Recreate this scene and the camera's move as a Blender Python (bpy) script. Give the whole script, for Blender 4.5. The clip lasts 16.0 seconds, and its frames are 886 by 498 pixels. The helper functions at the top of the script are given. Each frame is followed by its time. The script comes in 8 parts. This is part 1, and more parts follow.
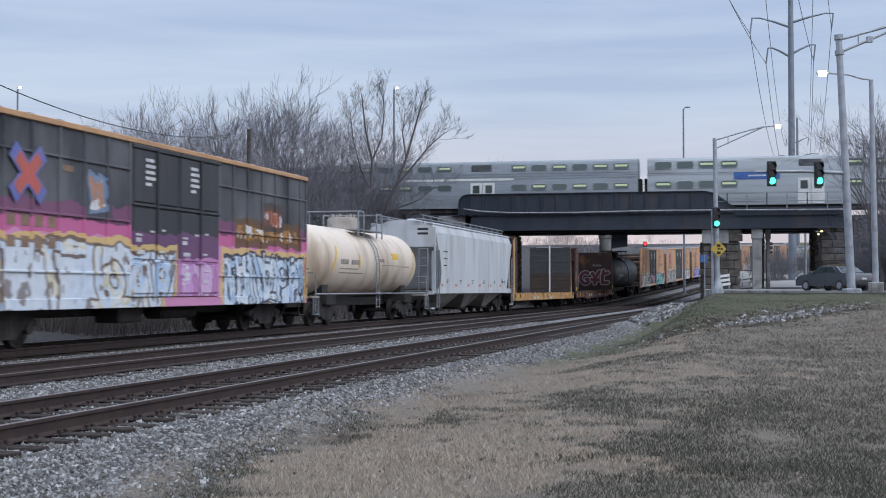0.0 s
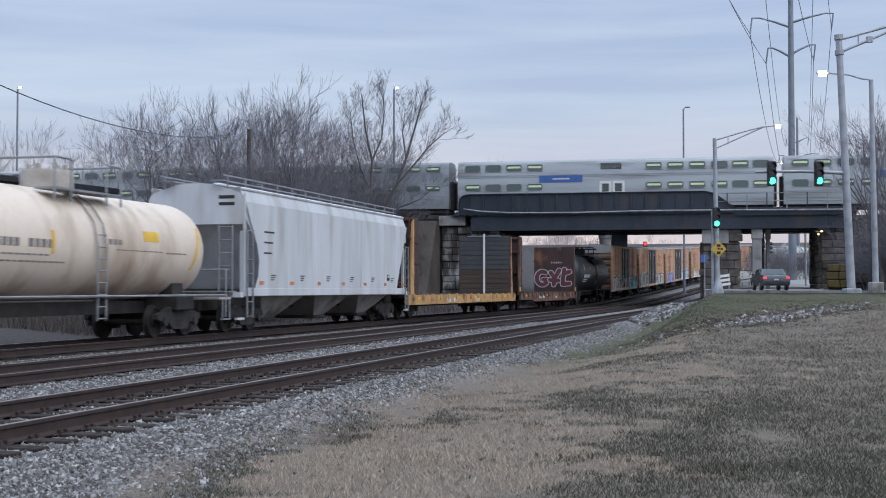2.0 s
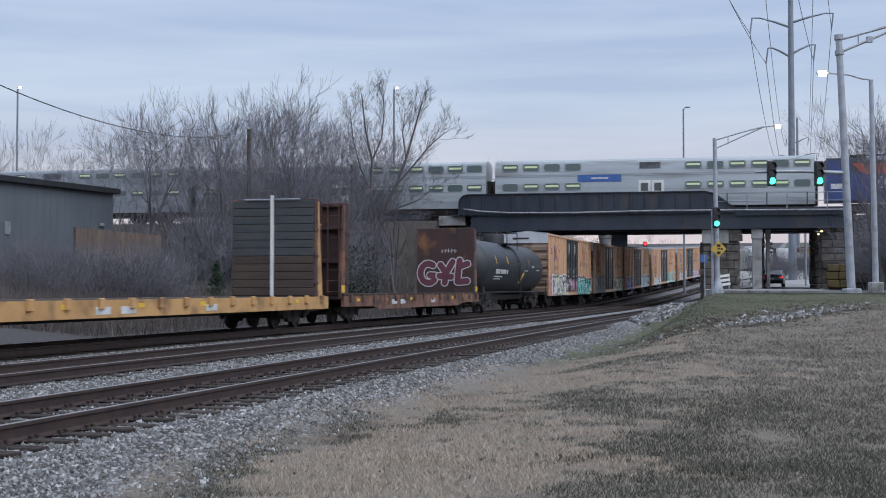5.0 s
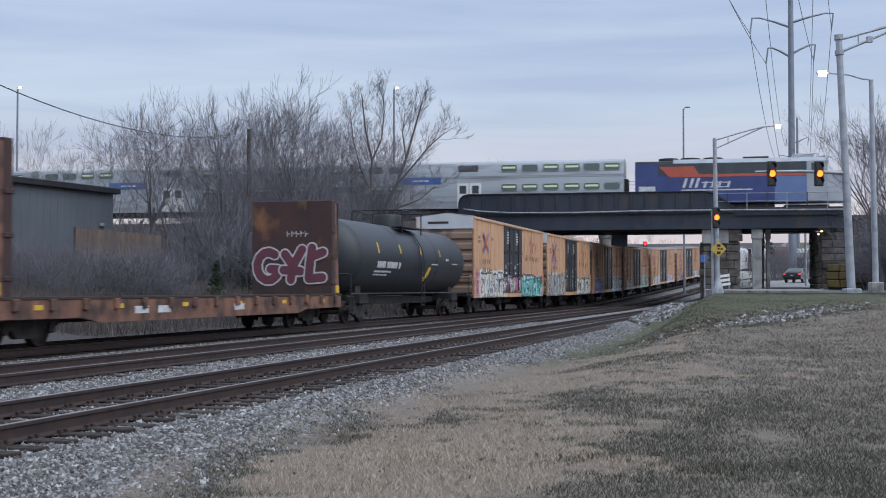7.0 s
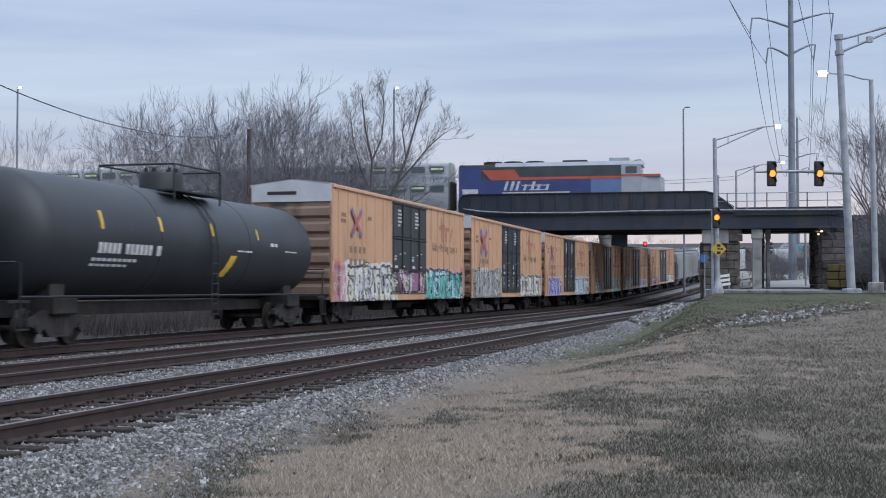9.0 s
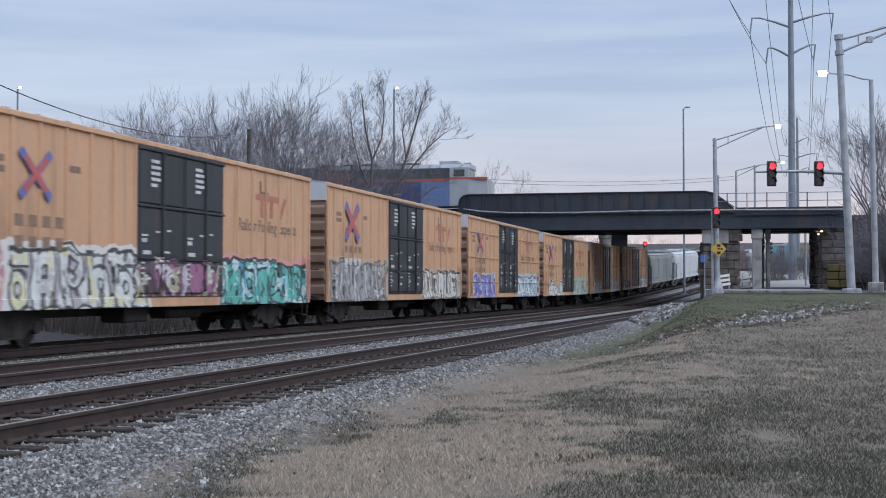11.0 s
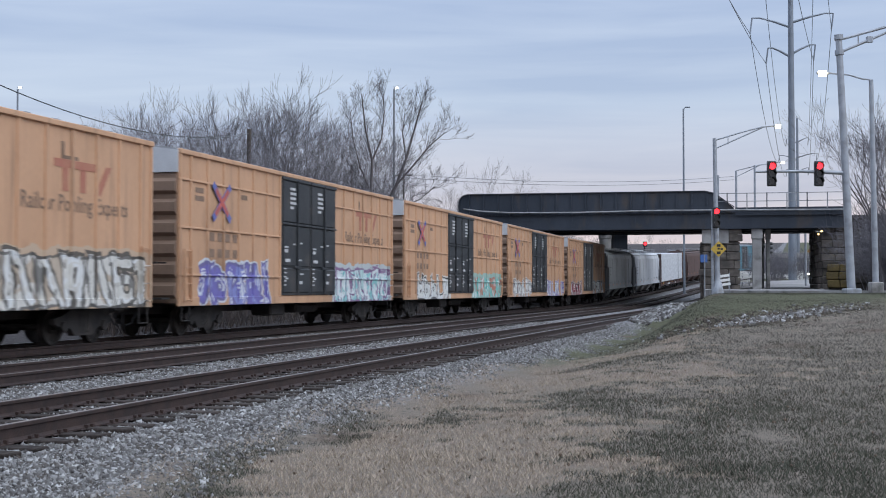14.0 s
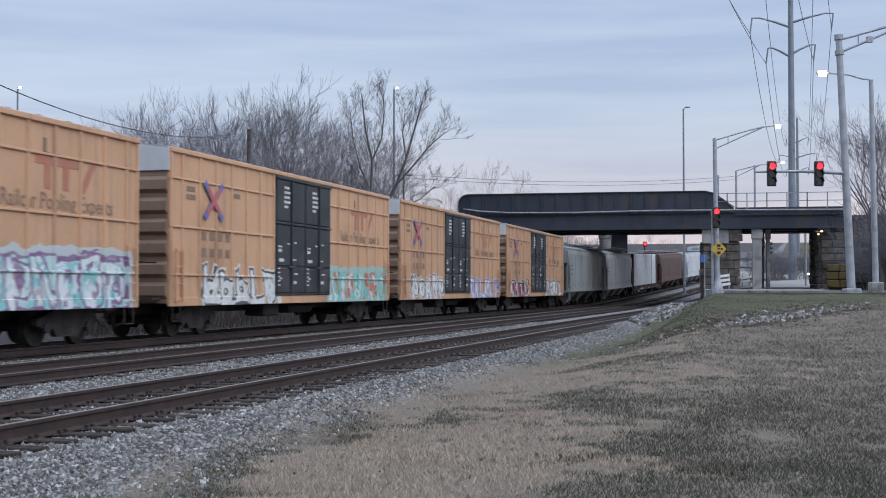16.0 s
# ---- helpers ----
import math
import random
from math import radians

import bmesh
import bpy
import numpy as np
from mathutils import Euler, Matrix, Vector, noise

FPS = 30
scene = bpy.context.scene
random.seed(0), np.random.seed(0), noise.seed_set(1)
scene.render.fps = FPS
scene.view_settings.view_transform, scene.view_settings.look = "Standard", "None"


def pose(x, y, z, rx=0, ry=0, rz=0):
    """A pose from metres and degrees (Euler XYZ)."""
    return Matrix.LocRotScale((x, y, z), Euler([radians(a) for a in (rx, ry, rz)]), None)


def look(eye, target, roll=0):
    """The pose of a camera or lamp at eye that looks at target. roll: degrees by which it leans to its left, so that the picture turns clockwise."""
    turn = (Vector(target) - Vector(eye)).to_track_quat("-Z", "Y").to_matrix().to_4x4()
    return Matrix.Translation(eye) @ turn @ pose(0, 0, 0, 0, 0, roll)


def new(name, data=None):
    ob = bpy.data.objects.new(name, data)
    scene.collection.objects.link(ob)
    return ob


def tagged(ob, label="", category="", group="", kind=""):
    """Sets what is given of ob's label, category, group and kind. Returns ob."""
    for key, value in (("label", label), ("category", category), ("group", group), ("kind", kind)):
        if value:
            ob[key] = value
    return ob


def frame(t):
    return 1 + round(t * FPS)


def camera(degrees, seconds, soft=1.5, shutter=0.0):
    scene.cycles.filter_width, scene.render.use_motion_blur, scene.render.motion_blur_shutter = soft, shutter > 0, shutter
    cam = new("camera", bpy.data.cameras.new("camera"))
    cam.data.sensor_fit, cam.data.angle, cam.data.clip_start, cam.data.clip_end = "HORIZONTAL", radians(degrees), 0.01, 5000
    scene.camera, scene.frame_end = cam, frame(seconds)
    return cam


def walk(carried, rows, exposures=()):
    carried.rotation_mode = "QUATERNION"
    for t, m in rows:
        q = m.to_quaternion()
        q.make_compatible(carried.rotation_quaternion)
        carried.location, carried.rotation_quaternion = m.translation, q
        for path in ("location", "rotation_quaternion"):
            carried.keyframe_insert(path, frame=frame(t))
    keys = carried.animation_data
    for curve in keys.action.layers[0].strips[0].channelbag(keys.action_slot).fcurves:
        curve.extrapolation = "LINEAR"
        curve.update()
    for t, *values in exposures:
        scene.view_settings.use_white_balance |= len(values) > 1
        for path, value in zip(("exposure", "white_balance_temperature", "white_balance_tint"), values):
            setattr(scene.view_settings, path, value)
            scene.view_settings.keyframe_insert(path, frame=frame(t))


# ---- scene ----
cam = camera(37.35, 16.0, soft=1.0, shutter=0.4)
EYE = (0.0, 0.0, 1.29)
walk(cam, [(0.0, pose(*EYE, 91.753, 0, 0)), (16.0, pose(*EYE, 91.753, 0, 0))],
     exposures=[(0.0, 0.0), (16.0, 0.0)])

# ---- light: dusk under thin streaky cloud, glow low behind the bridge ----
world = bpy.data.worlds.new("dusk_sky")
scene.world = world
world.use_nodes = True


def build_sky():
    nt = world.node_tree
    nt.nodes.clear()
    N, L = nt.nodes.new, nt.links.new
    out, bg = N("ShaderNodeOutputWorld"), N("ShaderNodeBackground")
    sky = N("ShaderNodeTexSky")
    sky.sky_type, sky.sun_disc = "NISHITA", False
    sky.sun_elevation, sky.sun_rotation = radians(21), radians(110)
    sky.air_density, sky.dust_density, sky.ozone_density = 1.2, 1.0, 2.0
    co, sep = N("ShaderNodeTexCoord"), N("ShaderNodeSeparateXYZ")
    L(co.outputs["Generated"], sep.inputs[0])
    # cloud deck: the direction laid on a plane overhead, so that the streaks flatten towards the horizon
    ramp = N("ShaderNodeValToRGB")
    el = ramp.color_ramp.elements
    el[0].position, el[0].color = 0.0, (0.60, 0.53, 0.57, 1)
    el[1].position, el[1].color = 1.0, (1.08, 1.28, 1.62, 1)
    for pos, col in ((0.03, (0.68, 0.60, 0.64, 1)), (0.075, (0.55, 0.56, 0.66, 1)), (0.14, (0.47, 0.56, 0.72, 1)), (0.24, (0.42, 0.52, 0.72, 1)), (0.5, (0.80, 0.95, 1.22, 1))):
        e = el.new(pos)
        e.color = col
    L(sep.outputs["Z"], ramp.inputs[0])
    mp = N("ShaderNodeMapping")
    mp.inputs["Scale"].default_value = (2.2, 2.2, 26.0)
    mp.inputs["Rotation"].default_value = (0.0, radians(4), 0.0)
    L(co.outputs["Generated"], mp.inputs["Vector"])
    n1 = N("ShaderNodeTexNoise")
    n1.inputs["Scale"].default_value, n1.inputs["Detail"].default_value, n1.inputs["Roughness"].default_value = 1.5, 5, 0.5
    n1.inputs["Distortion"].default_value = 0.5
    L(mp.outputs[0], n1.inputs["Vector"])
    cr = N("ShaderNodeValToRGB")
    cr.color_ramp.elements[0].position, cr.color_ramp.elements[0].color = 0.34, (0.86, 0.88, 0.92, 1)
    cr.color_ramp.elements[1].position, cr.color_ramp.elements[1].color = 0.68, (1.10, 1.07, 1.03, 1)
    L(n1.outputs["Fac"], cr.inputs[0])
    mul = N("ShaderNodeMixRGB")
    mul.blend_type = "MULTIPLY"
    mul.inputs[0].default_value = 1.0
    L(ramp.outputs[0], mul.inputs[1])
    L(cr.outputs[0], mul.inputs[2])
    mix = N("ShaderNodeMixRGB")
    mix.inputs[0].default_value = 0.93
    sc = N("ShaderNodeMixRGB")
    sc.blend_type = "MULTIPLY"
    sc.inputs[0].default_value, sc.inputs[2].default_value = 1.0, (0.15, 0.15, 0.15, 1)
    L(sky.outputs[0], sc.inputs[1])
    L(sc.outputs[0], mix.inputs[1])
    L(mul.outputs[0], mix.inputs[2])
    L(mix.outputs[0], bg.inputs["Color"])
    bg.inputs["Strength"].default_value = 1.12
    L(bg.outputs[0], out.inputs[0])


build_sky()
sun = new("sun", bpy.data.lights.new("sun", "SUN"))
sun.data.energy, sun.data.angle, sun.data.color = 1.82, radians(55), (0.90, 0.95, 1.0)
sun.matrix_world = look((40, -38, 58), (0, 0, 0))

# ---- plan: the main line runs straight, then bends and climbs beyond the bridge ----
TH = radians(14.8)
SN, CS = math.sin(TH), math.cos(TH)
TRACKS = (16.97, 12.28, 8.0)


def rise(s):
    if s < 88:
        return 0.0
    if s < 175:
        return 0.00023 * (s - 88) ** 2
    return 0.00023 * 87 ** 2 + 0.04 * (s - 175) - 0.00004 * (min(s, 600) - 175) ** 2


def bend(s):
    return 0.0 if s < 122 else 0.0008 * (min(s, 300) - 122) ** 2 + max(0, s - 300) * 0.28


def rail_at(s, p, z=0.0):
    """s metres along the line, p metres to the side of the camera's foot, z over the rail."""
    return Vector((s * SN - p * CS + bend(s), s * CS + p * SN, z + rise(s)))


def along(s, p):
    a, b = rail_at(s - 6.5, p), rail_at(s + 6.5, p)
    x = (b - a).normalized()
    y = Vector((0, 0, 1)).cross(x).normalized()
    m = Matrix((x, y, x.cross(y))).transposed().to_4x4()
    m.translation = (a + b) / 2
    return m


def side_of(x, y):
    return -x * CS + y * SN, x * SN + y * CS      # p, s


def smooth(a, b, v):
    k = min(1.0, max(0.0, (v - a) / (b - a)))
    return k * k * (3 - 2 * k)


def road_z(y):
    return 1.14 + 0.08 * smooth(80, 100, y) + 1.25 * smooth(95, 165, y)


def mound(p, s):
    return math.exp(-((p - 5.1) / 1.2) ** 2) * math.exp(-((s - 58) / 5.0) ** 2)


def ground_z(x, y):
    p, s = side_of(x, y)
    if s > 122:
        p, s = side_of(x - bend(s), y)
    bed = rise(s) - 0.215 - 0.20 * smooth(6.7, 5.0, p)
    # grass verge on the near side, rising away to the road
    verge = -0.36 + 1.50 * smooth(12, 62, y) + 0.03 * max(0.0, min(30, x - 2)) * smooth(10, 40, y) * 0.3
    verge += 0.10 * noise.noise((x * 0.22, y * 0.22, 0)) * smooth(6, 12, y) + 0.02 * noise.noise((x * 1.3, y * 1.3, 3))
    verge = min(verge, 1.08 + 0.03 * noise.noise((x * 0.4, y * 0.4, 7)))
    verge = verge + 1.25 * smooth(95, 165, y)
    k = smooth(5.3, 2.0 + 1.0 * smooth(30, 60, y), p)
    z = bed * (1 - k) + max(verge, -0.4) * k
    z += 0.8 * mound(p, s) * smooth(3.4, 5.0, p) + 0.12 * mound(p, s)
    # shallow eroded gully in the verge
    g = math.exp(-((p - 1.9 + 0.414 * (s - 36.2)) / 1.1) ** 2) * math.exp(-((s - 39.5) / 5.0) ** 2)
    z -= 0.16 * g
    # far side: brush strip, then level yard
    z += (0.35 + 1.1 * smooth(23, 34, p)) * smooth(19.4, 24, p)
    return z


# ---- mesh building ----
class Shape:
    def __init__(self):
        self.v, self.f, self.m = [], [], []

    def add(self, verts, faces, mi=0):
        n = len(self.v)
        self.v += [tuple(q) for q in verts]
        self.f += [tuple(n + i for i in q) for q in faces]
        self.m += [mi] * len(faces)
        return self

    def box(self, x0, x1, y0, y1, z0, z1, mi=0, bev=0.0, m=None):
        if bev > 0:
            b = min(bev, (x1 - x0) / 2.1, (y1 - y0) / 2.1, (z1 - z0) / 2.1)
            vs, ix = [], {}
            for i, X in enumerate((x0, x1)):
                for j, Y in enumerate((y0, y1)):
                    for k, Z in enumerate((z0, z1)):
                        sx, sy, sz = b * (1 - 2 * i), b * (1 - 2 * j), b * (1 - 2 * k)
                        for a, q in enumerate(((X, Y + sy, Z + sz), (X + sx, Y, Z + sz), (X + sx, Y + sy, Z))):
                            ix[i, j, k, a] = len(vs)
                            vs.append(q)
            fs = []
            for i in (0, 1):
                fs.append([ix[i, 0, 0, 0], ix[i, 1, 0, 0], ix[i, 1, 1, 0], ix[i, 0, 1, 0]][::1 if i else -1])
                fs.append([ix[0, i, 0, 1], ix[1, i, 0, 1], ix[1, i, 1, 1], ix[0, i, 1, 1]][::-1 if i else 1])
                fs.append([ix[0, 0, i, 2], ix[1, 0, i, 2], ix[1, 1, i, 2], ix[0, 1, i, 2]][::1 if i else -1])
                for j in (0, 1):
                    fs.append([ix[i, j, 0, 0], ix[i, j, 0, 1], ix[i, j, 1, 1], ix[i, j, 1, 0]])
                    fs.append([ix[i, 0, j, 0], ix[i, 0, j, 2], ix[i, 1, j, 2], ix[i, 1, j, 0]])
                    fs.append([ix[0, i, j, 1], ix[0, i, j, 2], ix[1, i, j, 2], ix[1, i, j, 1]])
                    for k in (0, 1):
                        fs.append([ix[i, j, k, 0], ix[i, j, k, 1], ix[i, j, k, 2]])
        else:
            vs = [(X, Y, Z) for X in (x0, x1) for Y in (y0, y1) for Z in (z0, z1)]
            fs = [(0, 1, 3, 2), (4, 6, 7, 5), (0, 4, 5, 1), (2, 3, 7, 6), (0, 2, 6, 4), (1, 5, 7, 3)]
        if m is not None:
            vs = [m @ Vector(q) for q in vs]
        return self.add(vs, fs, mi)

    def ring(self, rings, mi=0, caps=True, closed=True):
        """Skin between rings of points of equal number."""
        n, r = len(rings[0]), len(rings)
        fs = []
        for i in range(r - 1):
            for j in range(n if closed else n - 1):
                k = (j + 1) % n
                fs.append((i * n + j, i * n + k, (i + 1) * n + k, (i + 1) * n + j))
        if caps:
            fs += [tuple(range(n))[::-1], tuple((r - 1) * n + j for j in range(n))]
        return self.add([q for g in rings for q in g], fs, mi)

    def tube(self, path, rad, n=8, mi=0, caps=True):
        path = [Vector(q) for q in path]
        rad = rad if isinstance(rad, (list, tuple)) else [rad] * len(path)
        rings, u = [], None
        for i, q in enumerate(path):
            d = (path[min(i + 1, len(path) - 1)] - path[max(i - 1, 0)]).normalized()
            if u is None:
                u = d.orthogonal().normalized()
            u = (u - d * u.dot(d)).normalized()
            w = d.cross(u)
            rings.append([q + rad[i] * (u * math.cos(a) + w * math.sin(a)) for a in (2 * math.pi * j / n for j in range(n))])
        return self.ring(rings, mi, caps)

    def prism(self, outline, a, b, axis="y", mi=0):
        """A flat outline pushed from a to b along an axis."""
        put = {"x": lambda u, w, d: (d, u, w), "y": lambda u, w, d: (u, d, w), "z": lambda u, w, d: (u, w, d)}[axis]
        return self.ring([[put(u, w, a) for u, w in outline], [put(u, w, b) for u, w in outline]], mi)

    def lathe(self, prof, y=0.0, z=0.0, n=32, mi=0):
        """Profile of (x, r) turned about a line along x."""
        return self.ring([[(x, y + r * math.cos(t), z + r * math.sin(t)) for t in (2 * math.pi * j / n for j in range(n))] for x, r in prof], mi)


def link_mesh(name, sh, mats, smooth_angle=None):
    me = bpy.data.meshes.new(name)
    me.from_pydata(sh.v, [], sh.f)
    for mt in mats if isinstance(mats, (list, tuple)) else [mats]:
        me.materials.append(mt)
    if any(sh.m):
        me.polygons.foreach_set("material_index", sh.m)
    bm = bmesh.new()
    bm.from_mesh(me)
    bmesh.ops.recalc_face_normals(bm, faces=bm.faces)
    bm.to_mesh(me)
    bm.free()
    if smooth_angle:
        me.polygons.foreach_set("use_smooth", [True] * len(me.polygons))
        me.set_sharp_from_angle(angle=radians(smooth_angle))
    return me


def part(name, sh, mats, parent, label="", smooth_angle=None, at=None):
    ob = new(name, sh if isinstance(sh, bpy.types.Mesh) else link_mesh(name, sh, mats, smooth_angle))
    ob.parent = parent
    if at is not None:
        ob.matrix_basis = at
    return tagged(ob, label)


def thing(name, label, category, group="", kind="", at=None):
    ob = tagged(new(name), label, category, group, kind)
    if at is not None:
        ob.matrix_basis = at
    return ob


def solid(name, sh, mats, label, category="", group="", kind="", smooth_angle=None, at=None):
    ob = tagged(new(name, link_mesh(name, sh, mats, smooth_angle)), label, category, group, kind)
    if at is not None:
        ob.matrix_basis = at
    return ob


# ---- materials ----
def mat(name, c1, c2=None, scale=2.0, rough=0.7, metal=0.0, bump=0.15, fine=40.0, stretch=(1, 1, 1), spread=(0.35, 0.68), vary=0.0, c3=None, s3=0.6, cut3=(0.55, 0.7), grain=(0.72, 1.25)):
    """Paint with blotches between c1 and c2, fine grain, and a third colour of dirt or rust in patches."""
    m = bpy.data.materials.new(name)
    m.use_nodes = True
    nt = m.node_tree
    N, L = nt.nodes.new, nt.links.new
    b = nt.nodes["Principled BSDF"]
    b.inputs["Roughness"].default_value, b.inputs["Metallic"].default_value = rough, metal
    if rough >= 0.85:
        b.inputs["Specular IOR Level"].default_value = 0.15
    co, mp = N("ShaderNodeTexCoord"), N("ShaderNodeMapping")
    mp.inputs["Scale"].default_value = stretch
    L(co.outputs["Object"], mp.inputs[0])
    c2 = c2 or tuple(v * 0.75 for v in c1)

    def ns(sc, detail=4.0):
        n = N("ShaderNodeTexNoise")
        n.inputs["Scale"].default_value, n.inputs["Detail"].default_value = sc, detail
        L(mp.outputs[0], n.inputs["Vector"])
        return n.outputs["Fac"]

    def span(fac, lo, hi):
        r = N("ShaderNodeMapRange")
        r.inputs["From Min"].default_value, r.inputs["From Max"].default_value = lo, hi
        L(fac, r.inputs["Value"])
        return r.outputs[0]

    def blend(fac, a, c, mode="MIX"):
        x = N("ShaderNodeMixRGB")
        x.blend_type = mode
        for i, v in ((0, fac), (1, a), (2, c)):
            if isinstance(v, (tuple, float, int)):
                x.inputs[i].default_value = v if isinstance(v, (float, int)) else (*v[:3], 1)
            else:
                L(v, x.inputs[i])
        return x.outputs[0]

    col = blend(span(ns(scale), *spread), c1, c2)
    if c3:
        col = blend(span(ns(s3, 6.0), *cut3), col, c3)
    g = ns(fine, 3.0)
    r = N("ShaderNodeMapRange")
    r.inputs["To Min"].default_value, r.inputs["To Max"].default_value = grain
    L(g, r.inputs["Value"])
    col = blend(1.0, col, r.outputs[0], "MULTIPLY")
    if vary:
        oi, rv = N("ShaderNodeObjectInfo"), N("ShaderNodeMapRange")
        rv.inputs["To Min"].default_value, rv.inputs["To Max"].default_value = 1 - vary, 1 + vary
        L(oi.outputs["Random"], rv.inputs["Value"])
        col = blend(1.0, col, rv.outputs[0], "MULTIPLY")
    L(col, b.inputs["Base Color"])
    if bump:
        bp = N("ShaderNodeBump")
        bp.inputs["Strength"].default_value, bp.inputs["Distance"].default_value = bump, 0.02
        L(g, bp.inputs["Height"])
        L(bp.outputs[0], b.inputs["Normal"])
    return m


def island(name, cols, rough=0.9):
    """Colour picked piece by piece in a joined mesh."""
    m = bpy.data.materials.new(name)
    m.use_nodes = True
    nt = m.node_tree
    b = nt.nodes["Principled BSDF"]
    b.inputs["Roughness"].default_value = rough
    b.inputs["Specular IOR Level"].default_value = 0.2
    g, r = nt.nodes.new("ShaderNodeNewGeometry"), nt.nodes.new("ShaderNodeValToRGB")
    el = r.color_ramp.elements
    while len(el) < len(cols):
        el.new(0.5)
    for i, c in enumerate(cols):
        el[i].position, el[i].color = i / (len(cols) - 1), (*c, 1)
    nt.links.new(g.outputs["Random Per Island"], r.inputs[0])
    nt.links.new(r.outputs[0], b.inputs["Base Color"])
    return m


def glow(name, col, power):
    m = bpy.data.materials.new(name)
    m.use_nodes = True
    b = m.node_tree.nodes["Principled BSDF"]
    b.inputs["Base Color"].default_value = (*col, 1)
    b.inputs["Emission Color"].default_value = (*col, 1)
    b.inputs["Emission Strength"].default_value = power
    return m


def glass(name, col, rough=0.12):
    m = bpy.data.materials.new(name)
    m.use_nodes = True
    b = m.node_tree.nodes["Principled BSDF"]
    b.inputs["Base Color"].default_value = (*col, 1)
    b.inputs["Roughness"].default_value, b.inputs["Specular IOR Level"].default_value = rough, 0.8
    return m


M_RAIL = mat("rail_steel", (0.062, 0.039, 0.033), (0.038, 0.026, 0.024), 6, 0.6, 0.3, fine=60)
M_RAILTOP = mat("rail_head", (0.28, 0.26, 0.25), (0.16, 0.13, 0.12), 3, 0.35, 0.8, fine=30)
M_TIE = mat("tie_wood", (0.06, 0.048, 0.042), (0.03, 0.024, 0.022), 5, 0.9, vary=0.3, stretch=(1, 6, 6))
M_GROUND = mat("ballast_bed", (0.16, 0.15, 0.15), (0.075, 0.065, 0.062), 1.2, 0.95, bump=0.8, fine=22)
M_STONE = island("ballast_stone", [(0.044, 0.038, 0.036), (0.25, 0.242, 0.238), (0.084, 0.077, 0.073), (0.18, 0.174, 0.170), (0.42, 0.414, 0.408), (0.062, 0.051, 0.044), (0.12, 0.113, 0.11), (0.048, 0.043, 0.042), (0.275, 0.268, 0.265), (0.076, 0.071, 0.070)])
M_BLACK = mat("black_steel", (0.016, 0.017, 0.02), (0.03, 0.03, 0.033), 1.5, 0.55, 0.2, fine=30)
M_UNDER = mat("grimy_steel", (0.022, 0.020, 0.020), (0.05, 0.042, 0.038), 2.5, 0.75, 0.2, fine=35)
M_WHEEL = mat("wheel_steel", (0.055, 0.045, 0.040), (0.025, 0.022, 0.02), 4, 0.6, 0.5)


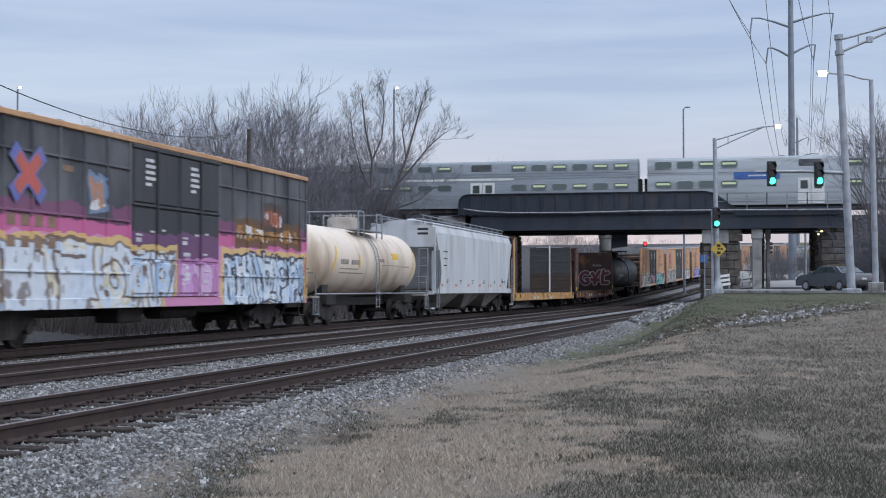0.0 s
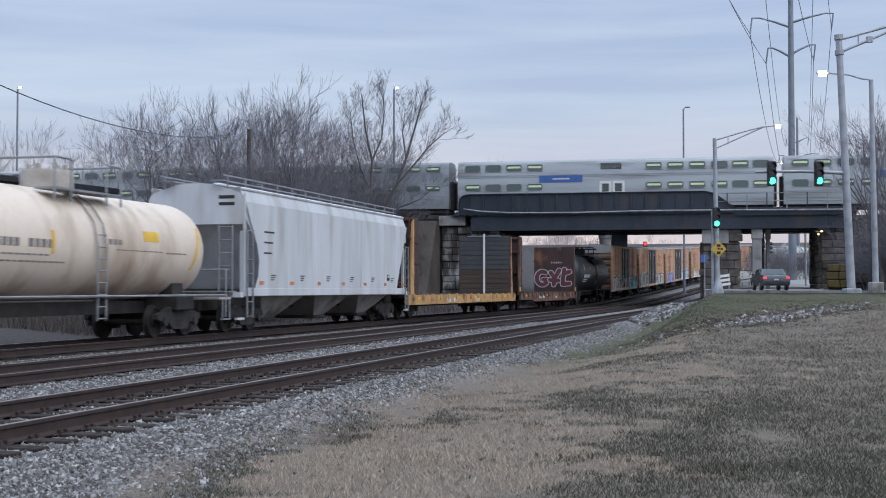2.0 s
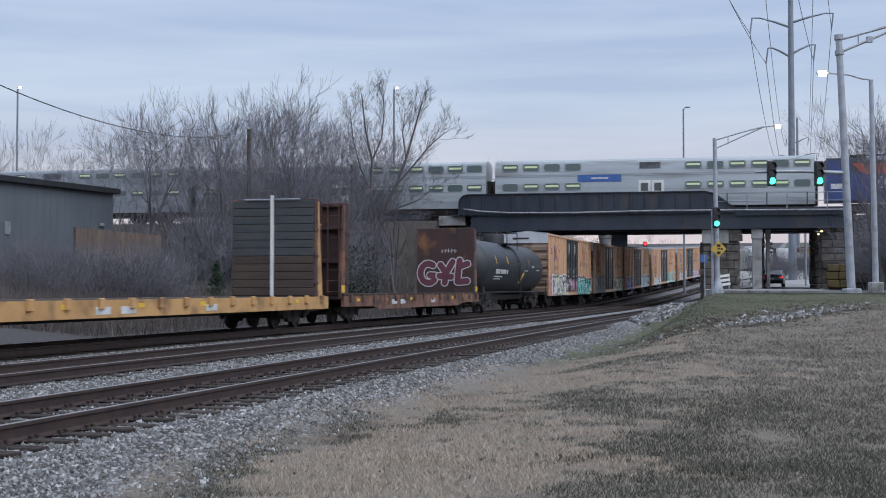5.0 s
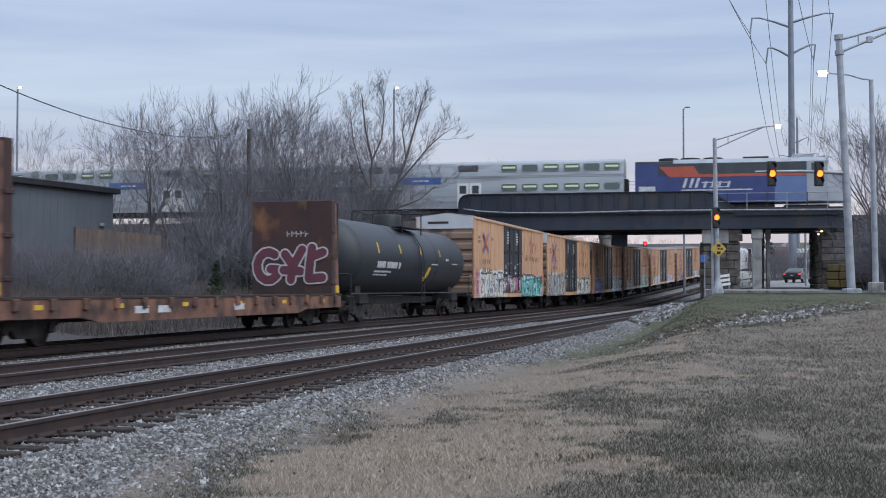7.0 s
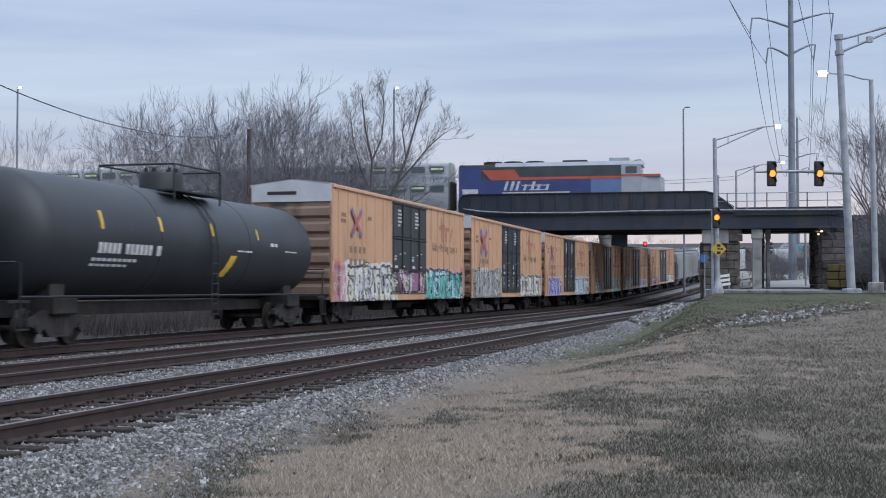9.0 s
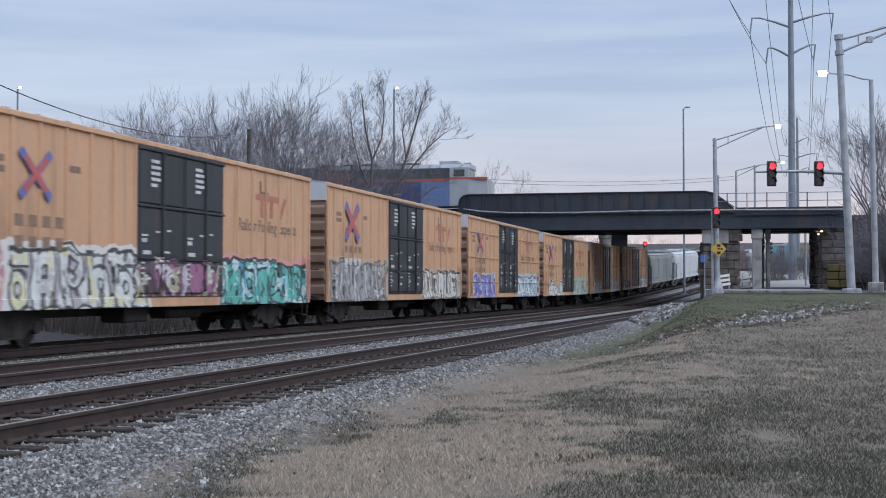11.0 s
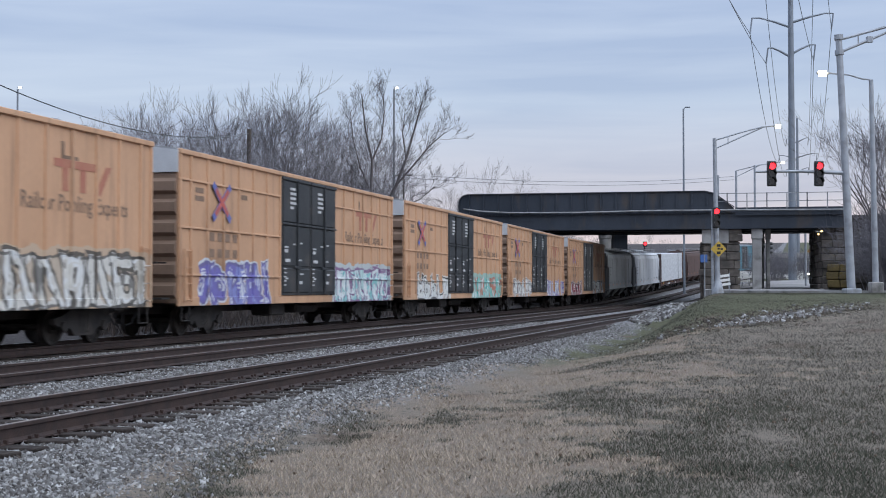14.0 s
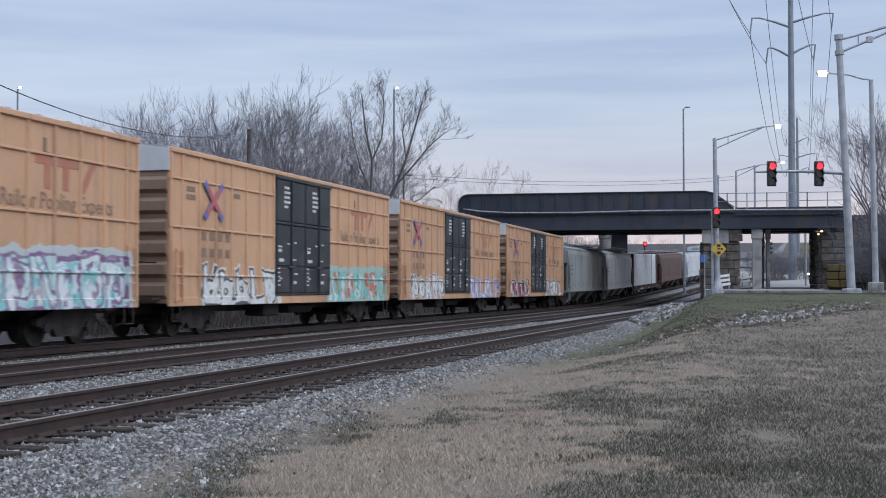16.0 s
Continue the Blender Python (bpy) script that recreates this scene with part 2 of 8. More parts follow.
# ---- ground, road, tracks ----
def ground_material():
    m = bpy.data.materials.new("verge_and_ballast")
    m.use_nodes = True
    nt = m.node_tree
    N, L = nt.nodes.new, nt.links.new
    b = nt.nodes["Principled BSDF"]
    b.inputs["Roughness"].default_value = 0.95
    b.inputs["Specular IOR Level"].default_value = 0.15
    co = N("ShaderNodeTexCoord")

    def ns(sc, detail=5.0):
        n = N("ShaderNodeTexNoise")
        n.inputs["Scale"].default_value, n.inputs["Detail"].default_value = sc, detail
        L(co.outputs["Object"], n.inputs["Vector"])
        return n.outputs["Fac"]

    def ramp(fac, *stops):
        r = N("ShaderNodeValToRGB")
        el = r.color_ramp.elements
        while len(el) < len(stops):
            el.new(0.5)
        for e, (p, c) in zip(el, stops):
            e.position, e.color = p, (*c, 1)
        L(fac, r.inputs[0])
        return r.outputs[0]

    def mixc(fac, a, c):
        x = N("ShaderNodeMixRGB")
        L(fac, x.inputs[0])
        L(a, x.inputs[1])
        L(c, x.inputs[2])
        return x.outputs[0]

    dry = ramp(ns(9), (0.3, (0.14, 0.116, 0.095)), (0.55, (0.18, 0.15, 0.124)), (0.75, (0.09, 0.076, 0.064)))
    green = ramp(ns(7), (0.3, (0.065, 0.07, 0.042)), (0.7, (0.11, 0.105, 0.065)))
    dirt = ramp(ns(5), (0.3, (0.085, 0.062, 0.048)), (0.7, (0.15, 0.115, 0.09)))
    grey = ramp(ns(30), (0.35, (0.07, 0.065, 0.065)), (0.5, (0.17, 0.165, 0.17)), (0.65, (0.30, 0.29, 0.30)))
    dark_bed = ramp(ns(18), (0.35, (0.035, 0.03, 0.03)), (0.65, (0.10, 0.09, 0.088)))

    def axis(x, y, lo, hi, wob, sc):
        d = N("ShaderNodeVectorMath")
        d.operation = "DOT_PRODUCT"
        d.inputs[1].default_value = (x, y, 0)
        L(co.outputs["Object"], d.inputs[0])
        a = N("ShaderNodeMath")
        a.operation = "MULTIPLY_ADD"
        L(ns(sc, 3.0), a.inputs[0])
        a.inputs[1].default_value = wob
        L(d.outputs["Value"], a.inputs[2])
        r = N("ShaderNodeMapRange")
        r.inputs["From Min"].default_value, r.inputs["From Max"].default_value = lo, hi
        L(a.outputs[0], r.inputs["Value"])
        return r.outputs[0]

    far_green = axis(-1.2, 1.0, 26, 31, 4.0, 0.35)
    verge = mixc(far_green, dry, green)
    patch = N("ShaderNodeMapRange")
    patch.inputs["From Min"].default_value, patch.inputs["From Max"].default_value = 0.58, 0.68
    L(ns(0.45, 4.0), patch.inputs["Value"])
    verge = mixc(patch.outputs[0], verge, dirt)
    # bed turns darker from just before the far track outwards
    bed = mixc(axis(-CS, SN, 13.5, 15.5, 1.0, 1.0), grey, dark_bed)
    col = mixc(axis(-CS, SN, 6.2, 7.0, 1.6, 0.8), verge, bed)
    L(col, b.inputs["Base Color"])
    bp = N("ShaderNodeBump")
    bp.inputs["Strength"].default_value, bp.inputs["Distance"].default_value = 0.7, 0.05
    L(ns(24, 4.0), bp.inputs["Height"])
    L(bp.outputs[0], b.inputs["Normal"])
    return m


def build_ground():
    xs = [-2600, -1400, -800, -500, -320, -220, -160, -120, -90, -70] + [-56 + 1.0 * i for i in range(113)] + [70, 90, 120, 160, 220, 320, 500, 800, 1400, 2600]
    ys = [-400, -200, -100, -50, -25, -10, 0] + [2 + 0.8 * i for i in range(200)] + [170, 185, 205, 230, 260, 300, 350, 420, 520, 700, 1000, 1500, 2600, 4000]
    sh = Shape()
    n = len(ys)
    vs = [(x, y, ground_z(x, y)) for x in xs for y in ys]
    fs = [(i * n + j, (i + 1) * n + j, (i + 1) * n + j + 1, i * n + j + 1) for i in range(len(xs) - 1) for j in range(n - 1)]
    sh.add(vs, fs)
    solid("ground", sh, ground_material(), "dry winter grass verge beside grey ballast and dark soil", "ground", kind="structure", smooth_angle=60)


build_ground()

ROAD = [(110, 52), (60, 62), (32, 68.5), (24.5, 74), (22, 80), (21.8, 87), (23.2, 95), (25.6, 103), (30, 117), (35.5, 132), (42, 145), (56, 158), (80, 170), (130, 182)]


def ribbon(path, w0, w1, lift, n=6):
    pts = []
    for i in range(len(path) - 1):
        p0, p1, p2, p3 = (Vector(path[min(max(i + k, 0), len(path) - 1)]) for k in (-1, 0, 1, 2))
        for j in range(n):
            t = j / n
            pts.append(0.5 * (2 * p1 + (p2 - p0) * t + (2 * p0 - 5 * p1 + 4 * p2 - p3) * t * t + (3 * p1 - p0 - 3 * p2 + p3) * t ** 3))
    pts.append(Vector(path[-1]))
    rows = []
    for i, q in enumerate(pts):
        d = (pts[min(i + 1, len(pts) - 1)] - pts[max(i - 1, 0)]).normalized()
        nrm = Vector((-d.y, d.x))
        a, b = q + nrm * w0, q + nrm * w1
        rows.append([(a.x, a.y, road_z(q.y) + lift), (b.x, b.y, road_z(q.y) + lift), (b.x, b.y, road_z(q.y) - 0.9), (a.x, a.y, road_z(q.y) - 0.9)])
    return rows


M_ROAD = mat("worn_asphalt", (0.33, 0.315, 0.31), (0.24, 0.23, 0.228), 0.4, 0.85, fine=25, bump=0.3)
M_CONC = mat("weathered_concrete", (0.34, 0.33, 0.32), (0.22, 0.21, 0.205), 1.0, 0.85, fine=20, c3=(0.10, 0.095, 0.09), s3=0.8)
road = solid("road", Shape().ring(ribbon(ROAD, 3.9, -3.9, 0.03)), M_ROAD, "worn grey asphalt road passing under the bridge", "road", kind="structure", smooth_angle=40)
solid("kerb", Shape().ring(ribbon(ROAD, 4.15, 3.92, 0.07)), M_CONC, "pale concrete kerb along the road", "kerb", kind="structure")
solid("kerb", Shape().ring(ribbon(ROAD, -3.92, -4.15, 0.07)), M_CONC, "pale concrete kerb along the road", "kerb", kind="structure")

RAIL_PROFILE = [(-0.075, -0.178), (0.075, -0.178), (0.075, -0.163), (0.012, -0.14), (0.012, -0.05), (0.037, -0.038), (0.037, -0.006), (0.03, 0.0), (-0.03, 0.0), (-0.037, -0.006), (-0.037, -0.038), (-0.012, -0.05), (-0.012, -0.14), (-0.075, -0.163)]


def build_tracks():
    ss = [-40, 0, 30, 60, 85] + [95 + 8 * i for i in range(32)]
    tie = Shape().box(-0.115, 0.115, -1.3, 1.3, -0.36, -0.185, bev=0.012)
    tie_mesh = link_mesh("tie", tie, M_TIE)
    spike = Shape().box(-0.18, 0.18, -0.10, 0.10, -0.187, -0.172, bev=0.004)
    for dx in (-0.06, 0.06):
        for dy in (-0.085, 0.085):
            spike.box(dx - 0.012, dx + 0.012, dy - 0.02, dy + 0.02, -0.172, -0.135)
    plate_mesh = link_mesh("tie_plate", spike, M_RAIL)
    for p0, shade in zip(TRACKS, ("far", "middle", "near")):
        tr = thing("railway_track", "rust-brown steel rails on dark timber ties in ballast", "railway track", "tracks of the main line", "structure")
        for off in (-0.755, 0.755):
            sh = Shape()
            sh.ring([[rail_at(s, p0, 0) + Vector((-CS * (off + u), SN * (off + u), w)) for u, w in RAIL_PROFILE] for s in ss])
            sh.m = [1 if (i % len(RAIL_PROFILE)) == 7 else 0 for i in range(len(sh.f))]
            part("rail", sh, [M_RAIL, M_RAILTOP], tr)
        rng = random.Random(7)
        first = {"near": 4, "middle": 14, "far": 22}[shade]
        rest = Shape()
        for i in range(300):
            s = first + 0.53 * i
            m = along(s, p0) @ pose(rng.uniform(-0.03, 0.03), rng.uniform(-0.05, 0.05), (0.012 if shade == "near" else -0.01) + rng.uniform(-0.012, 0.008), 0, 0, rng.uniform(-1, 1))
            if s < (60 if shade == "near" else 50):
                part("tie", tie_mesh, None, tr, at=m)
                if shade == "near" and s < 40:
                    for off in (-0.755, 0.755):
                        part("tie_plate", plate_mesh, None, tr, at=along(s, p0) @ pose(0, off, 0))
            else:
                rest.box(-0.115, 0.115, -1.3, 1.3, -0.36, -0.185, m=m)
        tagged(part("far_ties", rest, M_TIE, tr), kind="stuff")


# ---- railway bridge over the line and the road ----
BR = Matrix(((0.979, 0.2045, 0, 2.1), (-0.2045, 0.979, 0, 106.8), (0, 0, 1, 0), (0, 0, 0, 1)))
# girder black, lifted towards blue to paint in the haze
M_GIRDER = mat("hazed_black_paint", (0.018, 0.025, 0.038), (0.03, 0.037, 0.052), 0.8, 0.55, fine=14, c3=(0.05, 0.042, 0.04), s3=0.9, stretch=(1, 1, 0.4))
M_STEEL = mat("galvanised_steel", (0.30, 0.31, 0.33), (0.22, 0.23, 0.245), 3, 0.55, 0.4, fine=40)
M_MASON = mat("quarry_stone", (0.13, 0.112, 0.098), (0.062, 0.056, 0.052), 1.6, 0.9, bump=0.9, fine=9, vary=0.35, c3=(0.17, 0.15, 0.125), s3=1.2)
M_MASONP = mat("lime_streaked_stone", (0.10, 0.09, 0.085), (0.045, 0.042, 0.042), 1.6, 0.9, bump=0.9, fine=9, vary=0.35, c3=(0.34, 0.335, 0.325), s3=1.1, cut3=(0.50, 0.66), stretch=(1, 1, 0.45))
M_LINE = mat("pale_pipe", (0.33, 0.33, 0.34), (0.2, 0.2, 0.2), 2, 0.6)


def build_bridge():
    br = thing("railway_bridge", "black riveted plate-girder railway bridge on stone piers", "bridge", kind="structure", at=BR)
    # front girder with rounded left end and sloped right end
    for y, nm in ((-0.9, "girder"), (8.6, "girder")):
        sh = Shape()
        out = [(-0.6, 7.2), (-0.6, 8.3), (-0.5, 8.6), (-0.25, 8.82), (0.1, 8.9), (18.9, 8.9), (19.6, 8.72), (21.1, 7.62), (21.1, 7.2)]
        sh.prism(out, y, y + 0.06, "y")
        g = part(nm, sh, M_GIRDER, br)
        fl = Shape()
        path = [(-0.63, 7.2), (-0.63, 8.3), (-0.52, 8.62), (-0.26, 8.84), (0.1, 8.93), (18.9, 8.93), (19.62, 8.75), (21.15, 7.64)]
        for (xa, za), (xb, zb) in zip(path, path[1:]):
            ang = math.atan2(zb - za, xb - xa)
            fl.box(0, math.hypot(xb - xa, zb - za), y - 0.16, y + 0.22, -0.02, 0.03, m=Matrix.Translation((xa, 0, za)) @ Matrix.Rotation(-ang, 4, "Y"))
        part("flange", fl, M_GIRDER, g)
        for i in range(17):
            x = 0.2 + i * 1.18
            part("stiffener", Shape().box(x - 0.05, x + 0.05, y - 0.13, y, 7.32, 8.9), M_GIRDER, g)
    # lower girders, one behind the other, carrying the deck
    for y in (-0.75, 3.2, 6.6, 9.4):
        sh = Shape().box(0.3 if y < 0 else -1.0, 29.6, y, y + 0.06, 6.05, 7.2).box(0.3, 29.6, y - 0.15, y + 0.2, 5.98, 6.04)
        part("lower_girder", sh, M_GIRDER, br)
    part("deck", Shape().box(-1.2, 29.8, -0.9, 10, 7.2, 7.3).box(21.2, 29.8, -0.95, -0.88, 7.0, 7.62), M_GIRDER, br)
    part("service_pipe", Shape().tube([(-0.2, -1.15, 7.75), (1.2, -1.15, 7.55), (3.5, -1.15, 7.40), (9, -1.15, 7.36), (15, -1.15, 7.44), (21, -1.15, 7.42), (29.4, -1.15, 7.36)], 0.06, 8), M_LINE, br, "pale grey service pipe")
    for i in range(12):
        x = 1 + i * 2.5
        part("bracket", Shape().box(x - 0.04, x + 0.04, -1.25, -0.75, 7.22, 7.3, bev=0.01).box(x - 0.03, x + 0.03, -0.78, -0.7, 6.1, 7.2), M_GIRDER, br)
    # railing on the right-hand span
    for i in range(7):
        x = 20.6 + i * 1.5
        part("railing_post", Shape().box(x - 0.04, x + 0.04, -1.0, -0.92, 7.5, 8.75), M_STEEL if i % 2 else M_GIRDER, br)
    for z in (8.1, 8.72):
        part("railing_bar", Shape().tube([(19.6, -0.96, z), (29.8, -0.96, z)], 0.03, 6), M_STEEL, br)
    for y in (0.9, 2.35, 6.1, 7.55):
        part("bridge_rail", Shape().box(-70, 45, y - 0.04, y + 0.04, 6.8, 6.93), M_RAIL, br)
    return br


build_bridge()


# ---- freight cars: x runs along the line away from the camera, the -y side faces the camera ----
def build_truck(parent, x, wheels):
    t = part("truck", Shape(), M_UNDER, parent, at=pose(x, 0, 0))
    sh = Shape()
    for y in (-1.0, 1.0):
        out = [(-1.25, 0.50), (-1.25, 0.62), (-0.95, 0.68), (-0.55, 0.82), (0.55, 0.82), (0.95, 0.68), (1.25, 0.62), (1.25, 0.50), (0.98, 0.42), (0.6, 0.40), (0.42, 0.22), (-0.42, 0.22), (-0.6, 0.40), (-0.98, 0.42)]
        sh.prism(out, y - 0.08, y + 0.08, "y")
        for dx in (-0.16, 0.0, 0.16):
            sh.tube([(dx, y * 1.04, 0.3), (dx, y * 1.04, 0.72)], 0.075, 8)
        for dx in (-0.89, 0.89):
            sh.tube([(dx, y * 1.02, 0.44), (dx, y * 1.13, 0.44)], 0.13, 10)
    sh.box(-0.2, 0.2, -1.05, 1.05, 0.45, 0.72, bev=0.04)
    t.data = link_mesh("truck", sh, M_UNDER)
    for dx in (-0.89, 0.89):
        ws = Shape().tube([(0, -0.9, 0), (0, 0.9, 0)], 0.08, 8)
        for y in (-0.755, 0.755):
            sg = 1 if y > 0 else -1
            prof = [(y - sg * 0.08, 0.455), (y - sg * 0.05, 0.455), (y - sg * 0.045, 0.425), (y + sg * 0.06, 0.415), (y + sg * 0.06, 0.36), (y + sg * 0.02, 0.33), (y + sg * 0.02, 0.16), (y + sg * 0.06, 0.14), (y + sg * 0.06, 0.02)]
            ws.ring([[(r * math.cos(a), yy, r * math.sin(a)) for a in (2 * math.pi * j / 24 for j in range(24))] for yy, r in prof])
        w = part("wheelset", ws, M_WHEEL, t, at=pose(dx, 0, 0.425))
        wheels.append((w, dx))
    return t


def build_coupler(parent, half):
    for sg in (-1, 1):
        sh = Shape().box(min(sg * (half - 0.9), sg * (half + 0.45)), max(sg * (half - 0.9), sg * (half + 0.45)), -0.1, 0.1, 0.72, 0.92, bev=0.03)
        sh.box(min(sg * (half + 0.35), sg * (half + 0.72)), max(sg * (half + 0.35), sg * (half + 0.72)), -0.16, 0.16, 0.68, 0.98, bev=0.06)
        part("coupler", sh, M_UNDER, parent)
        part("air_hose", Shape().tube([(sg * (half - 0.1), -0.3, 0.75), (sg * (half + 0.3), -0.32, 0.4), (sg * (half + 0.6), -0.3, 0.35)], 0.025, 6), M_BLACK, parent)


def build_ladder(parent, x, y, z0, z1, mt, w=0.42, axis="x", rung=0.38):
    sh = Shape()
    n = max(2, int((z1 - z0) / rung))
    for i in range(n + 1):
        z = z0 + (z1 - z0) * i / n
        sh.tube([(x - w / 2, y, z), (x + w / 2, y, z)] if axis == "x" else [(x, y - w / 2, z), (x, y + w / 2, z)], 0.014, 5)
    for sg in (-1, 1):
        a = (x + sg * w / 2, y) if axis == "x" else (x, y + sg * w / 2)
        sh.box(a[0] - 0.02, a[0] + 0.02, a[1] - 0.02, a[1] + 0.02, z0 - 0.05, z1 + 0.05)
    return part("ladder", sh, mt, parent)


def stroke_group():
    """Bubble-like sprayed strokes: the distance to upright, slanted and round strokes that change from cell to cell."""
    ng = bpy.data.node_groups.new("sprayed_strokes", "ShaderNodeTree")
    for nm in ("X", "Z", "Height", "Pitch", "Seed"):
        ng.interface.new_socket(nm, in_out="INPUT", socket_type="NodeSocketFloat")
    for nm in ("Distance", "Edge", "Pick"):
        ng.interface.new_socket(nm, in_out="OUTPUT", socket_type="NodeSocketFloat")
    N, L = ng.nodes.new, ng.links.new
    gi, go = N("NodeGroupInput"), N("NodeGroupOutput")
    X, Z, H, P, S = (gi.outputs[k] for k in range(5))

    def op(kind, a, c=0.0, d=None):
        x = N("ShaderNodeMath")
        x.operation = kind
        for k, v in enumerate((a, c, d)):
            if v is None:
                continue
            if isinstance(v, (float, int)):
                x.inputs[k].default_value = v
            else:
                L(v, x.inputs[k])
        return x.outputs[0]

    cell = op("FLOOR", op("DIVIDE", X, P))
    u = op("SUBTRACT", X, op("MULTIPLY", op("ADD", cell, 0.5), P))

    def dice(shift):
        cb, wn, sc = N("ShaderNodeCombineXYZ"), N("ShaderNodeTexWhiteNoise"), N("ShaderNodeSeparateColor")
        wn.noise_dimensions = "3D"
        L(cell, cb.inputs[0])
        L(op("ADD", S, shift), cb.inputs[1])
        L(cb.outputs[0], wn.inputs["Vector"])
        L(wn.outputs["Color"], sc.inputs[0])
        return sc.outputs[0], sc.outputs[1], sc.outputs[2]

    r, g, b = dice(0.0)
    r2, g2, b2 = dice(17.3)
    zz = op("SUBTRACT", Z, op("MULTIPLY", op("MULTIPLY", op("SUBTRACT", g2, 0.5), 0.16), H))
    bar = op("ABSOLUTE", op("ADD", u, op("MULTIPLY", P, op("MULTIPLY_ADD", r, 0.12, 0.20))))
    cx, cz = op("MULTIPLY", P, op("MULTIPLY_ADD", g, 0.16, 0.02)), op("MULTIPLY", H, op("MULTIPLY_ADD", b, 0.40, 0.30))
    du, dz = op("SUBTRACT", u, cx), op("SUBTRACT", zz, cz)
    bowl = op("ABSOLUTE", op("SUBTRACT", op("SQRT", op("ADD", op("MULTIPLY", du, du), op("MULTIPLY", dz, dz))), op("MULTIPLY", H, 0.23)))
    bowl = op("ADD", bowl, op("MULTIPLY", op("LESS_THAN", r2, 0.28), 9.0))
    slope = op("MULTIPLY", op("SUBTRACT", r2, 0.5), 1.1)
    diag = op("MULTIPLY", op("ABSOLUTE", op("SUBTRACT", op("SUBTRACT", u, op("MULTIPLY", P, 0.2)), op("MULTIPLY", slope, op("SUBTRACT", zz, op("MULTIPLY", H, 0.5))))), 0.88)
    diag = op("ADD", diag, op("MULTIPLY", op("LESS_THAN", b2, 0.4), 9.0))
    level = op("MULTIPLY", H, op("MULTIPLY_ADD", op("GREATER_THAN", g, 0.5), 0.74, 0.13))
    flat = op("ADD", op("ABSOLUTE", op("SUBTRACT", zz, level)), op("MULTIPLY", op("GREATER_THAN", b, 0.6), 9.0))
    d = op("MINIMUM", op("MINIMUM", bar, bowl), op("MINIMUM", diag, flat))
    half = op("MULTIPLY", H, 0.5)
    tall = op("ADD", op("SUBTRACT", op("ABSOLUTE", op("SUBTRACT", zz, half)), half), 0.13)
    L(op("MAXIMUM", d, tall), go.inputs[0])
    L(op("SUBTRACT", op("MULTIPLY", P, 0.5), op("ABSOLUTE", u)), go.inputs[1])
    L(r, go.inputs[2])
    return ng


STROKES = stroke_group()


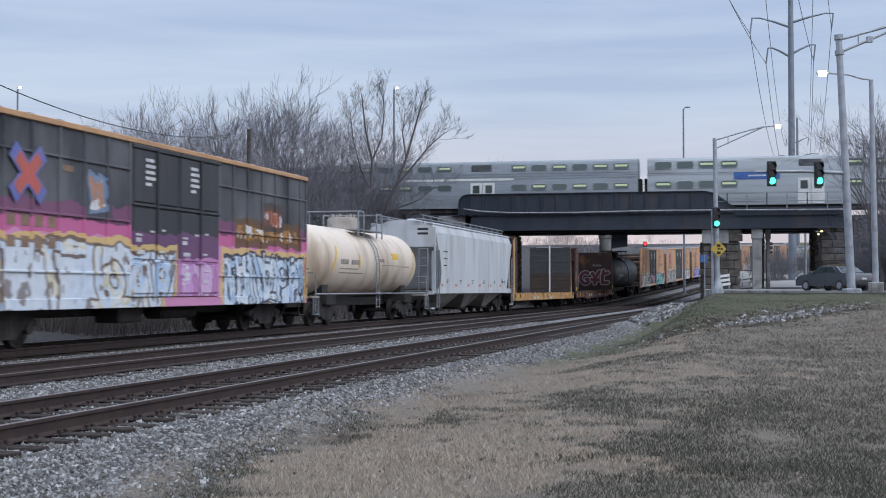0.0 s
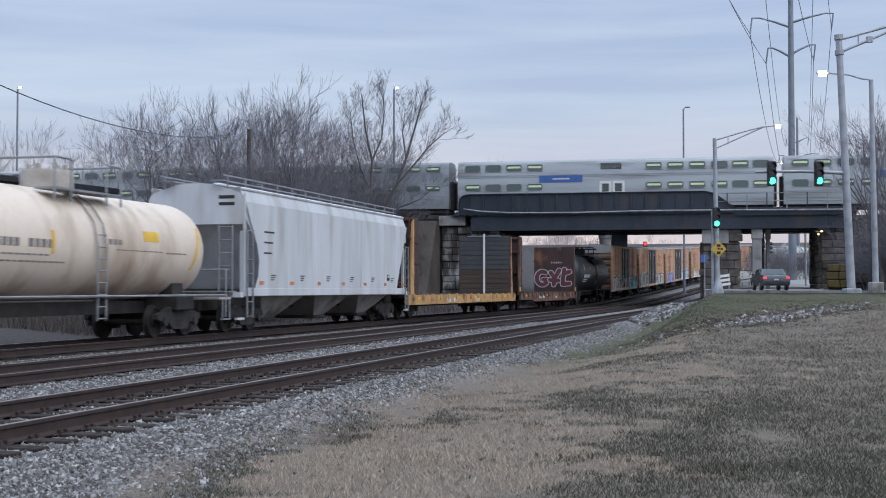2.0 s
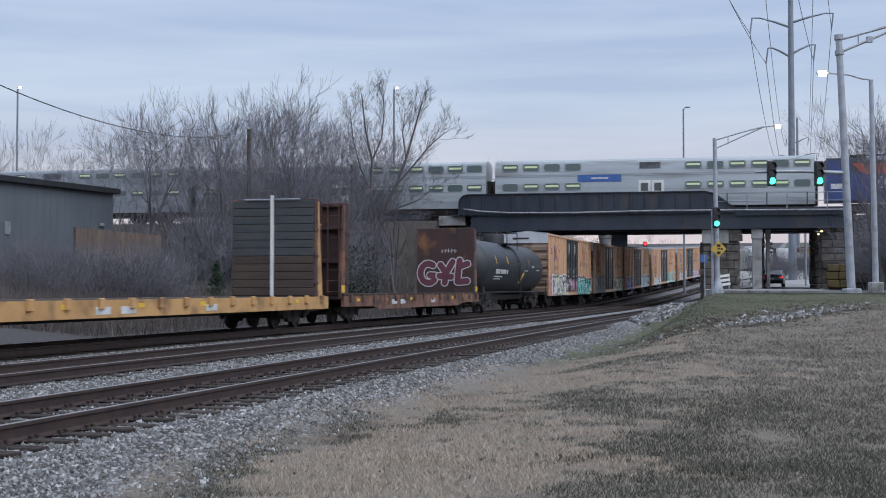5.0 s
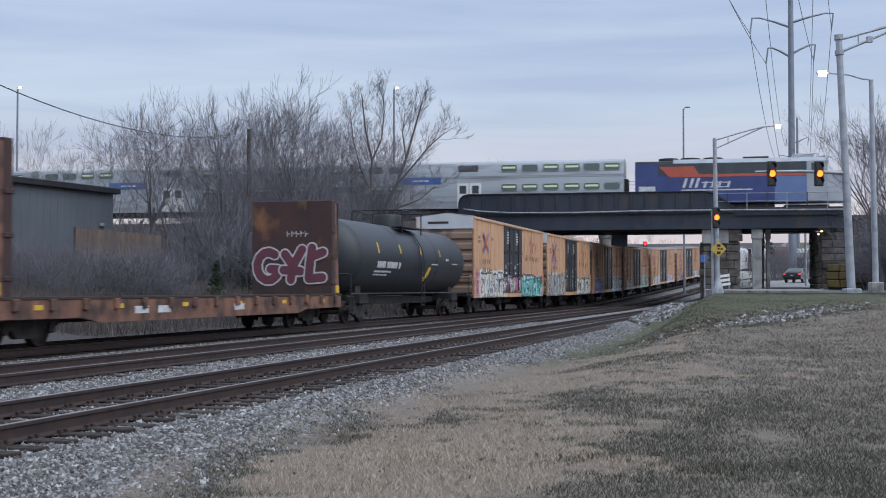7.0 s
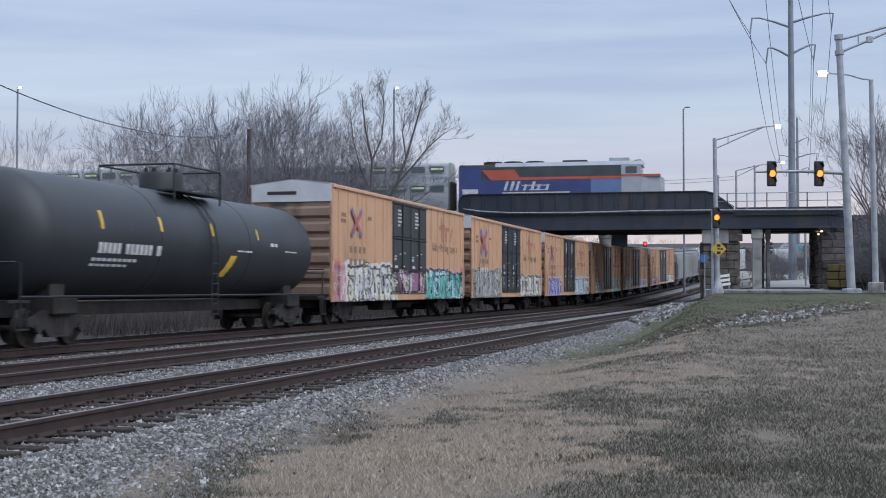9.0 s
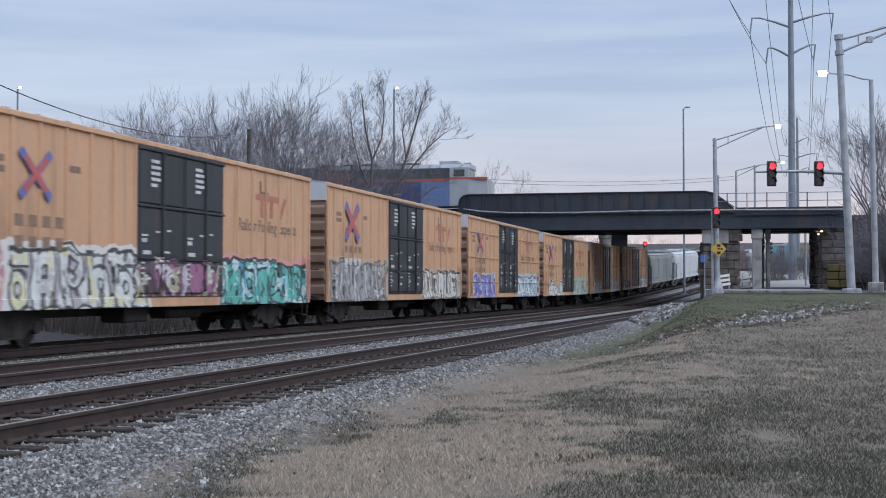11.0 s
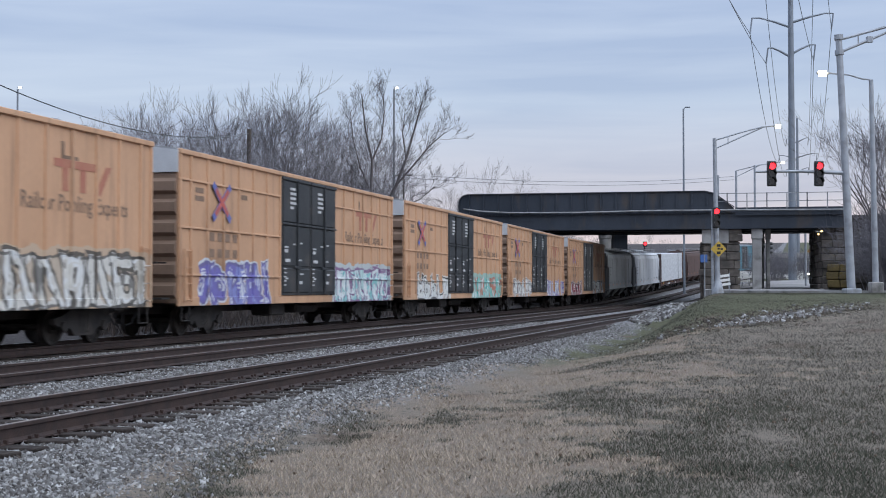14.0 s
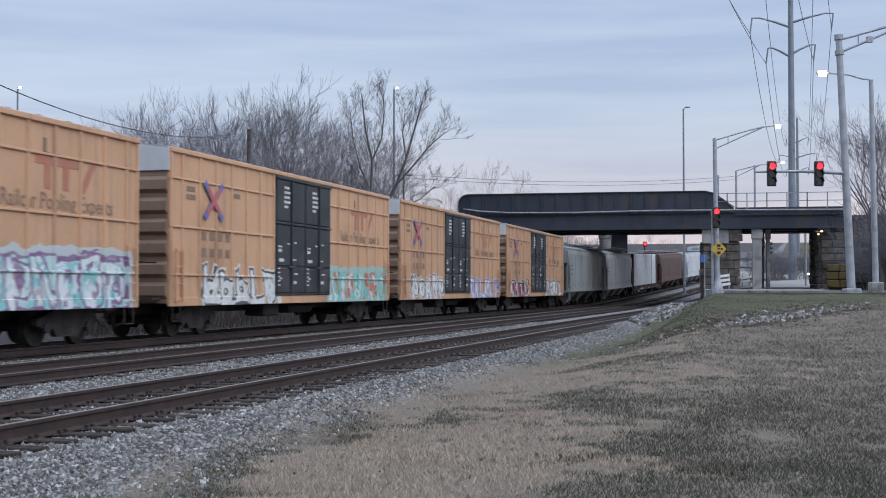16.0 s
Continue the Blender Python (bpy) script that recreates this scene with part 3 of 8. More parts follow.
def spray(name, base, base2, zones, rough=0.6, dirt=(0.10, 0.065, 0.045), grime=0.5, bands=()):
    """Car paint with rust streaks and sprayed strokes in zones (x0, x1, z0, z1, fills, line, pitch, back, rim)."""
    m = mat(name, base, base2, 0.7, rough, fine=18, bump=0.08, stretch=(1.0, 1.0, 0.35), c3=dirt, s3=0.55 + 0.2 * grime, cut3=(0.66 - 0.12 * grime, 0.85), grain=(0.86, 1.12))
    nt = m.node_tree
    N, L = nt.nodes.new, nt.links.new
    b = nt.nodes["Principled BSDF"]
    col = b.inputs["Base Color"].links[0].from_socket
    co, sep = N("ShaderNodeTexCoord"), N("ShaderNodeSeparateXYZ")
    L(co.outputs["Object"], sep.inputs[0])

    def op(kind, a, c=0.0, d=None):
        x = N("ShaderNodeMath")
        x.operation = kind
        for i, v in enumerate((a, c, d)):
            if v is None:
                continue
            if isinstance(v, (float, int)):
                x.inputs[i].default_value = v
            else:
                L(v, x.inputs[i])
        return x.outputs[0]

    def mix(fac, a, c, mode="MIX"):
        x = N("ShaderNodeMixRGB")
        x.blend_type = mode
        for i, v in ((0, fac), (1, a), (2, c)):
            if isinstance(v, tuple):
                x.inputs[i].default_value = (*v[:3], 1)
            elif isinstance(v, (float, int)):
                x.inputs[i].default_value = v
            else:
                L(v, x.inputs[i])
        return x.outputs[0]

    def noise_at(sc, detail, off, stretch=(1, 1, 1)):
        mp, n = N("ShaderNodeMapping"), N("ShaderNodeTexNoise")
        mp.inputs["Location"].default_value = (off, off * 0.7, off * 0.3)
        mp.inputs["Scale"].default_value = stretch
        L(co.outputs["Object"], mp.inputs[0])
        L(mp.outputs[0], n.inputs["Vector"])
        n.inputs["Scale"].default_value, n.inputs["Detail"].default_value = sc, detail
        return n.outputs["Fac"]

    near = op("LESS_THAN", sep.outputs["Y"], -1.0)
    # faint streaks of rust and soot that run down the side
    run = noise_at(2.4, 4, 8.0, (1.6, 1.6, 0.10))
    sm = N("ShaderNodeMapRange")
    sm.inputs["From Min"].default_value, sm.inputs["From Max"].default_value, sm.inputs["To Max"].default_value = 0.56, 0.78, 0.45
    L(run, sm.inputs["Value"])
    col = mix(sm.outputs[0], col, dirt)
    for z0, z1, bc in bands:
        wob = op("MULTIPLY_ADD", noise_at(1.5, 4, 3.0), 0.5, op("SUBTRACT", sep.outputs["Z"], 0.25))
        f = op("MULTIPLY", op("MULTIPLY", op("GREATER_THAN", wob, z0), op("LESS_THAN", wob, z1)), near)
        col = mix(op("MULTIPLY", f, 0.85), col, bc)
    for i, (x0, x1, z0, z1, fills, line, pitch, back, rim) in enumerate(zones):
        o = 3.7 * i + len(name)
        wx = op("MULTIPLY_ADD", noise_at(1.3, 2, o), 0.55, op("SUBTRACT", sep.outputs["X"], 0.275))
        wz = op("MULTIPLY_ADD", noise_at(1.5, 2, o + 9), 0.45, op("SUBTRACT", sep.outputs["Z"], 0.225))
        dx = op("SUBTRACT", (x1 - x0) / 2, op("ABSOLUTE", op("SUBTRACT", wx, (x0 + x1) / 2)))
        dz = op("SUBTRACT", (z1 - z0) / 2, op("ABSOLUTE", op("SUBTRACT", wz, (z0 + z1) / 2)))
        d = op("MINIMUM", dx, dz)
        zone = op("MULTIPLY", op("GREATER_THAN", dx, 0.0), near)
        gr = N("ShaderNodeGroup")
        gr.node_tree = STROKES
        H = z1 - z0
        L(op("MULTIPLY_ADD", sep.outputs["Z"], 0.14, wx), gr.inputs["X"])
        L(op("SUBTRACT", wz, z0), gr.inputs["Z"])
        gr.inputs["Height"].default_value, gr.inputs["Pitch"].default_value, gr.inputs["Seed"].default_value = H, pitch, o + x1
        dist, edge, pick = gr.outputs
        rp = N("ShaderNodeValToRGB")
        rp.color_ramp.interpolation = "CONSTANT"
        el = rp.color_ramp.elements
        while len(el) < len(fills):
            el.new(0.5)
        for j, c in enumerate(fills):
            el[j].position, el[j].color = j / len(fills), (*c, 1)
        L(op("FRACT", op("MULTIPLY_ADD", noise_at(1.7, 2, o + 20), 1.6, op("MULTIPLY", pick, 0.6))), rp.inputs[0])
        wide = 0.105 * min(1.25, pitch)
        fade = op("MULTIPLY_ADD", noise_at(5.0, 4, o + 70), 0.5, 0.72)
        solid_fade = op("GREATER_THAN", noise_at(3.0, 5, o + 44), 0.36)
        if back:
            col = mix(op("MULTIPLY", op("MULTIPLY", op("GREATER_THAN", d, -0.17), near), 0.9), col, rim)
            bk = mix(op("GREATER_THAN", noise_at(1.1, 3, o + 31), 0.5), back, fills[0])
            col = mix(op("MULTIPLY", op("MULTIPLY", op("GREATER_THAN", d, 0.0), near), 0.93), col, mix(1.0, bk, fade, "MULTIPLY"))
        elif rim:
            col = mix(op("MULTIPLY", op("MULTIPLY", op("LESS_THAN", dist, wide + 0.13), zone), 0.8), col, rim)
        ink = op("MULTIPLY", op("LESS_THAN", dist, wide + 0.075), zone)
        col = mix(op("MULTIPLY", ink, 0.9), col, line)
        body = op("MULTIPLY", op("MULTIPLY", op("LESS_THAN", dist, wide), zone), op("GREATER_THAN", edge, 0.03))
        col = mix(op("MULTIPLY", body, op("MULTIPLY_ADD", solid_fade, 0.25, 0.7)), col, mix(1.0, rp.outputs[0], fade, "MULTIPLY"))
        if back:
            cut = op("MULTIPLY", op("MULTIPLY", op("GREATER_THAN", noise_at(2.6, 2, o + 81, (1, 1, 0.55)), 0.60), op("GREATER_THAN", d, 0.0)), near)
            col = mix(op("MULTIPLY", cut, 0.75), col, line)
            edge_line = op("MULTIPLY", op("LESS_THAN", op("ABSOLUTE", op("SUBTRACT", d, 0.02)), 0.035), zone)
            col = mix(op("MULTIPLY", edge_line, 0.8), col, line)
        shine = op("MULTIPLY", op("MULTIPLY", op("LESS_THAN", op("ABSOLUTE", op("SUBTRACT", dist, wide * 0.45)), 0.036), zone), op("GREATER_THAN", noise_at(1.9, 2, o + 50), 0.53))
        col = mix(op("MULTIPLY", shine, 0.8), col, (0.66, 0.67, 0.68))
    L(col, b.inputs["Base Color"])
    return m


def lettering(name, body, width, mt, parent, x, y, z):
    """Plain lettering on the side that faces the camera, starting at x."""
    cu = bpy.data.curves.new(name, "FONT")
    cu.body, cu.size, cu.extrude, cu.resolution_u, cu.offset = body, 1.0, 0.002, 2, 0.012
    tmp = bpy.data.objects.new(name, cu)
    me = bpy.data.meshes.new_from_object(tmp)
    bpy.data.objects.remove(tmp)
    me.materials.clear()
    me.materials.append(mt)
    k = width / max(q.co.x for q in me.vertices)
    return part(name, me, None, parent, at=Matrix(((k, 0, 0, x), (0, 0, -1, y), (0, k * 1.05, 0, z), (0, 0, 0, 1))))


M_TAN2 = mat("tan_car_end", (0.25, 0.165, 0.12), (0.18, 0.118, 0.085), 0.9, 0.7, c3=(0.06, 0.045, 0.036), s3=0.8, stretch=(1, 1, 0.3))
M_ROOF = mat("galvanised_roof", (0.36, 0.37, 0.39), (0.26, 0.26, 0.27), 1.2, 0.55, 0.3)
M_CAP = mat("pale_end_panel", (0.52, 0.53, 0.55), (0.42, 0.42, 0.44), 1.2, 0.6)
M_DOOR = mat("black_plug_door", (0.022, 0.024, 0.027), (0.04, 0.042, 0.045), 1.0, 0.5, fine=25, c3=(0.07, 0.06, 0.055), s3=0.9)
M_WHITE = mat("white_stencil", (0.62, 0.62, 0.62), (0.42, 0.42, 0.42), 5, 0.7)
M_STAINW = mat("faded_stencil", (0.26, 0.17, 0.12), (0.19, 0.12, 0.08), 5, 0.7)
M_FADED = mat("faded_grey_stencil", (0.15, 0.135, 0.125), (0.24, 0.21, 0.19), 4, 0.7)
M_RED = mat("faded_red", (0.50, 0.11, 0.09), (0.40, 0.11, 0.09), 3, 0.7)
M_REDF = mat("washed_out_red", (0.40, 0.15, 0.10), (0.42, 0.19, 0.12), 2, 0.7)
M_BLUE = mat("faded_blue", (0.12, 0.14, 0.38), (0.15, 0.16, 0.34), 3, 0.7)
M_YELLOW = mat("reflector_yellow", (0.72, 0.45, 0.04), (0.6, 0.36, 0.04), 6, 0.5)


def boxcar(label, paint, wheels, grid=False, door=None, top=None, roof=None, mark=True, doors=(-2.5, 5.06), end=None, bold=0.07):
    """A high-cube boxcar: side sheets with posts, two plug doors a side, ribbed ends, roof, ladders, trucks."""
    door, end = door or M_DOOR, end or M_TAN2
    c = thing("boxcar", label, "boxcar", "boxcars of the freight train")
    H, Z0, Z1, W = 9.55, 0.82, 4.93, 1.50
    d0, d1 = doors[0], doors[0] + doors[1]
    for sg, nm in ((-1, "side_wall"), (1, "side_wall")):
        sh = Shape()
        for a, b in ((-H, d0), (d1, H)):
            wall = part(nm, Shape().box(a, b, min(sg * W, sg * (W - 0.07)), max(sg * W, sg * (W - 0.07)), Z0 + 0.2, Z1), paint, c)
        part("side_sill", Shape().box(-H, H, min(sg * (W - 0.05), sg * (W + 0.03)), max(sg * (W - 0.05), sg * (W + 0.03)), Z0 + 0.02, Z0 + 0.26, bev=0.01), paint, c)
        part("door_recess", Shape().box(d0, d1, min(sg * (W - 0.12), sg * (W - 0.2)), max(sg * (W - 0.12), sg * (W - 0.2)), Z0 + 0.2, Z1), paint, c)
        xs = [d0 - (d0 + H - 0.7) * i / 6 for i in range(7)] + [d1 + (H - d1 - 0.6) * i / 6 for i in range(7)] + [-H, H]
        pm = Shape().box(-0.055, 0.055, -0.05, 0.05, Z0 + 0.22, Z1 - 0.05, bev=0.015)
        for x in xs:
            x = max(-H + 0.07, min(H - 0.07, x))
            q = Shape().box(x - 0.045, x + 0.045, sg * W - 0.05, sg * W + 0.05, Z0 + 0.22, Z1 - 0.05, bev=0.02)
            if sg < 0 or abs(x) > H - 0.2:
                part("post", q, paint, wall)
        if grid and sg < 0:
            for z in (1.67, 2.93, 4.2):
                for a, b in ((-H, d0), (d1, H)):
                    part("girt", Shape().box(a, b, -W - 0.045, -W, z - 0.03, z + 0.03, bev=0.012), paint, wall)
        # doors: framed panels with locking bars
        for k in (0, 1):
            a, b = d0 + k * doors[1] / 2 + 0.02, d0 + (k + 1) * doors[1] / 2 - 0.02
            sh = Shape()
            y0, y1 = sg * W - 0.06, sg * W + 0.06
            sh.box(a, b, y0, y1, Z0 + 0.28, Z1 - 0.12, bev=0.01)
            mid = (a + b) / 2
            dr = part("door", sh, door, c, "dark plug door")
            if sg < 0:
                for lo, hi in ((a + 0.08, mid - 0.08), (mid + 0.08, b - 0.08)):
                    for za, zb in ((Z0 + 0.36, 1.95), (2.02, 3.3), (3.42, 4.72)):
                        part("door_panel", Shape().box(lo, hi, -W - 0.10, -W - 0.05, za, zb, bev=0.035), door, dr)
                part("top_rail", Shape().box(a, b, -W - 0.12, -W - 0.05, 4.74, 4.84, bev=0.015), door, dr)
                part("mid_rail", Shape().box(a, b, -W - 0.12, -W - 0.05, 3.33, 3.39, bev=0.01), door, dr)
                part("lock_rod", Shape().tube([(mid, -W - 0.13, Z0 + 0.3), (mid, -W - 0.13, Z1 - 0.15)], 0.03, 6), door, dr)
                part("handle", Shape().box(mid - 0.3, mid + 0.3, -W - 0.16, -W - 0.12, 1.95, 2.02, bev=0.01), door, dr)
                for r in range(5):
                    w = (0.42, 0.5, 0.46, 0.5, 0.3)[r]
                    part("stencil", Shape().box(mid - 0.62, mid - 0.62 + w, -W - 0.112, -W - 0.103, 4.45 - r * 0.15, 4.53 - r * 0.15), M_WHITE, dr)
                for r, (sx, sw, sz) in enumerate(((0.15, 0.3, 2.6), (0.15, 0.25, 2.45), (0.9, 0.2, 2.7), (1.3, 0.35, 2.2), (0.2, 0.4, 2.15), (1.5, 0.3, 1.75), (0.25, 0.2, 1.6), (1.45, 0.25, 1.45), (1.5, 0.2, 2.75))):
                    part("stencil", Shape().box(a + sx, a + sx + sw, -W - 0.112, -W - 0.103, sz, sz + 0.05 + 0.05 * (r % 3 == 1)), M_WHITE, dr)
                for r in range(5):
                    part("stencil", Shape().box(a + 0.12, a + 0.3, -W - 0.112, -W - 0.103, 1.4 + 0.13 * r, 1.44 + 0.13 * r), M_WHITE, dr)
    # top chord and roof
    sh = Shape()
    for sg in (-1, 1):
        sh.box(-H, H, min(sg * (W - 0.04), sg * (W + 0.07)), max(sg * (W - 0.04), sg * (W + 0.07)), Z1 - 0.07, Z1 + 0.06, bev=0.015)
    part("top_chord", sh, top or paint, c)
    rf = Shape().prism([(-W, Z1 + 0.02), (-W + 0.1, Z1 + 0.08), (0, Z1 + 0.24), (W - 0.1, Z1 + 0.08), (W, Z1 + 0.02)], -H, H, "x")
    for i in range(16):
        x = -H + 0.6 + i * (2 * H - 1.2) / 15
        rf.prism([(-W, Z1 + 0.05), (-W + 0.1, Z1 + 0.12), (0, Z1 + 0.28), (W - 0.1, Z1 + 0.12), (W, Z1 + 0.05)], x - 0.05, x + 0.05, "x")
    part("roof", rf, roof or M_ROOF, c)
    # ends: dark ribbed sheet below a pale top panel
    for sg in (-1, 1):
        x0, x1 = sorted((sg * H, sg * (H - 0.08)))
        ew = part("end_wall", Shape().box(x0, x1, -W + 0.01, W - 0.01, Z0 + 0.1, 4.35), end, c, "dark corrugated end")
        for i in range(6):
            z = 1.25 + i * 0.55
            e = Shape().prism([(z - 0.22, 0.0), (z - 0.12, 0.11), (z + 0.12, 0.11), (z + 0.22, 0.0)], -W + 0.06, W - 0.06, "x")
            e.v = [(sg * (H + q[2] - 0.005), q[0], q[1]) for q in e.v]
            part("corrugation", e, end, ew)
        part("end_cap", Shape().prism([(-W + 0.01, 4.37), (-W + 0.01, Z1 + 0.02), (0, Z1 + 0.22), (W - 0.01, Z1 + 0.02), (W - 0.01, 4.37)], sg * (H - 0.08), sg * (H + 0.05), "x"), M_CAP, ew, "pale galvanised upper end panel")
        if sg < 0:
            part("stencil", Shape().box(-H - 0.06, -H - 0.05, -0.2, 0.9, 4.62, 4.74), M_UNDER, ew)
        part("crossover_platform", Shape().box(sg * (H + 0.3) - 0.22, sg * (H + 0.3) + 0.22, -1.3, 1.3, 1.02, 1.07).box(sg * (H + 0.5) - 0.02, sg * (H + 0.5) + 0.02, -1.4, 1.4, 1.95, 1.99), M_UNDER, c)
        build_ladder(c, sg * (H - 0.42), -W - 0.09, 1.0, 2.3, paint)
        part("step", Shape().tube([(sg * (H - 0.65), -W, Z0), (sg * (H - 0.65), -W, 0.45), (sg * (H - 0.2), -W, 0.45), (sg * (H - 0.2), -W, Z0)], 0.02, 5), M_UNDER, c)
    if mark:
        # crossed emblem and number bars
        reach = 0.98 if bold == 0.17 else 0.76
        thick = max(bold, 0.10)
        for ang, mt, wd, ln, up in ((50, M_BLUE, thick, reach, 0.0), (-50, M_BLUE, thick, reach, 0.002), (50, M_RED, thick * 0.72, reach * 0.74, 0.006), (-50, M_RED, thick * 0.72, reach * 0.70, 0.008)):
            part("emblem_bar", Shape().box(-wd, wd, -W - 0.058 - up, -W - 0.05 - up, -ln, ln, m=Matrix.Translation((-6.95, 0.0, 3.72)) @ Matrix.Rotation(radians(ang), 4, "Y")), mt, c)
        for r, (x, w) in enumerate(((-8.3, 0.5), (-8.3, 0.55), (-5.3, 0.45))):
            part("stencil", Shape().box(x - w / 2, x + w / 2, -W - 0.01, -W - 0.004, 3.9 - 0.22 * (r % 2), 4.04 - 0.22 * (r % 2)), M_STAINW, c)
        for r in range(2):
            for k in range(4):
                x = -7.5 + 0.52 * k
                part("stencil", Shape().box(x - 0.15, x + 0.15, -W - 0.01, -W - 0.004, 2.62 - 0.45 * r, 2.86 - 0.45 * r), M_WHITE if r and bold == 0.17 else M_STAINW, c)
        if bold < 0.2:
            lettering("slogan", "Railcar Pooling Experts", 4.6, M_STAINW, c, 3.7, -W - 0.007, 3.02)
        if bold < 0.2:
            # faded emblem: a bar, two uprights and a slanted pair
            part("emblem_bar", Shape().box(5.0, 6.9, -W - 0.012, -W - 0.004, 3.98, 4.16), M_REDF, c)
            for x in (5.35, 6.1):
                part("emblem_bar", Shape().box(x, x + 0.24, -W - 0.012, -W - 0.004, 3.46, 3.98), M_REDF, c)
            part("emblem_bar", Shape().prism([(6.75, 3.44), (7.0, 3.44), (7.5, 4.14), (7.25, 4.14)], -W - 0.014, -W - 0.004, "y"), M_REDF, c)
            part("emblem_bar", Shape().box(5.3, 5.42, -W - 0.012, -W - 0.004, 4.2, 4.55).box(5.3, 6.0, -W - 0.012, -W - 0.004, 4.17, 4.25), M_STAINW, c)
    part("underframe", Shape().box(-H, H, -0.35, 0.35, 0.62, 0.86).box(-H + 0.5, H - 0.5, -1.2, 1.2, 0.86, 1.0).box(-2.2, -1.0, -1.1, -0.4, 0.45, 0.85, bev=0.05).box(0.5, 2.6, -0.9, -0.3, 0.5, 0.8, bev=0.08), M_UNDER, c)
    build_coupler(c, H)
    for x in (-7.05, 7.05):
        build_truck(c, x, wheels)
    return c


def tank_car(label, shell, wheels, half, rad, trim, yellow, marks, cage, dome_tall):
    c = thing("tank_car", label, "tank car", "tank cars of the freight train")
    zc = 1.02 + rad
    prof = [(-half, 0.02)]
    for i in range(1, 8):
        a = i / 7 * math.pi / 2
        prof.append((-half + 0.75 * (1 - math.cos(a)), max(0.02, rad * math.sin(a))))
    prof += [(-0.4, rad), (0.4, rad)] + [(-x, r) for x, r in prof[::-1]]
    s = part("tank_shell", Shape().lathe(prof, 0, zc, 48), shell, c, smooth_angle=50)
    for x in () if trim is not M_BLACK else (-half * 0.33, half * 0.33):
        part("weld_band", Shape().lathe([(x - 0.03, rad + 0.002), (x - 0.03, rad + 0.008), (x + 0.03, rad + 0.008), (x + 0.03, rad + 0.002)], 0, zc, 48), shell, s, smooth_angle=40)
    # manway dome, platform and cage
    top = zc + rad
    d = part("dome", Shape().ring([[(r * math.cos(a), r * math.sin(a), z) for a in (2 * math.pi * j / 20 for j in range(20))] for r, z in ((0.62, top - 0.2), (0.62, top + dome_tall - 0.06), (0.58, top + dome_tall), (0.02, top + dome_tall + 0.04))]), trim, c, smooth_angle=35)
    for j in range(6):
        a = j * math.pi / 3
        part("valve", Shape().tube([(0.42 * math.cos(a), 0.42 * math.sin(a), top + dome_tall - 0.02), (0.42 * math.cos(a), 0.42 * math.sin(a), top + dome_tall + 0.14)], 0.06, 8), trim, d)
    pl = part("platform", Shape().box(-1.5, 1.5, -1.15, -0.62, top - 0.1, top - 0.05).box(-1.5, 1.5, 0.62, 1.15, top - 0.1, top - 0.05), cage, c)
    for y in (-1.12, 1.12):
        for x0, x1 in ((-1.5, -0.8), (0.8, 1.5)) if trim is not M_BLACK else ((-1.45, 1.45),):
            part("handrail", Shape().tube([(x0, y, top - 0.35), (x0, y, top + 0.55), (x0 + 0.07, y, top + 0.62), (x1 - 0.07, y, top + 0.62), (x1, y, top + 0.55), (x1, y, top - 0.35)], 0.028, 6), cage, pl)
    for x in (-1.45, 1.45):
        part("handrail", Shape().tube([(x, -1.12, top + 0.62), (x, 1.12, top + 0.62)], 0.028, 6), cage, pl)
    lad = Shape()
    for sg in (-1, 1):
        lad.tube([(0.15 + sg * 0.2, -rad * math.cos(a) - 0.08, zc + rad * math.sin(a)) for a in (1.2, 0.8, 0.4, 0.0)] + [(0.15 + sg * 0.2, -rad - 0.08, 0.55)], 0.022, 5)
    for i in range(8):
        lad.tube([(-0.05, -rad - 0.08, 0.6 + i * 0.28), (0.35, -rad - 0.08, 0.6 + i * 0.28)], 0.016, 5)
    part("ladder", lad, cage, c)
    # marks on the side, following the curve
    def wrapped(x0, x1, a0, a1, mt, name, up=0.006):
        r = rad + up
        rings = []
        for k in range(5):
            a = a0 + (a1 - a0) * k / 4
            if a1 - a0 > 0.43 and name == "yellow_mark":
                x0, x1 = x0 + 0.12, x1 + 0.12
            rings.append([(x0, -r * math.cos(a), zc + r * math.sin(a)), (x1, -r * math.cos(a), zc + r * math.sin(a)), (x1, -(r - 0.01) * math.cos(a), zc + (r - 0.01) * math.sin(a)), (x0, -(r - 0.01) * math.cos(a), zc + (r - 0.01) * math.sin(a))])
        part(name, Shape().ring(rings), mt, s)
    for x0, x1, a0, a1 in marks:
        n = max(1, round((x1 - x0) / 0.24))
        for k in range(n):
            u = x0 + (x1 - x0) * k / n
            wrapped(u, u + (x1 - x0) / n * 0.72, a0, a1, M_WHITE if trim is M_BLACK else M_FADED, "stencil")
    for x0, x1, a0, a1 in yellow:
        wrapped(x0, x1, a0, a1, M_YELLOW, "yellow_mark", 0.009)
    # saddles, running board, rails
    end = half + 0.55
    for x in (-half + 1.6, half - 1.6):
        part("saddle", Shape().box(x - 0.5, x + 0.5, -1.25, 1.25, 0.72, 1.12, bev=0.03).box(x - 0.3, x + 0.3, -1.0, 1.0, 0.95, 1.45), M_UNDER, c)
    part("stub_sill", Shape().box(-end, end, -0.28, 0.28, 0.66, 0.98), M_UNDER, c)
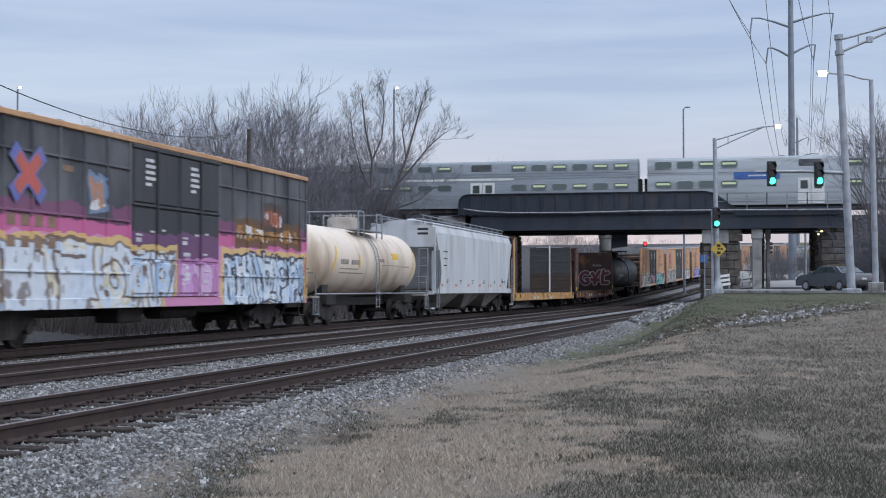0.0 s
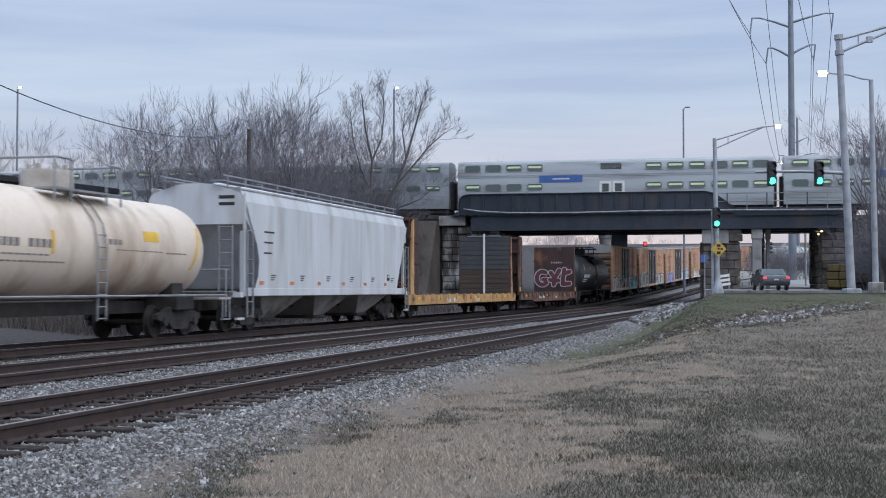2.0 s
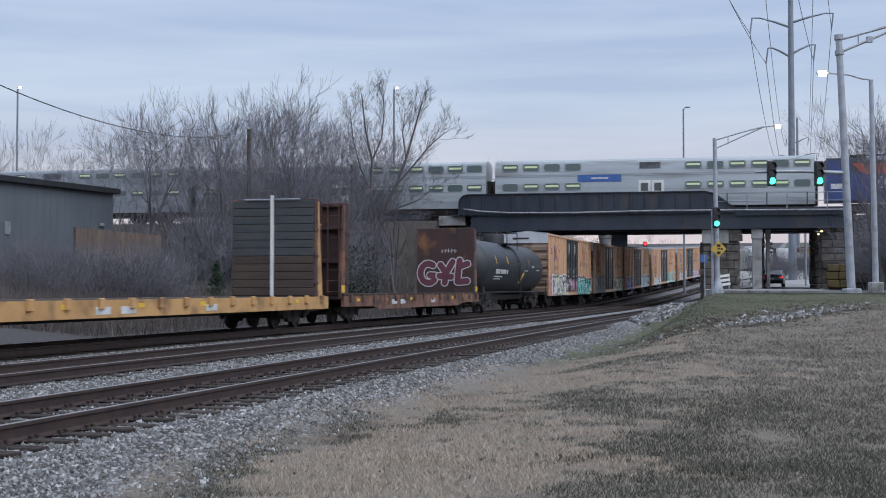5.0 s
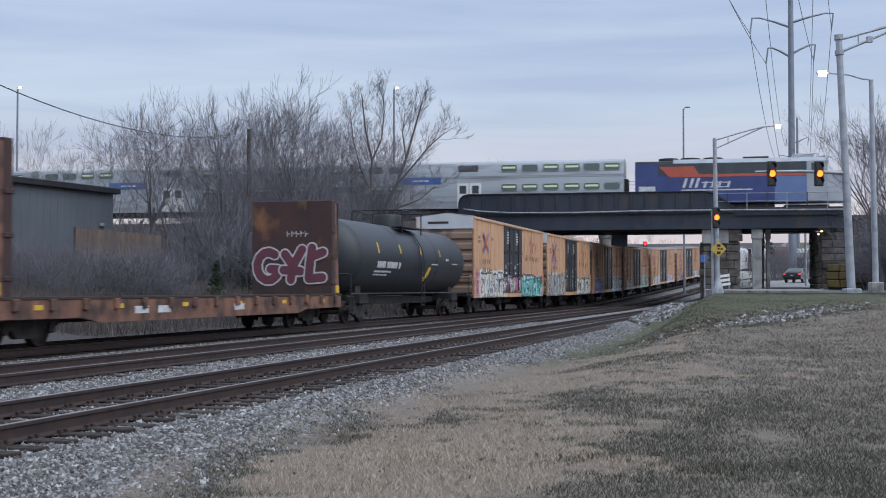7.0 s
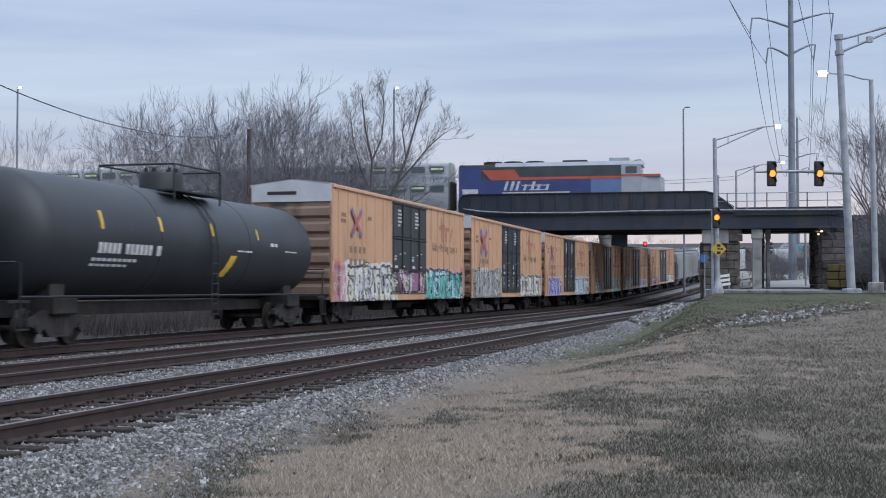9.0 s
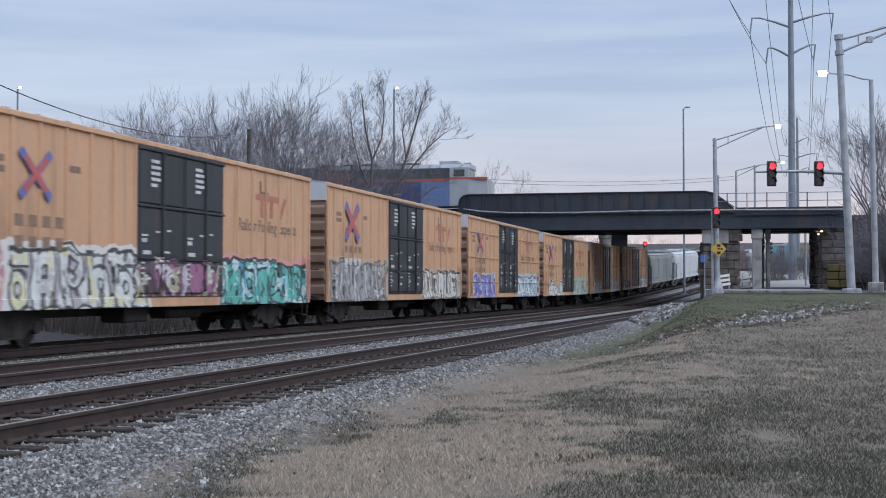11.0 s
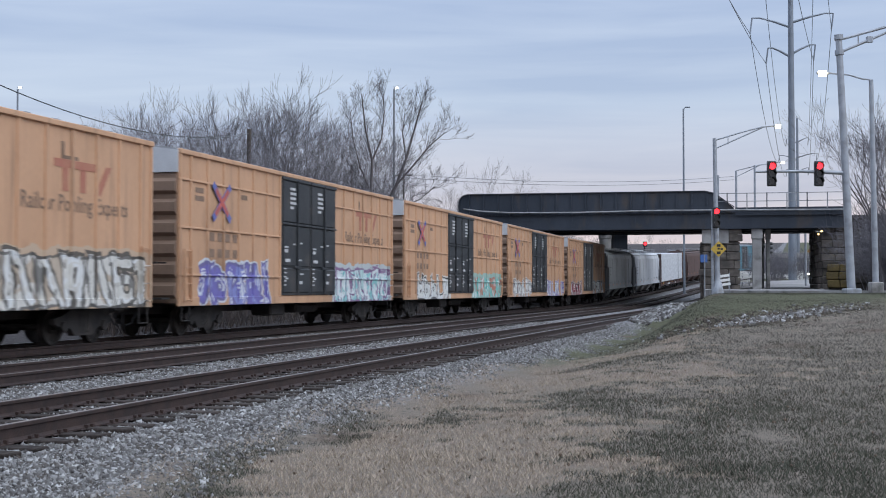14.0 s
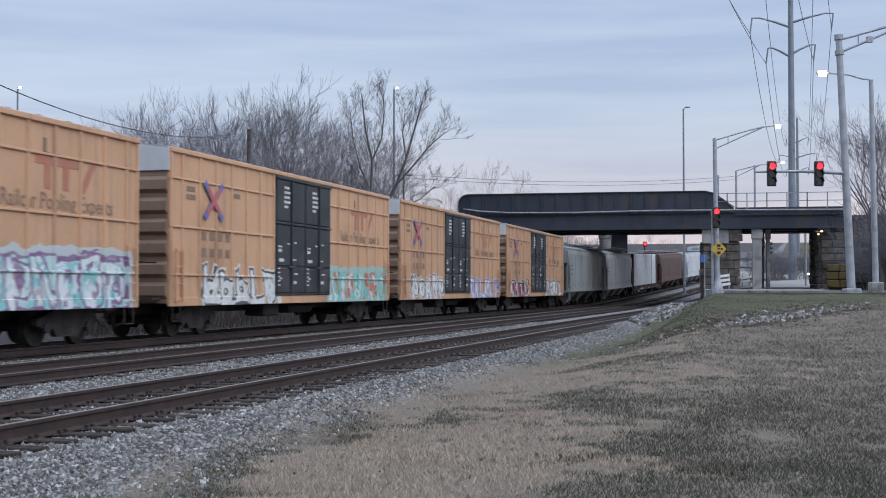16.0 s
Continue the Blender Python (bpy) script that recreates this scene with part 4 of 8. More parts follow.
    for sg in (-1, 1):
        part("end_platform", Shape().box(sg * end - 0.45, sg * end + 0.35, -1.45, 1.45, 1.0, 1.06), trim, c)
        rails = Shape()
        for y in (-1.45, 1.45):
            rails.tube([(sg * end, y, 0.5), (sg * end, y, 1.85)], 0.025, 6)
        rails.tube([(sg * (end + 0.2), -1.45, 1.85), (sg * (end + 0.2), 1.45, 1.85)], 0.025, 6)
        part("end_rail", rails, cage, c)
        part("step", Shape().box(sg * end - 0.25, sg * end + 0.25, -1.5, -1.4, 0.42, 0.46).box(sg * end - 0.25, sg * end - 0.22, -1.48, -1.44, 0.44, 1.0).box(sg * end + 0.22, sg * end + 0.25, -1.48, -1.44, 0.44, 1.0), cage, c)
    for y in (-1.42, 1.42):
        part("running_rail", Shape().tube([(-end, y, 1.12), (end, y, 1.12)], 0.03, 6), cage, c)
    build_coupler(c, end)
    for x in (-half + 1.6, half - 1.6):
        build_truck(c, x, wheels)
    return c


M_HOPW = mat("grey_white_hopper", (0.57, 0.58, 0.60), (0.48, 0.49, 0.51), 0.8, 0.55, stretch=(1.4, 1, 0.2), c3=(0.33, 0.31, 0.29), s3=1.1, cut3=(0.52, 0.82), fine=9, grain=(0.92, 1.06))
M_HOPG = mat("grey_hopper", (0.25, 0.26, 0.26), (0.19, 0.2, 0.2), 0.5, 0.55, stretch=(0.5, 1, 0.25), c3=(0.12, 0.11, 0.10), s3=0.7)
M_HOPB = mat("dusty_hopper_bay", (0.36, 0.34, 0.32), (0.22, 0.205, 0.19), 1.2, 0.7, c3=(0.10, 0.09, 0.085), s3=1.0)
M_ORANGE = mat("orange_reflector", (0.62, 0.20, 0.07), (0.5, 0.16, 0.06), 5, 0.5)


def hopper(label, body_mat, wheels, half=8.75, top=4.55):
    """A covered hopper: curved sides over sloped hopper bays, roof walkway, end ladders."""
    c = thing("covered_hopper", label, "hopper car", "covered hoppers of the freight train")
    def sect(k):
        w = 1.58
        pts = [(-w + 0.14, 1.28), (-w + 0.03, 1.5), (-w + 0.03, 2.4), (-w + 0.03, 3.4), (-w + 0.06, 3.95), (-w + 0.2, 4.3), (-w + 0.5, top - 0.02), (-0.6, top + 0.14), (0, top + 0.18)]
        return pts + [(-y, z) for y, z in pts[-2::-1]]
    cut = 2.3
    rings = []
    for x, inset in ((-half, 0), (half, 0)):
        row = []
        for y, z in sect(0):
            # ends slope in towards the bottom
            xx = x - math.copysign(max(0.0, min(1.0, (3.5 - z) / 2.2)) * cut, x)
            row.append((xx, y, z))
        rings.append(row)
    part("body", Shape().ring(rings), body_mat, c, smooth_angle=32)
    for sg in (-1, 1):
        sh = Shape()
        sh.box(-half, half, min(sg * 1.50, sg * 1.60), max(sg * 1.50, sg * 1.60), 1.08, 1.32, bev=0.015)
        part("side_sill", sh, body_mat, c)
        part("side_sheet", Shape().prism([(-half + 0.75, 1.3), (-half + 0.98, 1.65), (-half + 1.05, 2.1), (-half + 0.88, 2.6), (-half + 0.45, 3.2), (-half, 3.85), (half, 3.85), (half - 0.35, 3.2), (half - 0.72, 2.6), (half - 1.05, 2.0), (half - 1.25, 1.65), (half - 1.4, 1.3)], sg * 1.575, sg * 1.595, "y"), body_mat, c)
        sh = Shape().tube([(-half, sg * 1.42, 4.25), (half, sg * 1.42, 4.25)], 0.05, 6)
        part("roof_edge", sh, body_mat, c)
    # walkway
    wk = part("roof_walkway", Shape().box(-half - 0.3, half + 0.3, -1.02, -0.6, top + 0.2, top + 0.24).box(-half - 0.3, half + 0.3, 0.6, 1.02, top + 0.2, top + 0.24), M_STEEL, c)
    for sg in (-1, 1):
        sh = Shape().box(-half - 0.3, half + 0.3, sg * 1.02 - 0.015, sg * 1.02 + 0.015, top + 0.36, top + 0.40)
        for i in range(14):
            x = -half + i * 2 * half / 13
            sh.box(x - 0.03, x + 0.03, sg * 1.02 - 0.015, sg * 1.02 + 0.015, top + 0.0, top + 0.4)
        part("walkway_rail", sh, M_STEEL, wk)
    for i in range(3):
        x = -5 + i * 5
        part("roof_hatch", Shape().box(x - 1.6, x + 1.6, -0.28, 0.28, top + 0.17, top + 0.33, bev=0.05), body_mat, c)
    # hopper bays with dark slopes between
    for i in range(3):
        x = -4.7 + i * 4.7
        part("bay", Shape().ring([[(x - 2.25, -1.5, 1.3), (x + 2.25, -1.5, 1.3), (x + 2.25, 1.5, 1.3), (x - 2.25, 1.5, 1.3)], [(x - 0.45, -0.75, 0.35), (x + 0.45, -0.75, 0.35), (x + 0.45, 0.75, 0.35), (x - 0.45, 0.75, 0.35)]]), M_HOPB if body_mat is M_HOPW else body_mat, c, "grimy sloped hopper bay")
        part("outlet", Shape().box(x - 0.55, x + 0.55, -0.85, 0.85, 0.26, 0.38, bev=0.03), M_UNDER, c)
    for sg in (-1, 1):
        part("end_frame", Shape().box(min(sg * half, sg * (half + 0.25)), max(sg * half, sg * (half + 0.25)), -1.55, 1.55, 1.05, 1.2).box(sg * (half - 0.1) - 0.06, sg * (half - 0.1) + 0.06, -1.5, -1.4, 1.2, 3.0).box(sg * (half - 0.1) - 0.06, sg * (half - 0.1) + 0.06, 1.4, 1.5, 1.2, 3.0), body_mat, c)
        rim = [(-1.55, 3.2), (-1.55, 3.4), (-1.52, 3.95), (-1.38, 4.3 if top > 4.35 else top - 0.12), (-1.08, top - 0.02), (-0.6, top + 0.14), (0, top + 0.18)]
        ep = part("end_panel", Shape().prism(rim + [(-y, z) for y, z in rim[-2::-1]], sg * (half - 0.02), sg * (half + 0.02), "x"), body_mat, c, "flat upper end panel")
        if sg < 0:
            for z in (3.75, 3.95):
                part("stencil", Shape().box(-half - 0.026, -half - 0.02, -1.25, -0.75, z, z + 0.10), M_UNDER, ep)
        part("bolster", Shape().box(sg * (half - 1.3) - 0.4, sg * (half - 1.3) + 0.4, -1.2, 1.2, 0.75, 1.1, bev=0.04), M_UNDER, c)
        if sg < 0:
            part("corner_post", Shape().box(-half - 0.035, -half + 0.035, -1.60, -1.52, 1.1, 4.1, bev=0.01), body_mat, c)
        build_ladder(c, sg * (half - 0.2), -1.66, 0.5, 3.0, M_STEEL if body_mat is M_HOPW else body_mat)
        build_ladder(c, sg * (half + 0.3), -1.1, 1.2, 3.1, M_STEEL if body_mat is M_HOPW else body_mat, axis="y")
        part("step", Shape().box(sg * (half + 0.2) - 0.25, sg * (half + 0.2) + 0.25, -1.55, -1.47, 0.4, 0.46), body_mat, c)
        part("platform", Shape().box(sg * (half + 0.25) - 0.3, sg * (half + 0.25) + 0.3, -1.3, 1.3, 1.2, 1.24), M_STEEL, c)
    for i in range(7):
        x = -half + 1.2 + i * 2.5
        part("reflector", Shape().box(x - 0.16, x + 0.16, -1.604, -1.596, 1.42, 1.53), M_ORANGE, c)
        for r in range(3):
            part("stencil", Shape().box(x + 0.75, x + 1.15 - 0.08 * r, -1.604, -1.596, 1.70 - 0.07 * r, 1.73 - 0.07 * r), M_UNDER, c)
    part("placard", Shape().box(half - 2.75, half - 2.45, -1.606, -1.596, 1.62, 1.86), M_BLACK, c)
    part("placard_panel", Shape().box(half - 2.70, half - 2.50, -1.612, -1.604, 1.74, 1.83), M_WHITE, c)
    for x in (-half + 3.3, -half + 6.1, half - 6.0, half - 3.1):
        part("side_seam", Shape().box(x - 0.012, x + 0.012, -1.604, -1.594, 1.34, 3.84), body_mat, c)
    for r in range(3):
        part("stencil", Shape().box(-half + 1.4, -half + 2.2 - 0.1 * r, -1.604, -1.596, 3.0 - r * 0.32, 3.05 - r * 0.32), M_UNDER, c)
    part("centre_sill", Shape().box(-half - 0.4, half + 0.4, -0.3, 0.3, 0.66, 0.98), M_UNDER, c)
    build_coupler(c, half + 0.3)
    for x in (-half + 1.3, half - 1.3):
        build_truck(c, x, wheels)
    return c


M_DECKY = mat("faded_yellow_deck", (0.52, 0.30, 0.12), (0.42, 0.23, 0.09), 1.2, 0.7, c3=(0.10, 0.055, 0.035), s3=1.3, cut3=(0.5, 0.75))
M_RUST = mat("rusted_brown_steel", (0.060, 0.028, 0.024), (0.032, 0.019, 0.018), 1.2, 0.8, c3=(0.20, 0.09, 0.04), s3=1.1, cut3=(0.58, 0.72), stretch=(1, 1, 0.6))
M_DECKR = mat("rusty_orange_sill", (0.23, 0.105, 0.065), (0.12, 0.062, 0.045), 1.4, 0.8, c3=(0.05, 0.03, 0.025), s3=1.8, cut3=(0.45, 0.65))
M_DOORW = mat("pale_door", (0.70, 0.69, 0.66), (0.58, 0.57, 0.55), 2, 0.5)
M_LOAD = mat("dark_wrapped_lumber", (0.040, 0.042, 0.046), (0.056, 0.056, 0.058), 1.5, 0.7, stretch=(0.3, 1, 5), bump=0.4, fine=10)
M_PLANKB = mat("brown_bulkhead_plank", (0.070, 0.046, 0.034), (0.045, 0.032, 0.026), 1.5, 0.8, stretch=(1, 0.3, 5), bump=0.4, fine=10)
M_LUMBER = mat("white_lumber_wrap", (0.62, 0.63, 0.66), (0.45, 0.46, 0.48), 1.5, 0.5, stretch=(1, 1, 2))


def bulkhead_flat(label, deck, wheels, half=10.5, tall=4.4, frame_mat=None, load=None, post=None, load_from=1.0, strap_at=5.1, planks=False, inset=(0.0, 0.0)):
    """A flat car with high bulkheads at both ends, with or without a wrapped load."""
    c = thing("bulkhead_flatcar", label, "flatcar", "flatcars of the freight train")
    frame_mat = frame_mat or M_RUST
    part("deck", Shape().box(-half, half, -1.5, 1.5, 0.92, 1.04), M_TIE, c)
    for sg in (-1, 1):
        sh = Shape().prism([(-half, 1.06), (half, 1.06), (half, 0.66), (half - 3.4, 0.64), (half - 4.2, 0.52), (-half + 4.2, 0.52), (-half + 3.4, 0.64), (-half, 0.66)] if deck is M_DECKR else [(-half, 1.04), (half, 1.04), (half, 0.62), (-half, 0.62)], sg * 1.47, sg * 1.58, "y")
        sill = part("side_sill", sh, deck, c)
        if sg < 0:
            for i in range(15):
                x = -half + 0.7 + i * (2 * half - 1.4) / 14
                part("stake_pocket", Shape().box(x - 0.1, x + 0.1, -1.66, -1.57, 0.82, 1.08, bev=0.015), deck, sill)
            for i in range(6):
                x = -half + 1.6 + i * 3.5
                part("reflector", Shape().box(x - 0.17, x + 0.17, -1.59, -1.582, 0.84, 0.95), M_YELLOW, sill)
            for x in (-4.3, -3.1, 1.6):
                part("stencil", Shape().box(x - 0.35, x + 0.35, -1.59, -1.582, 0.70, 0.88), M_WHITE, sill)
    if deck is M_DECKR:
        part("deck_edge", Shape().box(-half, half, -1.60, -1.44, 1.06, 1.13, bev=0.01), M_TIE, c, "dark timber deck edge")
    for sg in (-1, 1):
        hb = half - inset[sg > 0]
        x0, x1 = sorted((sg * (hb - 0.42), sg * (hb - 0.75 - (0.25 if planks and sg < 0 else 0.0))))
        b = part("bulkhead", Shape().box(x0, x1, -1.5, 1.5, 1.04, tall, bev=0.02), frame_mat, c, "rusted steel bulkhead")
        for y in (-0.5, 0.5):
            part("stiffener", Shape().prism([(sg * (hb - 0.42), 0.94), (sg * (hb - 0.05), 0.94), (sg * (hb - 0.26), tall - 0.05), (sg * (hb - 0.42), tall - 0.05)], y - 0.1, y + 0.1, "y"), frame_mat, b)
        # tapered corner braces, broad at the foot
        for y in (-1.44, 1.44):
            br = part("corner_brace", Shape().prism([(sg * (hb - 0.43), 0.94), (sg * (hb + 0.10), 0.94), (sg * (hb - 0.03), 1.9), (sg * (hb - 0.27), tall - 0.08), (sg * (hb - 0.41), tall - 0.08)], y - 0.045, y + 0.045, "y"), post or deck, b, "tapered painted corner brace")
            for z in (1.9, 2.7, 3.5):
                part("weld_rib", Shape().box(sg * (hb - 0.25) - 0.15, sg * (hb - 0.25) + 0.13, y - 0.055, y + 0.055, z - 0.02, z + 0.02), post or deck, br)
            if deck is M_DECKR and y < 0:
                part("reflector", Shape().box(sg * (hb - 0.15) - 0.17, sg * (hb - 0.15) + 0.17, y - 0.065, y - 0.045, 1.16, 1.42, bev=0.01), M_YELLOW, br)
        for z in (1.5, 2.4, 3.3):
            part("edge_plate", Shape().box(min(x0, x1) - 0.015, max(x0, x1) + 0.015, -1.53, -1.47, z - 0.05, z + 0.05, bev=0.01), frame_mat, b)
        for z in (2.3, 3.5, tall - 0.08):
            part("cross_beam", Shape().box(min(sg * (hb - 0.42), sg * (hb - 0.22)), max(sg * (hb - 0.42), sg * (hb - 0.22)), -1.46, 1.46, z - 0.07, z + 0.07, bev=0.015), frame_mat, b)
        if planks:
            inner = hb - 0.75 - (0.25 if sg < 0 else 0.0)
            for j in range(12):
                z = 1.06 + j * (tall - 1.1) / 12
                part("plank", Shape().box(min(sg * inner, sg * (inner - 0.05)), max(sg * inner, sg * (inner - 0.05)), -1.46, 1.46, z + 0.008, z + (tall - 1.1) / 12 - 0.008, bev=0.01), M_PLANKB if j < 5 else M_LOAD, b)
            part("centre_bar", Shape().box(min(sg * (inner - 0.05), sg * (inner - 0.13)), max(sg * (inner - 0.05), sg * (inner - 0.13)), -0.05, 0.05, 1.06, tall + 0.12), M_DOORW, b, "pale upright bar")
            part("top_bar", Shape().tube([(sg * (inner - 0.09), -1.0, tall - 0.02), (sg * (inner - 0.09), 1.0, tall - 0.02)], 0.03, 6), M_STEEL, b)
        build_ladder(c, sg * (hb + 0.10), -1.2, 1.2, tall - 0.1, frame_mat, axis="y")
    if load:
        ld = part("load", Shape().box(load_from, half - 0.5, -1.42, 1.42, 1.06, tall - 0.02, bev=0.05), load, c, "dark wrapped stack of lumber")
        for j in range(5):
            z = 1.06 + (j + 1) * (tall - 1.06) / 6
            part("batten", Shape().box(load_from - 0.02, half - 0.48, -1.44, 1.44, z - 0.03, z + 0.03), load, ld)
        part("strap", Shape().box(strap_at - 0.06, strap_at + 0.06, -1.46, 1.46, 1.06, tall + 0.02), M_STEEL, ld, "pale strap")
    part("centre_sill", Shape().box(-half - 0.2, half + 0.2, -0.4, 0.4, 0.5, 0.93), M_UNDER, c)
    build_coupler(c, half)
    for x in (-half + 2.0, half - 2.0):
        build_truck(c, x, wheels)
    return c


# ---- the freight train, car by car ----
TAN, TAN_B = (0.575, 0.335, 0.20), (0.50, 0.29, 0.17)
WHT, GRY, BLK = (0.62, 0.62, 0.60), (0.26, 0.27, 0.28), (0.03, 0.03, 0.035)
TEAL, LBL, VIO, PNK, MAR = (0.10, 0.42, 0.42), (0.30, 0.42, 0.62), (0.16, 0.14, 0.40), (0.50, 0.13, 0.32), (0.22, 0.04, 0.06)
FREIGHT_SPEED = 10.66
FREIGHT = []          # car, place along the line at the start, wheelsets


def join_train(car, s, wheels):
    FREIGHT.append((car, s, wheels))


def build_freight():
    PALE, CREAM, UMBER, GOLD = (0.56, 0.63, 0.73), (0.66, 0.61, 0.47), (0.13, 0.08, 0.06), (0.62, 0.44, 0.17)
    P0 = spray("sprayed_black_car", (0.03, 0.032, 0.038), (0.15, 0.15, 0.16),
               [(-8.7, -0.9, 0.75, 2.35, [PALE, (0.66, 0.68, 0.72), (0.44, 0.57, 0.74), CREAM], UMBER, 2.1, (0.60, 0.65, 0.72), GOLD),
                (3.0, 9.3, 0.8, 2.3, [(0.52, 0.61, 0.72), (0.60, 0.66, 0.73), (0.40, 0.52, 0.68)], (0.035, 0.035, 0.055), 1.0, (0.54, 0.62, 0.72), GOLD),
                (3.9, 8.8, 2.72, 3.2, [(0.42, 0.22, 0.07), (0.36, 0.17, 0.06)], (0.14, 0.07, 0.03), 0.8, (0.30, 0.16, 0.06), (0.12, 0.07, 0.04)),
                (5.9, 7.4, 3.2, 3.75, [(0.40, 0.14, 0.08), (0.34, 0.12, 0.07)], (0.10, 0.05, 0.04), 1.2, (0.34, 0.13, 0.08), (0.06, 0.05, 0.05)),
                (-4.4, -3.5, 3.1, 3.9, [(0.24, 0.34, 0.48), (0.40, 0.20, 0.12)], (0.16, 0.22, 0.32), 1.0, (0.22, 0.31, 0.44), (0.06, 0.06, 0.07))],
               bands=[(0.7, 2.5, (0.66, 0.27, 0.47)), (2.5, 2.85, (0.58, 0.13, 0.30)), (2.85, 3.2, (0.20, 0.07, 0.14))], grime=0.1)
    w = []
    d0 = spray("sprayed_black_door", (0.03, 0.032, 0.037), (0.05, 0.05, 0.055), [(-2.8, -0.2, 0.8, 2.2, [PALE, CREAM, (0.44, 0.57, 0.74)], UMBER, 1.4, PALE, GOLD), (0.2, 2.4, 0.9, 1.9, [(0.56, 0.30, 0.56), (0.62, 0.40, 0.60)], (0.34, 0.14, 0.32), 1.2, None, None)], bands=[(0.7, 2.1, (0.54, 0.24, 0.46)), (2.1, 2.7, (0.16, 0.07, 0.15))], grime=0.1)
    M_TOPTAN = mat("tan_top_chord", (0.50, 0.29, 0.15), (0.40, 0.22, 0.12), 1.5, 0.7)
    join_train(boxcar("black and pink boxcar covered in spray-painted lettering", P0, w, grid=True, door=d0, top=M_TOPTAN, end=M_UNDER, bold=0.201), 31.25, w)
    M_CREAM = mat("cream_tank_paint", (0.70, 0.59, 0.49), (0.62, 0.51, 0.41), 0.8, 0.5, stretch=(1, 1, 0.3), c3=(0.26, 0.17, 0.10), s3=0.8, cut3=(0.52, 0.8), fine=14, grain=(0.88, 1.1))
    M_CREAMT = mat("dingy_cream_trim", (0.42, 0.38, 0.33), (0.25, 0.21, 0.18), 1.5, 0.6)
    w = []
    join_train(tank_car("cream tank car with rust streaks and yellow marks", M_CREAM, w, 6.45, 1.31, M_CREAMT, [(-5.0, -4.86, -0.3, 0.4), (-1.9, -1.78, -0.2, 0.2), (2.4, 3.2, 0.12, 0.32), (5.0, 5.12, -0.4, 0.5)], [(-4.0, -3.1, -0.10, 0.04), (-2.8, -1.8, -0.10, 0.04), (-4.0, -1.9, -0.24, -0.21), (-4.0, -1.2, -0.36, -0.33), (0.6, 1.3, 0.02, 0.12), (1.0, 3.4, -0.08, -0.06), (3.6, 4.8, -0.10, -0.07)], M_STEEL, 0.45), 48.85, w)
    w = []
    join_train(hopper("pale grey covered hopper with orange reflectors", M_HOPW, w, 8.35, 4.25), 65.25, w)
    w = []
    join_train(bulkhead_flat("empty faded yellow bulkhead flatcar with dark planked bulkheads", M_DECKY, w, 11.05, 4.35, post=M_DECKY, planks=True, inset=(0.75, 0.4)), 85.0, w)
    w = []
    flat = bulkhead_flat("rusty empty bulkhead flatcar with maroon graffiti on the bulkhead", M_DECKR, w, 10.5, 4.4)
    join_train(flat, 108.2, w)
    # lettering sprayed on its far bulkhead, facing down the empty deck
    M_MAR, M_OUT = mat("maroon_spray", (0.125, 0.030, 0.045), (0.09, 0.024, 0.036), 2, 0.6), mat("white_spray", (0.54, 0.52, 0.52), (0.42, 0.40, 0.41), 3, 0.6)
    letters = [[[(-0.88 + 0.42 * math.cos(a), -0.02 + 0.50 * math.sin(a)) for a in (math.radians(q) for q in range(55, 346, 29))], [(-0.50, -0.14), (-0.80, -0.12)]],
               [[(-0.24, 0.40), (0.06, -0.02), (0.40, 0.56)], [(0.06, -0.02), (-0.02, -0.50)], [(-0.30, -0.16), (0.34, -0.20)]],
               [[(0.78, 0.62), (0.70, 0.05), (0.66, -0.46), (1.16, -0.42)], [(0.84, 0.34), (1.18, 0.46)]]]
    for k, lines in enumerate(letters):
        for rad, dep, mt, nm in ((0.208, 0.006 + 0.016 * k, M_OUT, "sprayed_outline"), (0.155, 0.014 + 0.016 * k, M_MAR, "sprayed_letter")):
            sh, step = Shape(), 0
            for line in lines:
                for (xa, za), (xb, zb) in zip(line, line[1:]):
                    ang = math.atan2(zb - za, xb - xa)
                    cap = [(xb + rad * math.cos(ang + t), zb + rad * math.sin(ang + t)) for t in (math.pi * (g / 6 - 0.5) for g in range(7))]
                    cap += [(xa + rad * math.cos(ang + t), za + rad * math.sin(ang + t)) for t in (math.pi * (g / 6 + 0.5) for g in range(7))]
                    sh.prism(cap, -0.002, 0.002 + 0.0004 * step, "z")
                    step += 1
            # reads from the far side towards the camera's side
            part(nm, sh, mt, flat, at=Matrix(((0, 0, -1, 9.75 - dep), (-1, 0, 0, 0.0), (0, 1, 0, 2.12), (0, 0, 0, 1))))
    # a small tag above, in plain strokes
    for k in range(5):
        y = 0.10 - 0.17 * k
        part("sprayed_tag", Shape().box(9.73, 9.742, y - 0.05, y + 0.05, 3.22 + 0.03 * (k % 2), 3.25 + 0.03 * (k % 2)), M_OUT, flat)
        part("sprayed_tag", Shape().box(9.73, 9.742, y + 0.052, y + 0.075, 3.14, 3.34), M_OUT, flat)
    w = []
    M_TANKB = mat("satin_black_tank", (0.017, 0.020, 0.024), (0.026, 0.029, 0.034), 0.7, 0.48, stretch=(1, 1, 0.3), c3=(0.03, 0.03, 0.032), s3=0.6, cut3=(0.6, 0.9), fine=12, grain=(0.9, 1.1))
